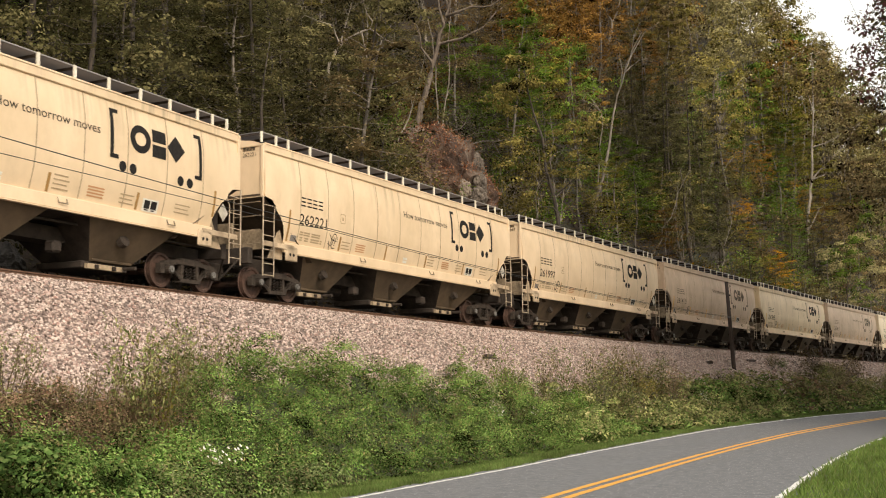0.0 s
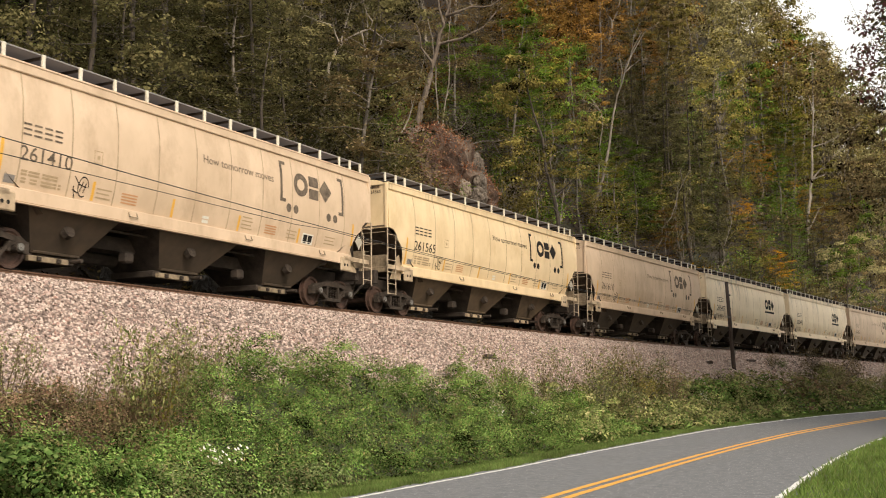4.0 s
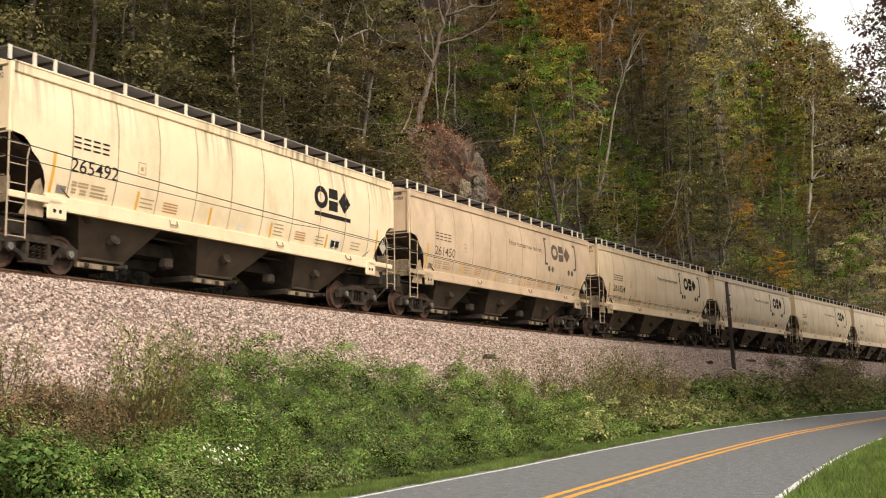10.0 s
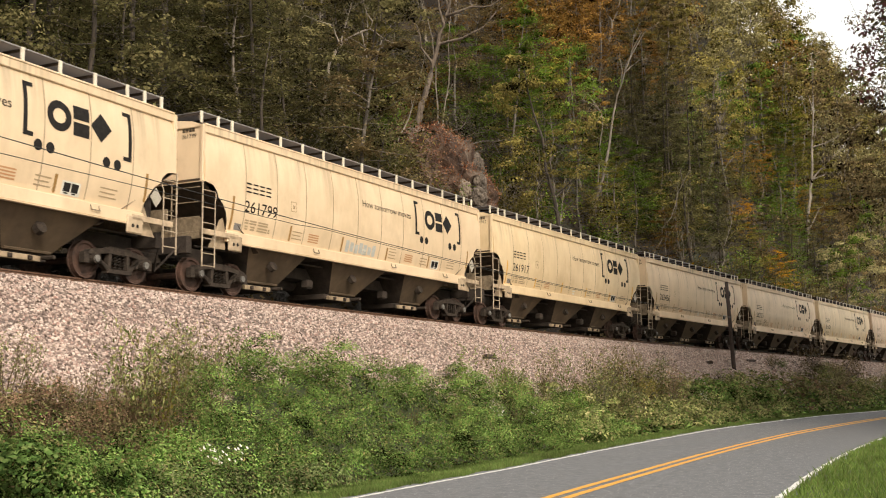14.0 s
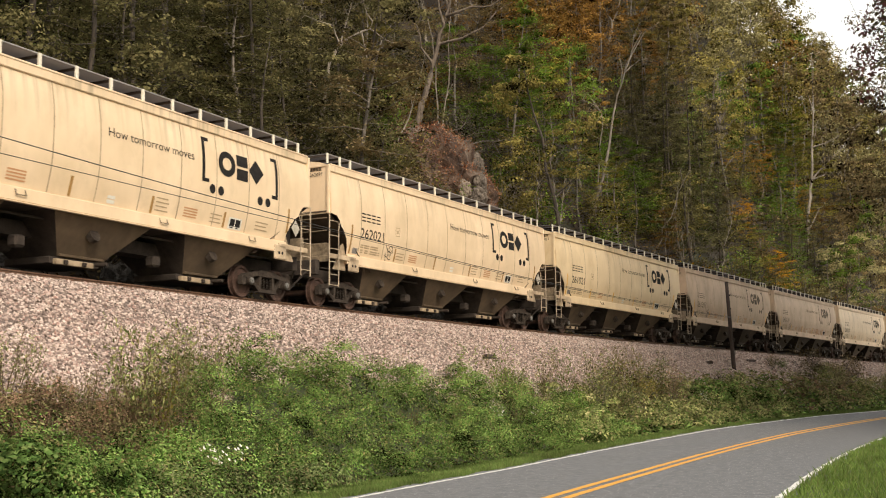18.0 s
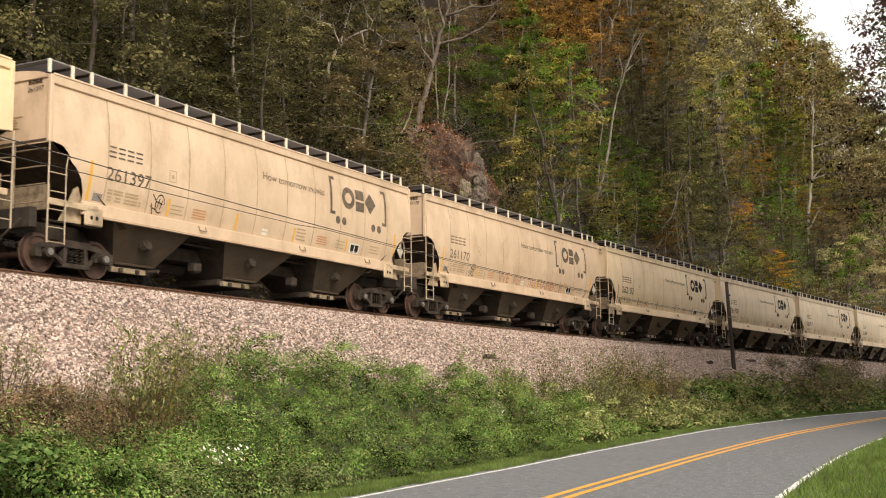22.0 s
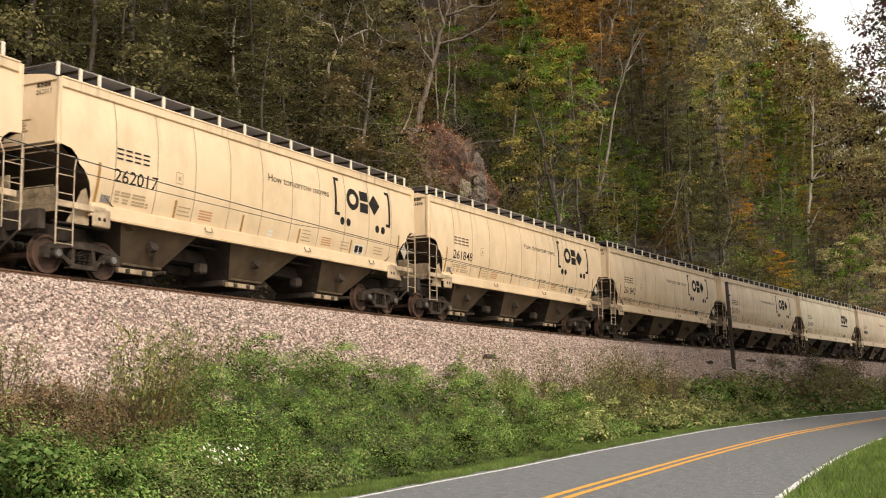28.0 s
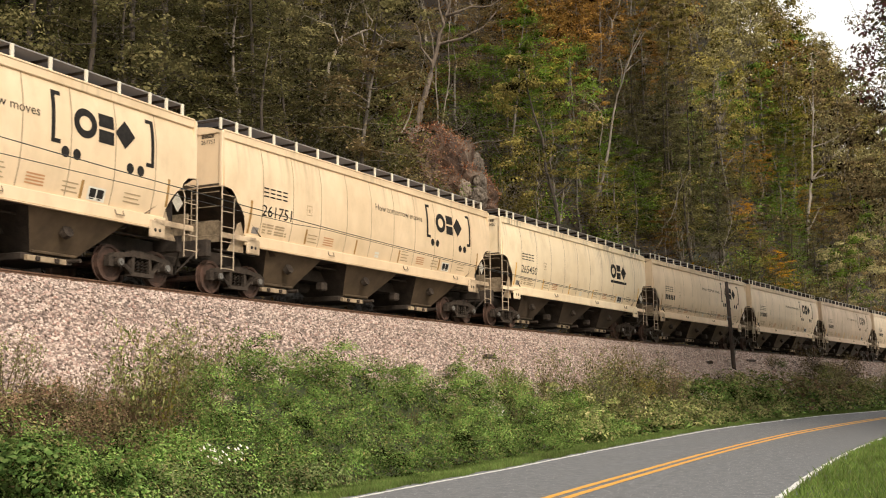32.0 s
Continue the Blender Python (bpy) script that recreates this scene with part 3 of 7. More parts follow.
def lettering(name, text, x, z, tall, material, wide=1.0, bold=0.0):
    """Words or figures on the near side, cap height tall, from x onwards on the line z."""
    cu = bpy.data.curves.new(name, "FONT")
    cu.body, cu.size, cu.resolution_u, cu.offset = text, tall / 0.69, 3, bold
    ob = bpy.data.objects.new(name, cu)
    me = bpy.data.meshes.new_from_object(ob)
    bpy.data.objects.remove(ob)
    me.transform(Matrix.Translation((x, z, 0)) @ Matrix.Diagonal((wide, 1, 1, 1)))
    me.materials.clear()
    me.materials.append(material)
    me.name = name
    return onto_side(me)


def bogie_meshes():
    """Side frame, bolster, coil spring, wheelset and brake beam of a freight bogie, about its centre at rail level."""
    out = {}
    bm = bmesh.new()
    prism(bm, [(-1.2, 0.56), (-1.02, 0.68), (-0.5, 0.74), (-0.36, 0.80), (0.36, 0.80), (0.5, 0.74), (1.02, 0.68), (1.2, 0.56), (0.9, 0.56), (0.45, 0.63), (-0.45, 0.63), (-0.9, 0.56)], -0.09, 0.09)
    for q in (-1, 1):
        prism(bm, [(q * 0.98, 0.60), (q * 0.78, 0.60), (q * 0.36, 0.15), (q * 0.30, 0.30)] if q > 0 else [(q * 0.30, 0.30), (q * 0.36, 0.15), (q * 0.78, 0.60), (q * 0.98, 0.60)], -0.08, 0.08)
        prism(bm, [(q * 0.30, 0.20), (q * 0.40, 0.20), (q * 0.36, 0.70), (q * 0.26, 0.70)][::q], -0.075, 0.075)
        prism(bm, [(q * 1.22, 0.34), (q * 1.22, 0.60), (q * 1.05, 0.62), (q * 1.05, 0.34)][::q], -0.08, 0.08)
        prism(bm, [(q * 0.62, 0.36), (q * 0.70, 0.36), (q * 0.74, 0.60), (q * 0.66, 0.60)][::q], -0.07, 0.07)
    prism(bm, [(-0.44, 0.16), (0.44, 0.16), (0.40, 0.26), (-0.40, 0.26)], -0.10, 0.10)
    out["side_frame"] = (tidy(bm), "iron")
    coil = Heap()
    coil.tube([(0.07 * math.cos(0.9 * k), 0.07 * math.sin(0.9 * k), 0.24 + 0.0115 * k) for k in range(35)], [0.018] * 35, 4)
    bm = bmesh.new()
    rod(bm, (0, -0.16, 0.457), (0, 0.05, 0.457), 0.125, 12)
    out["axle_box"] = (bm, "iron")
    bm = bmesh.new()
    rod(bm, (0, -0.20, 0.457), (0, -0.155, 0.457), 0.085, 12)
    rod(bm, (0, -0.215, 0.457), (0, -0.195, 0.457), 0.03, 8)
    out["bearing_cap"] = (bm, "cap")
    bm = bmesh.new()
    box(bm, -0.2, 0.2, -0.95, 0.95, 0.46, 0.76, 0.03)
    rod(bm, (0, 0, 0.74), (0, 0, 0.9), 0.2, 12)
    out["bolster"] = (bm, "cavity")
    bm = bmesh.new()
    for side in (-1, 1):
        y = side * 0.755
        prof = [(0.0, 0.10), (0.10, 0.10), (0.13, 0.04), (0.36, 0.03), (0.39, 0.07), (0.457, 0.07), (0.457, -0.055), (0.485, -0.06), (0.485, -0.085), (0.39, -0.07), (0.36, -0.02), (0.12, -0.05), (0.0, -0.1)]
        n, rows = 16, []
        for r, w in prof:
            rows.append([bm.verts.new((r * math.cos(2 * math.pi * k / n), y + side * w, r * math.sin(2 * math.pi * k / n))) for k in range(n)] if r else [bm.verts.new((0, y + side * w, 0))])
        for a, b in zip(rows, rows[1:]):
            for k in range(n):
                q = (k + 1) % n
                if len(a) == 1:
                    bm.faces.new((a[0], b[k], b[q]))
                elif len(b) == 1:
                    bm.faces.new((a[k], b[0], a[q]))
                else:
                    bm.faces.new((a[k], b[k], b[q], a[q]))
    rod(bm, (0, -0.8, 0), (0, 0.8, 0), 0.085, 10)
    out["wheelset"] = (tidy(bm), "wheel")
    bm = bmesh.new()
    for x in (-0.36, 0.36):
        rod(bm, (x, -0.75, 0.36), (x, 0.75, 0.36), 0.045, 6)
    out["brake_beam"] = (bm, "cavity")
    made = {}
    for k, (b, mat_key) in out.items():
        me = bpy.data.meshes.new(k)
        b.to_mesh(me)
        b.free()
        me.materials.append(M[mat_key])
        made[k] = me
    made["coil_spring"] = coil.mesh("coil_spring", M["iron"])
    return made


BOGIE = bogie_meshes()
POSTS = [-0.03, 0.67, 1.28] + [1.28 + 1.14 * i for i in range(1, 13)] + [15.61, 16.26]
BAYS = ((2.2, 5.2, 2.98, 4.45), (6.5, 9.95, 7.35, 8.85), (11.1, 14.45, 11.9, 13.35))  # each bay: its span at the sill, its span at the gate


def hopper_car(kind):
    """A three-bay covered hopper car; x runs from its leading end (0) to its trailing end, shifted so that its middle is 0."""
    C = BODY
    paint = M[kind]
    car = new("hopper_car")
    # sides with cut-away lower corners
    cut = [(0.0, 2.86), (0.34, 2.81), (0.52, 2.66), (0.60, 2.5), (0.80, 2.37), (0.98, 2.15), (1.09, 1.9), (1.12, 1.7), (1.12, 1.63)]
    zs = [1.63, 1.7, 1.9, 2.15, 2.37, 2.5, 2.66, 2.81, 2.86, 3.0, 3.3, 3.65, 4.05, 4.2, 4.38]
    for side in (-1, 1):
        bm = bmesh.new()
        rows = []
        for z in zs:
            inset = float(np.interp(z, [c[1] for c in cut[::-1]], [c[0] for c in cut[::-1]])) if z < 2.86 else 0.0
            rows.append([bm.verts.new((x - C, side * bulge(z), z)) for x in np.linspace(inset, 16.75 - inset, 24)])
        for a, b in zip(rows, rows[1:]):
            for i in range(len(a) - 1):
                q = (a[i], a[i + 1], b[i + 1], b[i])
                f = bm.faces.new(q if side < 0 else q[::-1])
                f.smooth = True
        part("side_sheet", bm, paint, car)
    # faint weld seams between the side plates
    for i in range(10):
        x = 1.77 + 1.48 * i
        me = flat_drawing("seam", [rect(x - 0.018 - C, 1.70, x + 0.018 - C, 4.22)], M["seam"])
        held("seam", me, car)
    # side sills, eaves
    for side in (-1, 1):
        bm = bmesh.new()
        box(bm, 1.1 - C, 15.65 - C, side * 1.50 - 0.05, side * 1.50 + 0.05, 1.37, 1.67, 0.012)
        box(bm, 1.76 - C, 15.0 - C, side * 1.53 - 0.05, side * 1.53 + 0.05, 1.335, 1.36, 0.004)
        part("side_sill", bm, paint, car)
        for x0, x1, z0 in ((0.0, 1.55, 1.45), (15.2, 16.75, 1.45)):
            bm = bmesh.new()
            box(bm, x0 - C, x1 - C, side * 1.56 - 0.03, side * 1.56 + 0.03, z0, 1.60, 0.012)
            a, b = (x1 - 0.40, x1 + 0.18) if x0 < 5 else (x0 - 0.18, x0 + 0.40)
            box(bm, a - C, b - C, side * 1.55 - 0.04, side * 1.55 + 0.04, 1.12, 1.56, 0.03)
            sill = part("end_sill", bm, paint if kind == "cream" else M["soiled"], car)
            if side < 0:
                for q in (0.19, 0.36):
                    bm = bmesh.new()
                    rod(bm, (a + q - C, -1.596, 1.31), (a + q - C, -1.57, 1.31), 0.048, 10)
                    part("jacking_hole", bm, M["black"], sill)
        bm = bmesh.new()
        box(bm, 0.05 - C, 16.72 - C, side * 1.535 - 0.055, side * 1.535 + 0.055, 4.20, 4.44, 0.02)
        box(bm, 0.05 - C, 16.72 - C, side * 1.58 - 0.03, side * 1.58 + 0.03, 4.40, 4.45, 0.01)
        part("eave", bm, paint, car)
    # roof
    bm = bmesh.new()
    prof = [(-1.5, 4.42), (-1.2, 4.52), (-0.6, 4.60), (0, 4.62), (0.6, 4.60), (1.2, 4.52), (1.5, 4.42)]
    rows = [[bm.verts.new((x - C, y, z)) for y, z in prof] for x in np.linspace(-0.02, 16.77, 12)]
    for a, b in zip(rows, rows[1:]):
        for i in range(len(prof) - 1):
            bm.faces.new((a[i], b[i], b[i + 1], a[i + 1]))
    for r in (rows[0], rows[-1]):
        bm.faces.new(r + [bm.verts.new((r[0].co.x, 1.5, 4.36)), bm.verts.new((r[0].co.x, -1.5, 4.36))])
    part("roof", tidy(bm), paint, car)
    # Hatch covers coloured dark for the shade under the walkway.
    bm = bmesh.new()
    box(bm, 0.9 - C, 15.9 - C, -0.3, 0.3, 4.6, 4.72, 0.02)
    part("hatch_cover", bm, M["cavity"], car, "hatch covers, walkway shade in their dark colour")
    # walkways round the roof on pale brackets
    for side in (-1, 1):
        bm = bmesh.new()
        y0, y1 = sorted((side * 1.50, side * 0.25))
        box(bm, -0.06 - C, 16.30 - C, y0, y1, 4.735, 4.755)
        part("walkway", bm, M["mesh"], car, "grey galvanised roof walkway")
        bm = bmesh.new()
        box(bm, -0.06 - C, 16.30 - C, side * 1.515 - 0.008, side * 1.515 + 0.008, 4.74, 4.765)
        part("walkway_edge", bm, M["edge"], car, "thin grey walkway edge")
        for x in POSTS:
            bm = bmesh.new()
            box(bm, x - 0.045 - C, x + 0.045 - C, side * 1.53 - 0.02, side * 1.53 + 0.02, 4.45, 4.765)
            n_post = len(bm.faces)
            box(bm, x - 0.02 - C, x + 0.02 - C, *sorted((side * 1.53, side * 0.35)), 4.67, 4.734)
            for f in list(bm.faces)[n_post:]:
                f.material_index = 1
            part("walkway_bracket", bm, M["post"], car, "pale walkway bracket with a dark arm").data.materials.append(M["cavity"])
    # ends: upper sheet, slope sheet down to the bays, posts, platform, ladders
    for end in (0, 1):
        fx = (lambda x: x - C) if end == 0 else (lambda x: 16.75 - x - C)
        bm = bmesh.new()
        top = [(-bulge(z), z) for z in (2.86, 3.2, 3.6, 4.0, 4.38)]
        ring = [bm.verts.new((fx(0.02), y, z)) for y, z in top] + [bm.verts.new((fx(0.02), -y, z)) for y, z in top[::-1]]
        bm.faces.new(ring)
        part("end_sheet", tidy(bm), paint, car)
        bm = bmesh.new()
        a = [bm.verts.new((fx(x), y, z)) for x, y, z in ((0.03, -1.6, 2.86), (0.03, 1.6, 2.86), (2.6, 1.5, 1.2), (2.6, -1.5, 1.2))]
        bm.faces.new(a)
        part("slope_sheet", tidy(bm), M["umber"], car, "brown sooty slope sheet")
        bm = bmesh.new()
        box(bm, min(fx(0.0), fx(0.06)), max(fx(0.0), fx(0.06)), -1.5, 1.5, 2.90, 2.95)
        part("end_ledge", bm, M["umber"], car)
        for side in (-1, 1):
            bm = bmesh.new()
            box(bm, min(fx(-0.06), fx(0.05)), max(fx(-0.06), fx(0.05)), side * 1.57 - 0.05, side * 1.57 + 0.05, 2.84, 4.40, 0.012)
            part("corner_post", bm, paint, car)
            bm = bmesh.new()
            prism(bm, [(fx(x), z) for x, z in ((0.5, 1.15), (1.2, 1.15), (1.2, 1.7), (1.08, 2.02), (0.95, 1.95), (0.78, 1.6), (0.62, 1.35))], side * 1.40, side * 1.37)
            part("bolster_web", tidy(bm), M["webbing"], car, "dusty tan web plate inside the cut-away corner")
            bm = bmesh.new()
            for x in (-0.06, 0.46):
                rod(bm, (fx(x), side * 1.64, 0.57 if end == 0 else 0.75), (fx(x), side * 1.64, 2.86 if x < 0 else 2.34), 0.024 if x < 0 else 0.018, 5)
            rod(bm, (fx(0.46), side * 1.64, 2.34), (fx(0.55), side * 1.60, 2.60), 0.018, 5)
            for z in (0.60, 0.93, 1.33, 1.74, 2.16, 2.62)[0 if end == 0 else 1:]:
                rod(bm, (fx(-0.06), side * 1.64, z), (fx(0.46), side * 1.64, z), 0.014, 5)
            part("ladder", bm, M["rung"], car)
            bm = bmesh.new()
            for y in (0.6,):
                rod(bm, (fx(-0.08), side * y, 1.3), (fx(-0.08), side * y, 2.86), 0.022, 5)
            for k in range(4):
                rod(bm, (fx(-0.08), side * 0.6, 1.5 + 0.4 * k), (fx(-0.08), side * 1.55, 1.5 + 0.4 * k), 0.015, 5)
            part("end_ladder", bm, M["dirty"], car)
        bm = bmesh.new()
        box(bm, min(fx(0.10), fx(0.14)), max(fx(0.10), fx(0.14)), -1.5, 1.5, 1.35, 1.92, 0.01)
        part("end_plate", bm, M["dirty"], car, "grimy tan end plate")
        if end == 0:
            bm = bmesh.new()
            for k in range(4):
                for z in (4.25, 4.285, 4.32):
                    box(bm, -C, 0.012 - C, -0.945 - 0.11 * k, -0.86 - 0.11 * k, z, z + 0.016)
            part("end_mark", bm, M["black"], car, "small black bars on the end")["kind"] = "stuff"
            bm = bmesh.new()
            for k, wide in enumerate((0.34, 0.26, 0.3, 0.24, 0.42)):
                box(bm, -C, 0.012 - C, -0.27 - wide, -0.27, 3.26 + 0.065 * k, 3.28 + 0.065 * k)
            part("end_stencil", bm, M["stencil"], car)["kind"] = "stuff"
        bm = bmesh.new()
        box(bm, min(fx(-0.1), fx(0.12)), max(fx(-0.1), fx(0.12)), -1.15, 1.15, 0.95, 1.42, 0.02)
        box(bm, min(fx(0), fx(2.2)), max(fx(0), fx(2.2)), -0.35, 0.35, 0.9, 1.25)
        part("end_platform", bm, M["cavity"], car)
        bm = bmesh.new()
        box(bm, min(fx(-0.70), fx(0.1)), max(fx(-0.70), fx(0.1)), -0.13, 0.13, 0.72, 1.0, 0.03)
        part("coupler", bm, M["iron"], car, "dark iron coupler")
        bm = bmesh.new()
        rod(bm, (fx(-0.2), -1.0, 1.15), (fx(-0.62), -0.5, 0.45), 0.03, 6)
        part("brake_hose", bm, M["cavity"], car)
    bm = bmesh.new()
    box(bm, 15.95 - C, 16.25 - C, -1.3, -0.6, 1.6, 2.7, 0.03)
    rod(bm, (16.8 - C, -0.95, 2.9), (16.8 - C, -0.95, 3.05), 0.09, 8)
    part("brake_gear", bm, M["cavity"], car, "dark brake gear")
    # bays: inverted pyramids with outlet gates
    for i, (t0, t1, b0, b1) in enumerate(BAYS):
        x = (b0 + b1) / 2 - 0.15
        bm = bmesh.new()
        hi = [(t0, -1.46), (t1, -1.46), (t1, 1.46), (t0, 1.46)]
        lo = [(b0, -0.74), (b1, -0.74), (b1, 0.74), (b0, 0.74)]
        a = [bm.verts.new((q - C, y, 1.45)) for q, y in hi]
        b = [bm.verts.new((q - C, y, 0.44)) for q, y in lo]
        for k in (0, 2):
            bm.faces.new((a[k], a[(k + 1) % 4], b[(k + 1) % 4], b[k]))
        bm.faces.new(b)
        bay = part("hopper_bay", tidy(bm), M[BAY_TONE[kind]], car, "grimy tan discharge bay, under-car shade in its colour")
        # End slopes are coloured black for the shade between the bays.
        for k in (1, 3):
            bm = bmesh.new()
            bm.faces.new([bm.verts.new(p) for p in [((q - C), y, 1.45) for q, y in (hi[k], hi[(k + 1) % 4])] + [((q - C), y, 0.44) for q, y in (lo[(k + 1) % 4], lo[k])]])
            part("bay_slope", bm, M["cavity"], bay, "slope sheet, underbody shade in its black colour")
        bm = bmesh.new()
        rod(bm, (b0 + 0.02 - C, -0.79, 0.47), (b1 - 0.02 - C, -0.79, 0.47), 0.035, 5)
        part("bay_lip", bm, M[BAY_TONE[kind]], bay)
        bm = bmesh.new()
        box(bm, x - 0.8 - C, x + 0.8 - C, -0.72, 0.72, 0.26, 0.43, 0.02)
        gate = part("outlet_gate", bm, M["cavity"], car)
        bm = bmesh.new()
        box(bm, x - 0.72 - C, x + 0.50 - C, -0.84, -0.724, 0.24, 0.37, 0.01)
        part("gate_rail", bm, M["webbing"] if kind in ("paint", "amber") else M["dirty"], gate, "pale tan gate rail")
        for q in (-0.5, 0.1):
            bm = bmesh.new()
            box(bm, x + q - C, x + q + 0.12 - C, -0.90, -0.842, 0.25, 0.35, 0.01)
            part("gate_lock", bm, M["iron"], gate)
        bm = bmesh.new()
        rod(bm, (x + 0.5 - C, -1.25, 0.32), (x + 0.5 - C, -0.9, 0.32), 0.05, 8)
        part("gate_capstan", bm, M["iron"], gate)
        bm = bmesh.new()
        rod(bm, (x + 0.1 - C, -1.24, 0.98), (x + 0.1 - C, -1.1, 0.92), 0.16, 10)
        part("vibrator_bracket", bm, M["iron"], car)
    bm = bmesh.new()
    box(bm, 0.3 - C, 16.4 - C, -0.3, 0.3, 0.85, 1.2)
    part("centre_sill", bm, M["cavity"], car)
    bm = bmesh.new()
    rod(bm, (0.5 - C, -0.9, 1.22), (16.2 - C, -0.9, 1.22), 0.03, 6)
    part("brake_pipe", bm, M["cavity"], car)
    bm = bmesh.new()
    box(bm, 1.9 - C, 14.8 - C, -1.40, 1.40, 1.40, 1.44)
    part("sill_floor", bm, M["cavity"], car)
    for x0, x1 in ((5.9, 6.3), (10.5, 10.9)):
        bm = bmesh.new()
        box(bm, x0 + 0.05 - C, x1 - 0.05 - C, -0.9, -0.6, 0.5, 0.78, 0.05)
        part("brake_valve", bm, M["cavity"], car)
    bm = bmesh.new()
    rod(bm, (5.5 - C, 0.5, 0.75), (7.0 - C, 0.5, 0.75), 0.2, 10)
    part("air_reservoir", bm, M["cavity"], car)
    # bogies
    for x in (1.40, 15.35):
        bg = part("bogie", bmesh.new(), M["cavity"], car)
        bg.data = BOGIE["bolster"]
        bg.matrix_basis = pose(x - C, 0, 0)
        for side in (-1, 1):
            o = held("side_frame", BOGIE["side_frame"], bg)
            o.matrix_basis = pose(0, side * 1.0, 0)
            for x_coil in (-0.17, 0.0, 0.17):
                o = held("coil_spring", BOGIE["coil_spring"], bg)
                o.matrix_basis = pose(x_coil, side * 1.0, 0)
            for dx in (-0.89, 0.89):
                for nm in ("axle_box", "bearing_cap"):
                    o = held(nm, BOGIE[nm], bg, "pale bearing cap" if nm == "bearing_cap" else "")
                    o.matrix_basis = pose(dx, side * 1.0, 0, 0, 0, 0 if side < 0 else 180)
        held("brake_beam", BOGIE["brake_beam"], bg)
        for dx in (-0.89, 0.89):
            o = held("wheelset", BOGIE["wheelset"], bg)
            o.matrix_basis = pose(dx, 0, 0.457)
    # markings that are the same on every car of the kind
    strip = M["reflector"] if kind == "paint" else M["bright_reflector"]
    for x, z, tall in ((1.25, 1.72, 0.92), (4.05, 1.72, 0.44), (6.88, 1.71, 0.46), (9.67, 1.71, 0.42), (12.62, 1.72, 0.42), (15.63, 1.95, 0.70)):
        held("reflector_strip", flat_drawing("reflector_strip", [rect(x - 0.045 - C, z, x + 0.045 - C, z + tall)], strip), car, "worn yellow reflector strip")
    for x in (5.4, 10.1, 13.9):
        bm = bmesh.new()
        rod(bm, (x - 0.14 - C, -1.60, 1.50), (x + 0.14 - C, -1.60, 1.50), 0.016, 5)
        for q in (-0.14, 0.14):
            rod(bm, (x + q - C, -1.60, 1.50), (x + q - C, -1.55, 1.62), 0.016, 5)
        part("roping_staple", bm, M["dirty"], car)
    held("panel_sign", flat_drawing("panel_sign", [rect(12.83 - C, 1.73, 13.42 - C, 2.04)], M["white"]), car, "white panel with black squares")
    me = flat_drawing("panel_print", [rect(12.89 - C, 1.80, 13.10 - C, 2.0), rect(13.14 - C, 1.80, 13.36 - C, 2.0), rect(12.92 - C, 1.755, 13.06 - C, 1.785), rect(13.18 - C, 1.755, 13.30 - C, 1.785)], M["black"])
    for vtx in me.vertices:
        vtx.co.y -= 0.004
    held("panel_print", me, car)
    bars = []
    for x, z, n, w in ((4.15, 1.80, 3, 0.5), (9.8, 1.80, 4, 0.5), (12.0, 1.80, 3, 0.5), (14.05, 1.85, 3, 0.6)):
        bars += [rect(x - C, z + 0.1 * k, x + w * (1 - 0.12 * (k % 2)) - C, z + 0.1 * k + 0.032) for k in range(n)]
    held("data_stencil", flat_drawing("data_stencil", bars, M["stencil"]), car, "faded data stencils")["kind"] = "stuff"
    bars = [rect(x - C, 1.80 + 0.07 * k, x + 0.55 - C, 1.835 + 0.07 * k) for x in (5.0, 10.9) for k in range(4)]
    held("warning_stencil", flat_drawing("warning_stencil", bars, M["redstencil"]), car, "faded red stencils")["kind"] = "stuff"
    held("notice", flat_drawing("notice", [rect(8.1 - C, 1.74, 8.36 - C, 1.82), rect(8.1 - C, 1.85, 8.36 - C, 1.92)], M["white"]), car, "small white notice")
    held("class_box", flat_drawing("class_box", [rect(3.95 - C, 2.58, 4.23 - C, 2.60), rect(3.95 - C, 2.86, 4.23 - C, 2.88), rect(3.95 - C, 2.60, 3.97 - C, 2.86), rect(4.21 - C, 2.60, 4.23 - C, 2.86), rect(4.05 - C, 2.67, 4.14 - C, 2.77)], M["stencil"]), car)
    # placard and mark on the ends
    bm = bmesh.new()
    prism(bm, [(15.98 - C, 1.86), (16.20 - C, 2.11), (15.98 - C, 2.36), (15.76 - C, 2.11)], -1.655, -1.64)
    part("placard", bm, M["placard"], car, "white diamond placard holder")
    # weights and lengths: short bars beside the number
    rows = []
    for z, spans in ((1.96, ((1.85, 2.02), (2.06, 2.38), (2.46, 2.92))), (1.80, ((1.88, 2.02), (2.14, 2.34), (2.46, 2.92), (2.96, 3.05)))):
        rows += [rect(p - C, z + 0.07 * k, q - C, z + 0.07 * k + 0.045) for p, q in spans for k in range(2)]
    held("weight_stencil", flat_drawing("weight_stencil", rows, M["stencil"]), car, "faded weight stencils")["kind"] = "stuff"
    held("tag_strip", flat_drawing("tag_strip", [rect(1.42 - C, 1.74, 1.72 - C, 1.92)], M["tag"]), car, "dark grey tag plate")
    # the emblem: a ring, two bars and a diamond, plain shapes
    ink = M["faded"] if kind == "dusty" else M["black"]
    low = 2.90 if kind == "cream" else 3.10
    back = -0.42 if kind == "cream" else 0.0
    hi = low + 0.70
    mid, cx = (low + hi) / 2, 12.58 + back - C
    ring = []
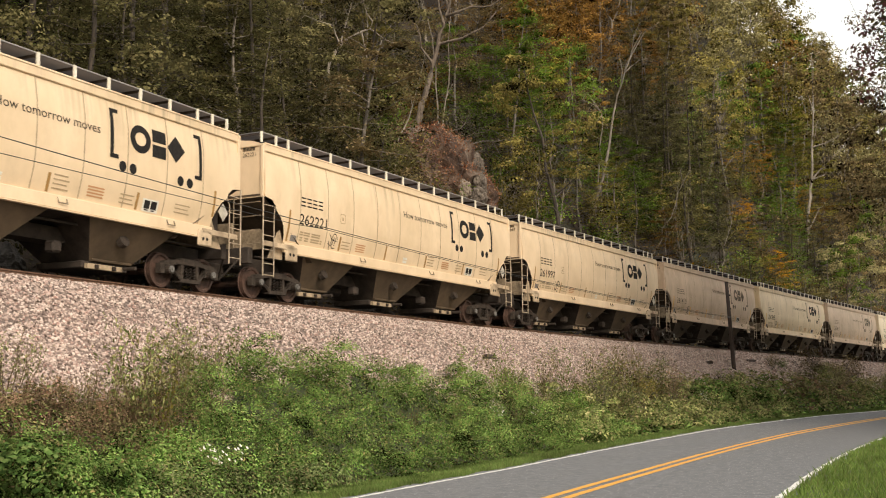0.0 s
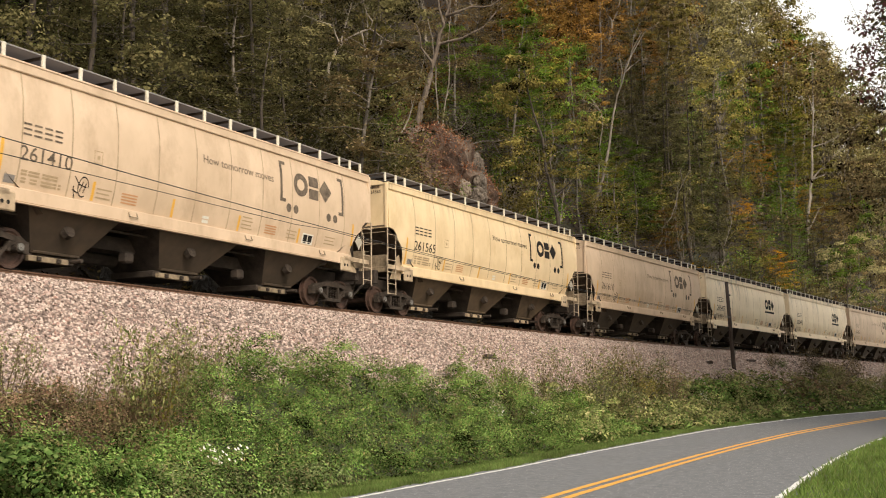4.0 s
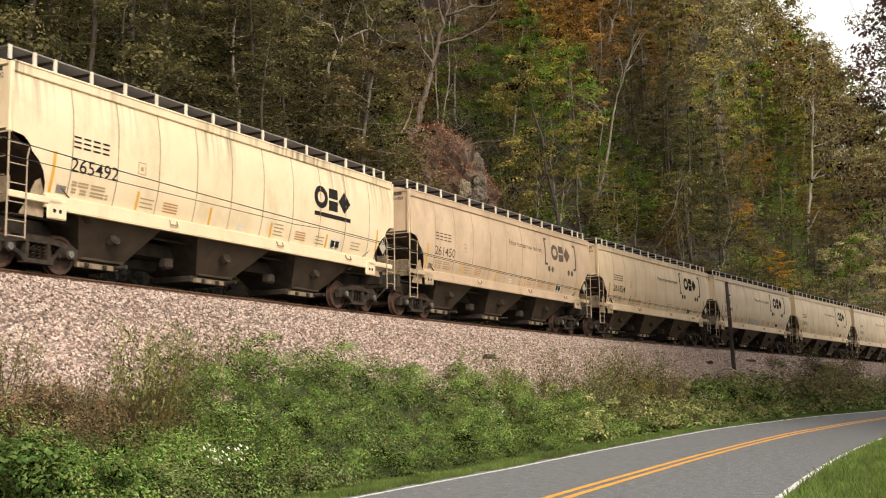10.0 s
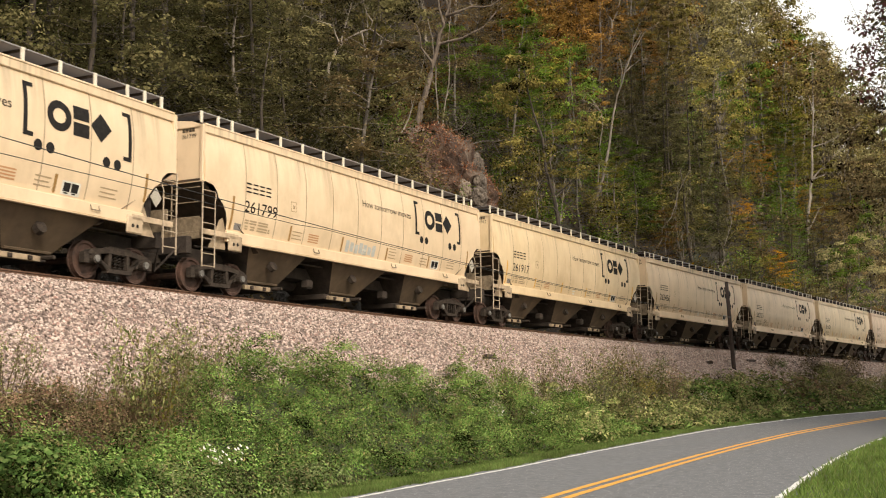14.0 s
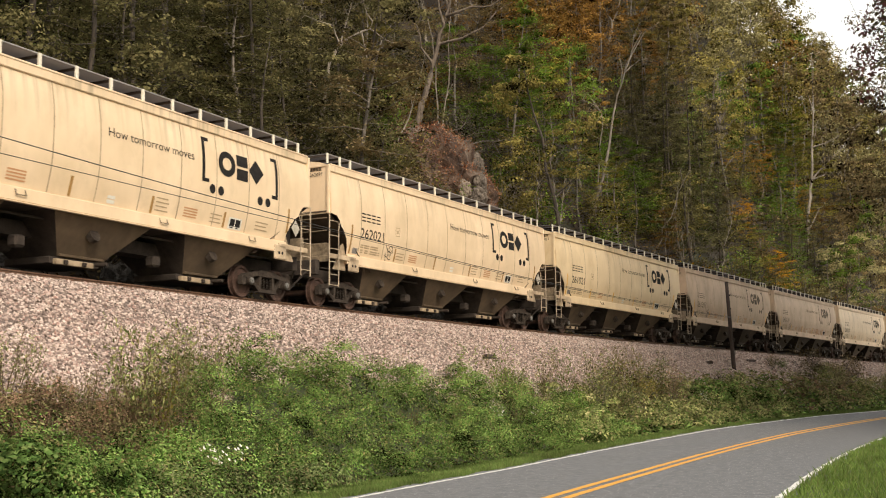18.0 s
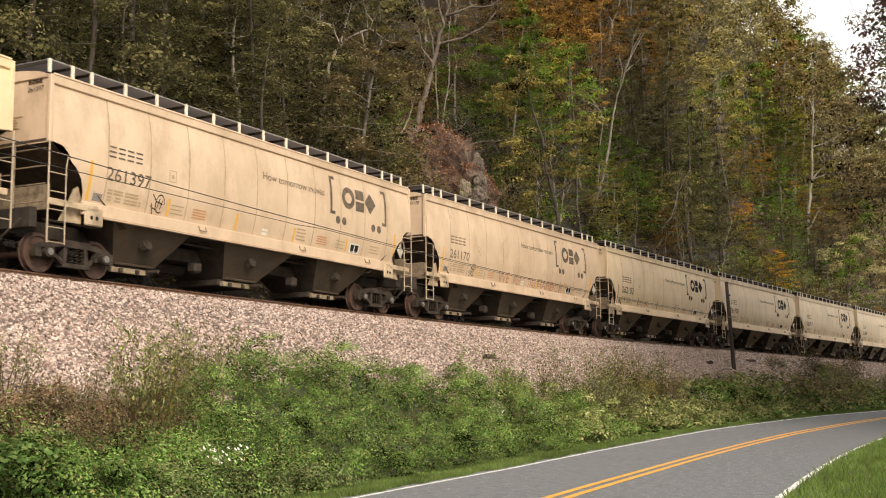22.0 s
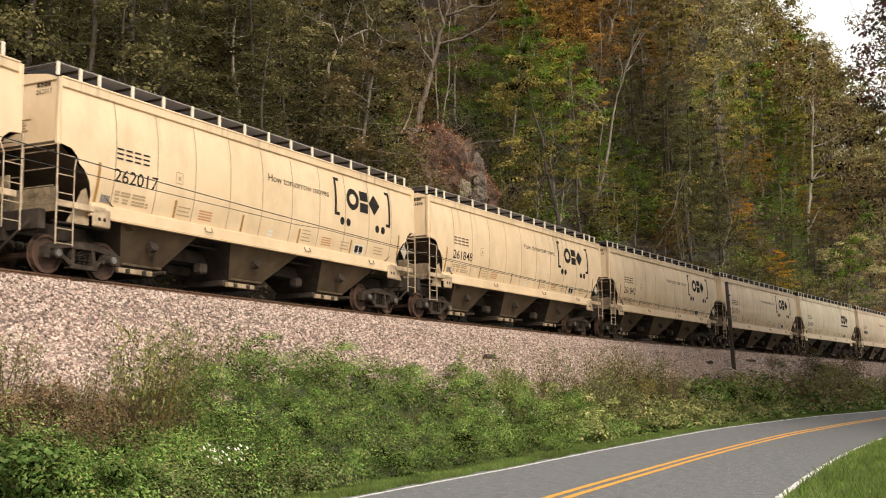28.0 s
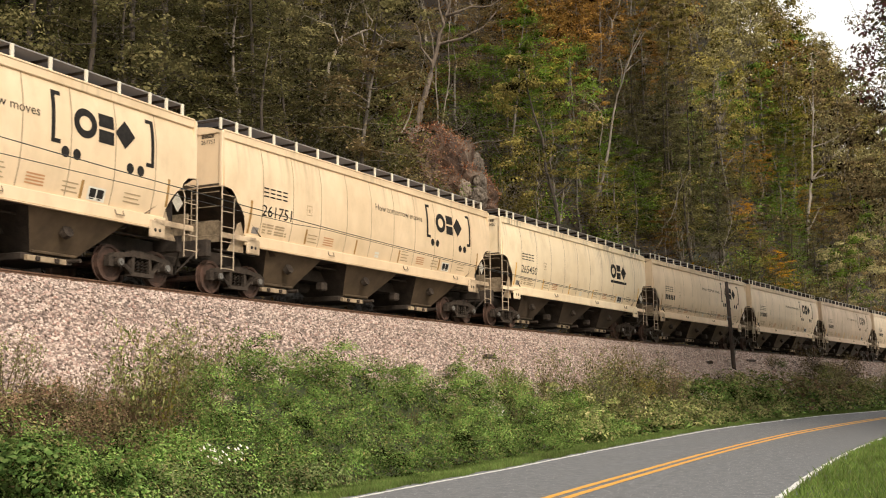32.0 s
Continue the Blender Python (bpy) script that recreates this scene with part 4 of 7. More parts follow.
    for k in range(24):
        a, b = 2 * math.pi * k / 24, 2 * math.pi * (k + 1) / 24
        ring.append([(cx + 0.38 * math.cos(a), mid + 0.35 * math.sin(a)), (cx + 0.38 * math.cos(b), mid + 0.35 * math.sin(b)), (cx + 0.20 * math.cos(b), mid + 0.17 * math.sin(b)), (cx + 0.20 * math.cos(a), mid + 0.17 * math.sin(a))])
    held("emblem_ring", flat_drawing("emblem_ring", ring, ink), car, "heavy black ring")
    cx = 13.02 + back - C
    for k in range(2):
        held("emblem_block", flat_drawing("emblem_block", [rect(cx, low + 0.385 * k, cx + 0.52, low + 0.385 * k + 0.315)], ink), car, "heavy black bar")
    cx = 13.94 + back - C
    held("emblem_diamond", flat_drawing("emblem_diamond", [[(cx - 0.36, mid), (cx, low), (cx + 0.36, mid), (cx, hi)]], ink), car, "heavy black diamond shape")
    if kind == "cream":
        held("emblem_bar", flat_drawing("emblem_bar", [rect(11.80 - C, 2.66, 13.90 - C, 2.79)], ink), car)
    else:
        for x, w in ((11.56, 0.24), (14.96, -0.24)):
            held("emblem_bracket", flat_drawing("emblem_bracket", [rect(x - 0.06 - C, 2.82, x + 0.06 - C, 4.02)] + [rect(min(x + math.copysign(0.06, w), x + w) - C, z, max(x + math.copysign(0.06, w), x + w) - C, z + 0.1) for z in (2.82, 3.92)], ink), car)
        for x in (11.96, 12.33, 14.15, 14.53):
            held("emblem_dot", flat_drawing("emblem_dot", [disc(x - C, 2.67, 0.13)], ink), car)
        held("slogan", lettering("slogan", "How tomorrow moves", 7.93 - C, 3.31, 0.215, ink, 1.10), car, "slogan in thin black letters")
    held("owner_mark", flat_drawing("owner_mark", [rect(1.80 + 0.305 * k - C, z, 2.03 + 0.305 * k - C, z + 0.042) for k in range(4) for z in (2.83, 2.945, 3.06)], M["faded"] if kind == "dusty" else M["black"]), car, "black bars of an owner mark")["kind"] = "stuff"
    return car


KINDS = {}
for kind, words in (("paint", "tan steel covered hopper car with black markings, dusty"), ("amber", "yellowish tan covered hopper car with orange reflector strips"), ("cream", "cream steel covered hopper car with an underlined emblem"), ("dusty", "slightly darker pinkish tan covered hopper car with yellow reflector strips")):
    KINDS[kind] = tagged(hopper_car(kind), words, "hopper car", "cars of the freight train")

# number, kind, in order from the head of the train; figures that cannot be read stay bars
ROSTER = [(-11, "", "paint"), (-10, "", "paint"), (-9, "262221", "paint"), (-8, "261997", "paint"), (-7, "261410", "dusty"), (-6, "261565", "amber"), (-5, "261610", "dusty"), (-4, "265407", "cream"),
          (-3, "265492", "cream"), (-2, "261450", "dusty"), (-1, "261824", "paint"), (0, "261799", "paint"), (1, "261917", "amber"), (2, "262456", "paint"), (3, "262021", "paint"), (4, "261021", "amber"),
          (5, "261397", "dusty"), (6, "261170", "dusty"), (7, "262102", "paint"), (8, "261900", "paint"), (9, "262017", "paint"), (10, "261848", "paint"), (11, "261842", "paint"), (12, "261751", "paint"),
          (13, "265450", "cream"), (14, "", "paint"), (15, "", "paint"), (16, "", "dusty"), (17, "", "paint")]


# the train surges a little as its couplings stretch and close
SLACK_T = [0, 1, 2, 3, 6, 8, 9, 11, 12.5, 14.5, 17, 19, 20, 21, 23, 25, 28, 29, 30, 32]
SLACK_S = [0.05, 0.0, -0.12, -0.2, -0.18, -0.08, -0.03, -0.02, 0.06, 0.06, -0.12, -0.06, -0.02, 0.04, -0.12, 0.05, -0.04, -0.09, -0.09, -0.18]


def train_at(t):
    """Where the leading end of car 0 is along the line at t seconds."""
    q = t - 13.0
    slack = float(np.interp(t, SLACK_T, SLACK_S))
    return 37.60 - 11.872 * q - 0.00657 * q * q + 0.000165 * q ** 3 + slack


def end_lettering(text):
    """Small figures on the leading end, which looks towards the road."""
    cu = bpy.data.curves.new("end_number", "FONT")
    cu.body, cu.size, cu.resolution_u = text, 0.115 / 0.69, 2
    ob = bpy.data.objects.new("end_number", cu)
    me = bpy.data.meshes.new_from_object(ob)
    bpy.data.objects.remove(ob)
    for v in me.vertices:
        v.co = (-BODY - 0.004, -0.84 - v.co.x, 4.07 + v.co.y)
    me.materials.clear()
    me.materials.append(M["black"])
    me.name = "end_number"
    return me


CARS = []
kind_of = {index: kind for index, number, kind in ROSTER}
used = set()
for index, number, kind in ROSTER:
    if kind in used:
        car = copy_thing(KINDS[kind], Matrix.Identity(4))
    else:
        car = KINDS[kind]
        used.add(kind)
    CARS.append((index, number, car))
for index, number, car in CARS:
    if number:
        held("car_number", lettering("car_number", number, 1.74 - BODY, 2.28, 0.315, M["faded"] if kind_of[index] == "dusty" else M["black"], 1.14, 0.002), car)
        held("end_number", end_lettering(number), car, "small black figures on the end")
    else:
        held("car_number", flat_drawing("car_number", [rect(1.78 + 0.26 * k - BODY, 2.38, 1.96 + 0.26 * k - BODY, 2.65) for k in range(6)], M["black"]), car)


def scrawl():
    """A round chalk scrawl: a broken ring and a few strokes."""
    polys = []
    for k in range(15):
        a, b = 2 * math.pi * k / 18, 2 * math.pi * (k + 1) / 18
        polys.append([(math.cos(a) * 0.17, math.sin(a) * 0.24), (math.cos(b) * 0.17, math.sin(b) * 0.24), (math.cos(b) * 0.145, math.sin(b) * 0.21), (math.cos(a) * 0.145, math.sin(a) * 0.21)])
    for x0, z0, x1, z1 in ((-0.09, -0.12, -0.02, 0.12), (0.02, -0.14, 0.08, 0.1), (-0.12, 0.04, 0.1, 0.0), (-0.3, 0.2, -0.12, 0.02), (-0.32, -0.1, -0.14, -0.16), (-0.3, -0.02, -0.22, -0.28)):
        d = Vector((z1 - z0, x0 - x1)).normalized() * 0.013
        polys.append([(x0 - d.x, z0 - d.y), (x1 - d.x, z1 - d.y), (x1 + d.x, z1 + d.y), (x0 + d.x, z0 + d.y)])
    return [[(x + 3.72 - BODY, z + 1.98) for x, z in q] for q in polys]


scrawl_mesh = flat_drawing("chalk_scrawl", scrawl(), M["black"])
for index, number, car in CARS:
    if index in (-9, -8, -7, -6, -5, 3, 5, 6):
        held("chalk_scrawl", scrawl_mesh, car, "black chalk scrawl")
    if index == 0:
        daub = [rect(7.1 + 0.27 * k - BODY, 1.74 + 0.03 * (k % 2), 7.3 + 0.27 * k - BODY, 2.1 - 0.04 * (k % 3)) for k in range(7)]
        held("paint_daub", flat_drawing("paint_daub", daub, M["daub"]), car, "pale blue sprayed blocks")["kind"] = "stuff"
    if index == 6:
        for word, x, wide, tall in (("WE", 5.95, 1.15, 0.40), ("RuN", 7.35, 0.95, 0.36), ("This", 8.68, 0.95, 0.36), ("HARD", 9.7, 1.15, 0.40)):
            held("sprayed_word", lettering("sprayed_word", word, x - BODY, 1.72, tall, M["reddaub"], wide, -0.004), car, "thin reddish-brown sprayed word")
        daub = []
        for k in range(5):
            x, z = 11.6 + 0.46 * k - BODY, 1.72
            daub += [rect(x, z, x + 0.04, z + 0.42), rect(x + 0.26, z, x + 0.30, z + 0.42), rect(x + 0.04, z + (0.0, 0.19, 0.38)[k % 3], x + 0.26, z + (0.0, 0.19, 0.38)[k % 3] + 0.04)]
        held("paint_daub", flat_drawing("paint_daub", daub, M["reddaub"]), car, "thin reddish-brown sprayed strokes")["kind"] = "stuff"


def car_pose(s):
    """A car's pose from its two bogies on the line; s: its leading end."""
    xa, ya, _ = line(s + 1.40)
    xb, yb, _ = line(s + 15.35)
    mid = Vector(((xa + xb) / 2, (ya + yb) / 2, 0))
    turn = math.atan2(yb - ya, xb - xa)
    return Matrix.Translation(mid) @ Matrix.Rotation(turn, 4, "Z") @ Matrix.Translation((BODY - 8.375, 0, 0))


# ---- woods on the hillside ----
def crooked(rng, a, b, n, wobble):
    """A bent line of n points from a to b."""
    a, b = Vector(a), Vector(b)
    out = []
    off = Vector((0, 0, 0))
    for i in range(n):
        t = i / (n - 1)
        if 0 < i:
            off = off * 0.6 + Vector(rng.normal(0, wobble, 3)) * (b - a).length
        out.append(a.lerp(b, t) + off * min(1.0, t * 3))
    return out


def broadleaf(seed, tall, base, reach, n_leaves, leaf, bark, limbs=16, lean=0.05, thick=0.16, clump=0.42, up=0.5, stems=1, sides=7):
    """Trunk mesh and crown mesh of a broad-leaved tree of the given height, its lowest limb at base."""
    rng = np.random.default_rng(seed)
    wood, tips = Heap(), []
    for stem in range(stems):
        a = rng.uniform(0, 6.28)
        top = Vector((math.cos(a) * lean * tall, math.sin(a) * lean * tall, tall * (1 if stem == 0 else rng.uniform(0.7, 0.95))))
        trunk = crooked(rng, (0.3 * stem, 0, -0.6), top, 9, 0.012)
        rad = [max(0.02, thick * (1 - i / 8.6) ** 0.8 + (0.06 if i == 0 else 0)) * (1 if stem == 0 else 0.7) for i in range(9)]
        wood.tube(trunk, rad, sides)
        for k in range(limbs // stems):
            h = base + (tall - base) * (k + rng.random() * 0.8) / (limbs / stems)
            t = min(0.97, (h + 0.6) / (top.z + 0.6)) * 8
            i = int(t)
            p = trunk[i].lerp(trunk[i + 1], t - i)
            r = reach * (1.0 - 0.65 * ((h - base) / max(0.1, tall - base)) ** 1.6) * rng.uniform(0.55, 1.1)
            a = k * 2.4 + rng.uniform(-0.6, 0.6)
            q = p + Vector((math.cos(a) * r, math.sin(a) * r, r * rng.uniform(up - 0.35, up + 0.35)))
            limb = crooked(rng, p, q, 5, 0.07)
            r0 = max(0.018, rad[i] * 0.42)
            wood.tube(limb, [r0, r0 * 0.8, r0 * 0.6, r0 * 0.4, r0 * 0.2], 3 if sides < 5 else 4)
            for j in (3, 4):
                for _ in range(1 if j == 3 else 2):
                    w = limb[j] + Vector(rng.normal(0, 0.22, 3)) * r + Vector((0, 0, 0.1 * r))
                    if rng.random() < 0.6 and sides > 4:
                        wood.tube([limb[j], limb[j].lerp(w, 0.6) + Vector(rng.normal(0, 0.04, 3)) * r, w], [r0 * 0.35, r0 * 0.2, 0.006], 3)
                    tips.append(w)
                tips.append(limb[j])
        tips.append(trunk[-1])
    tips = np.array([tuple(t) for t in tips])
    pick = rng.integers(0, len(tips), n_leaves)
    size = clump * rng.uniform(0.6, 1.35, len(tips))
    way = rng.normal(0, 1, (n_leaves, 3))
    way[:, 2] = np.abs(way[:, 2]) * 0.9 - 0.25
    way /= np.linalg.norm(way, axis=1)[:, None]
    off = way * np.array([1.0, 1.0, 0.55]) * (size[pick] * rng.uniform(0.55, 1.05, n_leaves))[:, None]
    return wood.mesh("trunk", bark), leaf_mesh("crown", tips[pick] + off, leaf, LEAF["green"], rng, 0.6, 0.7, 0.0, way + np.array([0, 0, 0.5]))


def spreading(seed, tall, reach, n_leaves, leaf, bark):
    """A broad-leaved tree of the under-storey: long level boughs that carry flat sprays of leaves in tiers."""
    rng = np.random.default_rng(seed)
    wood, c, face = Heap(), [], []
    trunk = crooked(rng, (0, 0, -0.6), (rng.normal(0, 0.6), rng.normal(0, 0.6), tall), 8, 0.014)
    wood.tube(trunk, [0.12 * (1 - i / 7.6) ** 0.8 + 0.015 for i in range(8)], 6)
    boughs = 22
    for k in range(boughs):
        h = 0.12 + 0.86 * (k + rng.random() * 0.8) / boughs
        i = min(6, int(h * 7))
        p = trunk[i].lerp(trunk[i + 1], h * 7 - i)
        r = reach * (1.05 - 0.75 * h ** 1.5) * rng.uniform(0.55, 1.1)
        a = k * 2.4 + rng.uniform(-0.6, 0.6)
        q = p + Vector((math.cos(a) * r, math.sin(a) * r, r * rng.uniform(0.0, 0.35)))
        limb = crooked(rng, p, q, 5, 0.05)
        wood.tube(limb, [0.04, 0.03, 0.022, 0.014, 0.006], 4)
        for j in (1, 2, 3, 4):
            for _ in range(2):
                w = limb[j] + Vector((rng.normal(0, 0.2) * r, rng.normal(0, 0.2) * r, rng.normal(0, 0.05) * r))
                m = int(n_leaves / boughs / 8 * rng.uniform(0.4, 1.6))
                t = rng.random(m)[:, None]
                e = np.array(w - limb[j])
                pts = np.array(limb[j]) + e * t + rng.normal(0, 1, (m, 3)) * np.array([0.36, 0.36, 0.07]) * (0.5 + 0.14 * r)
                pts[:, 2] -= 0.10 * np.linalg.norm(pts[:, :2] - np.array(limb[j])[:2], axis=1)
                c.append(pts)
    c = np.concatenate(c)
    return wood.mesh("trunk", bark), leaf_mesh("crown", c, leaf, LEAF["green"], rng, 0.75, 0.7, 0.0, np.tile(np.array([0.0, 0.0, 1.3]), (len(c), 1)) + rng.normal(0, 0.25, (len(c), 3)))


def bent(name, s, d, bark, thick, trunk, limbs, label, group=""):
    """A leafless tree whose bends are given as (across, up) in metres about its foot at (s, d), seen from the road."""
    rng = np.random.default_rng(int(s * 10))
    x, y = (float(v) for v in spot(s, d))
    far = math.hypot(x, y)
    a = Vector((y / far, -x / far, 0))
    b = Vector((x / far, y / far, 0))

    def curve(bends, r0, r1, start):
        pts, off = [], start
        for k, (r, u) in enumerate(bends):
            off = off + float(rng.normal(0, 0.22)) * (k > 0)
            pts.append(a * r + b * off + Vector((0, 0, u)))
        fine = []
        for k in range(len(pts) - 1):
            fine += [pts[k], pts[k].lerp(pts[k + 1], 0.5) + Vector(rng.normal(0, 0.03, 3)) * (pts[k + 1] - pts[k]).length]
        fine.append(pts[-1])
        n = len(fine) - 1
        return fine, [r0 + (r1 - r0) * (k / n) ** 0.9 for k in range(n + 1)]

    wood = Heap()
    line_pts, radii = curve(trunk, thick, thick * 0.12, 0.0)
    radii[0] *= 1.25
    wood.tube(line_pts, radii, 8)
    for limb in limbs:
        root = min(line_pts, key=lambda p: (p - a * limb[0][0] - Vector((0, 0, limb[0][1]))).to_2d().length + abs(p.z - limb[0][1]))
        pts, radii = curve([(root.dot(a), root.z)] + limb[1:], thick * 0.42, thick * 0.10, root.dot(b))
        wood.tube(pts, radii, 5)
        for p in pts[2:]:
            for _ in range(3):
                e = p + Vector(rng.normal(0, 0.5, 3)) + Vector((0, 0, 0.25))
                wood.tube([p, p.lerp(e, 0.5) + Vector(rng.normal(0, 0.06, 3)), e], [thick * 0.09, thick * 0.06, 0.004], 3)
    ob = new(name)
    ob.matrix_basis = Matrix.Translation((x, y, float(height(s, d))))
    held("trunk", wood.mesh("trunk", M[bark]), ob)
    if thick > 0.1:
        SHOWN.append((math.atan2(y, x), far))
    return tagged(ob, label, "tree", group)


def hemlock(seed, tall, reach, n_leaves, leaf):
    """An evergreen with drooping level boughs down to near the ground."""
    rng = np.random.default_rng(seed)
    wood, c = Heap(), []
    trunk = crooked(rng, (0, 0, -0.6), (rng.normal(0, 0.3), rng.normal(0, 0.3), tall), 7, 0.006)
    wood.tube(trunk, [0.17 * (1 - i / 6.4) + 0.01 for i in range(7)], 6)
    n = 34
    for k in range(n):
        h = 0.9 + (tall - 1.0) * k / n
        r = reach * (1 - (h / tall)) ** 0.75 * rng.uniform(0.5, 1.1) + 0.25
        a = k * 2.4 + rng.uniform(-0.5, 0.5)
        p = Vector((0, 0, h))
        q = p + Vector((math.cos(a) * r, math.sin(a) * r, -0.22 * r + rng.uniform(-0.1, 0.25) * r))
        limb = crooked(rng, p, q, 4, 0.04)
        wood.tube(limb, [0.035, 0.025, 0.015, 0.006], 3)
        m = int(n_leaves / n * (0.4 + 1.2 * r / reach))
        t = rng.random(m) ** 0.7
        pts = np.array([tuple(v) for v in limb])
        i = np.minimum((t * 3).astype(int), 2)
        f = (t * 3 - i)[:, None]
        c.append(pts[i] * (1 - f) + pts[i + 1] * f + rng.normal(0, 1, (m, 3)) * np.array([0.26, 0.26, 0.10]) * (0.5 + r * 0.3) + np.array([0, 0, -0.06]))
    return wood.mesh("trunk", M["dark_bark"]), leaf_mesh("crown", np.concatenate(c), leaf, LEAF["dark"], rng, 0.7, 0.38, 0.15)


def bush(seed, tall, reach, n_leaves, leaf, stems=9):
    rng = np.random.default_rng(seed)
    wood, tips = Heap(), []
    for k in range(stems):
        a, r = rng.uniform(0, 6.28), reach * rng.uniform(0.2, 1.0)
        q = Vector((math.cos(a) * r, math.sin(a) * r, tall * rng.uniform(0.5, 1.0)))
        st = crooked(rng, (math.cos(a) * 0.1, math.sin(a) * 0.1, -0.2), q, 5, 0.05)
        wood.tube(st, [0.022, 0.018, 0.014, 0.009, 0.004], 4)
        for j in (2, 3, 4):
            for _ in range(3):
                w = st[j] + Vector(rng.normal(0, 0.16, 3)) * tall
                wood.tube([st[j], w], [0.008, 0.003], 3)
                tips.append(w)
            tips.append(st[j])
    tips = np.array([tuple(t) for t in tips])
    c = tips[rng.integers(0, len(tips), n_leaves)] + rng.normal(0, 1, (n_leaves, 3)) * np.array([0.11, 0.11, 0.09]) * tall
    c[:, 2] = np.maximum(c[:, 2], 0.02)
    return wood.mesh("stems", M["bark"]), leaf_mesh("foliage", c, leaf, LEAF["green"], rng, 0.5, 0.6)


def bare(seed, tall, bark, thick=0.05, fork=0.5, lean=0.12, stems=1):
    """A thin leafless trunk with a few crooked branches."""
    rng = np.random.default_rng(seed)
    wood = Heap()
    for stem in range(stems):
        a = rng.uniform(0, 6.28)
        top = Vector((math.cos(a) * lean * tall, math.sin(a) * lean * tall, tall * rng.uniform(0.75, 1.0)))
        t = crooked(rng, (0.25 * stem, 0.1 * stem, -0.5), top, 9, 0.022)
        wood.tube(t, [thick * (1 - i / 8.8) + 0.006 for i in range(9)], 6)
        for j in range(2, 8):
            for _ in range(2 if j > 3 else 1):
                b = rng.uniform(0, 6.28)
                ln = tall * rng.uniform(0.08, 0.26) * fork * 2
                q = t[j] + Vector((math.cos(b) * ln * 0.7, math.sin(b) * ln * 0.7, ln * rng.uniform(0.3, 0.9)))
                br = crooked(rng, t[j], q, 4, 0.07)
                r0 = thick * (1 - j / 8.8) * 0.55 + 0.004
                wood.tube(br, [r0, r0 * 0.7, r0 * 0.45, 0.004], 4)
                for w in (2, 3):
                    e = br[w] + Vector(rng.normal(0, 0.3, 3)) * ln + Vector((0, 0, 0.15 * ln))
                    wood.tube([br[w], e], [r0 * 0.35, 0.003], 3)
    return wood.mesh("trunk", bark)


def planted(name, meshes, s, d, turn, size, leaves="", label="", category="tree", group="", sink=0.0, tilt=(0.0, 0.0), names=("trunk", "crown")):
    """Sets a plant on the ground at (s, d)."""
    x, y = spot(s, d)
    ob = new(name)
    ob.matrix_basis = Matrix.Translation((float(x), float(y), float(height(s, d)) - sink)) @ Matrix.Rotation(tilt[0], 4, "X") @ Matrix.Rotation(tilt[1], 4, "Y") @ Matrix.Rotation(turn, 4, "Z") @ Matrix.Diagonal((*(size,) * 3, 1))
    for nm, me in zip(names, meshes):
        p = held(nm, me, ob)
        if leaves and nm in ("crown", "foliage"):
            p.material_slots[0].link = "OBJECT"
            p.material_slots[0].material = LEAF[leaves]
    return tagged(ob, label, category, group)


TALL = [broadleaf(11, 15, 3.5, 4.0, 5600, 0.175, M["bark"], 16, clump=0.95), broadleaf(12, 13, 2.5, 3.6, 5200, 0.17, M["dark_bark"], 15, 0.1, clump=0.9), broadleaf(13, 17, 5.0, 4.4, 5800, 0.185, M["bark"], 16, 0.07, clump=1.0),
        broadleaf(14, 11, 1.6, 3.4, 5000, 0.155, M["bark"], 14, 0.08, 0.12, clump=0.85), broadleaf(15, 9, 1.0, 3.0, 4600, 0.15, M["dark_bark"], 13, 0.12, 0.1, clump=0.8), broadleaf(16, 14, 3, 4.0, 5500, 0.175, M["bark"], 15, 0.14, stems=2, clump=0.95)]
SPRAY = [spreading(17, 10, 4.6, 6400, 0.15, M["bark"]), spreading(18, 8, 4.0, 5600, 0.145, M["dark_bark"]), spreading(19, 12, 5.0, 7000, 0.16, M["bark"])]
HEM = [hemlock(21, 13, 3.8, 6000, 0.19), hemlock(22, 9.5, 3.4, 5400, 0.17), hemlock(23, 16, 4.2, 6400, 0.2)]
BUSH = [bush(31, 2.4, 1.6, 1300, 0.15), bush(32, 3.2, 1.7, 1500, 0.16), bush(33, 1.6, 1.5, 1100, 0.13), bush(34, 2.0, 2.0, 1300, 0.155)]
BARE = [bare(41, 9, M["pale_bark"]), bare(42, 7, M["bark"], 0.04, 0.7, 0.25), bare(43, 11, M["bark"], 0.07, 0.5, 0.1), bare(44, 6, M["pale_bark"], 0.03, 0.6, 0.3, 2), bare(45, 12, M["bark"], 0.09, 0.4, 0.05)]
FAR = [broadleaf(51, 16, 3, 4.6, 1500, 0.36, M["bark"], 11, 0.05, clump=1.35, sides=4), broadleaf(52, 18, 4, 4.6, 1500, 0.36, M["bark"], 11, 0.08, clump=1.35, sides=4), broadleaf(53, 13, 2, 4.4, 1400, 0.34, M["bark"], 11, 0.05, clump=1.3, sides=4), broadleaf(54, 20, 5, 5.0, 1500, 0.37, M["bark"], 12, 0.06, clump=1.4, sides=4)]

WORDS = {"green": "green", "dark": "dark evergreen", "olive": "olive green", "yellow": "yellow-green", "gold": "golden yellow", "orange": "orange-brown", "brown": "thin brown", "maroon": "maroon", "moss": "dull grey-green", "pale": "pale olive"}
pick = random.Random(77)


SHOWN = []


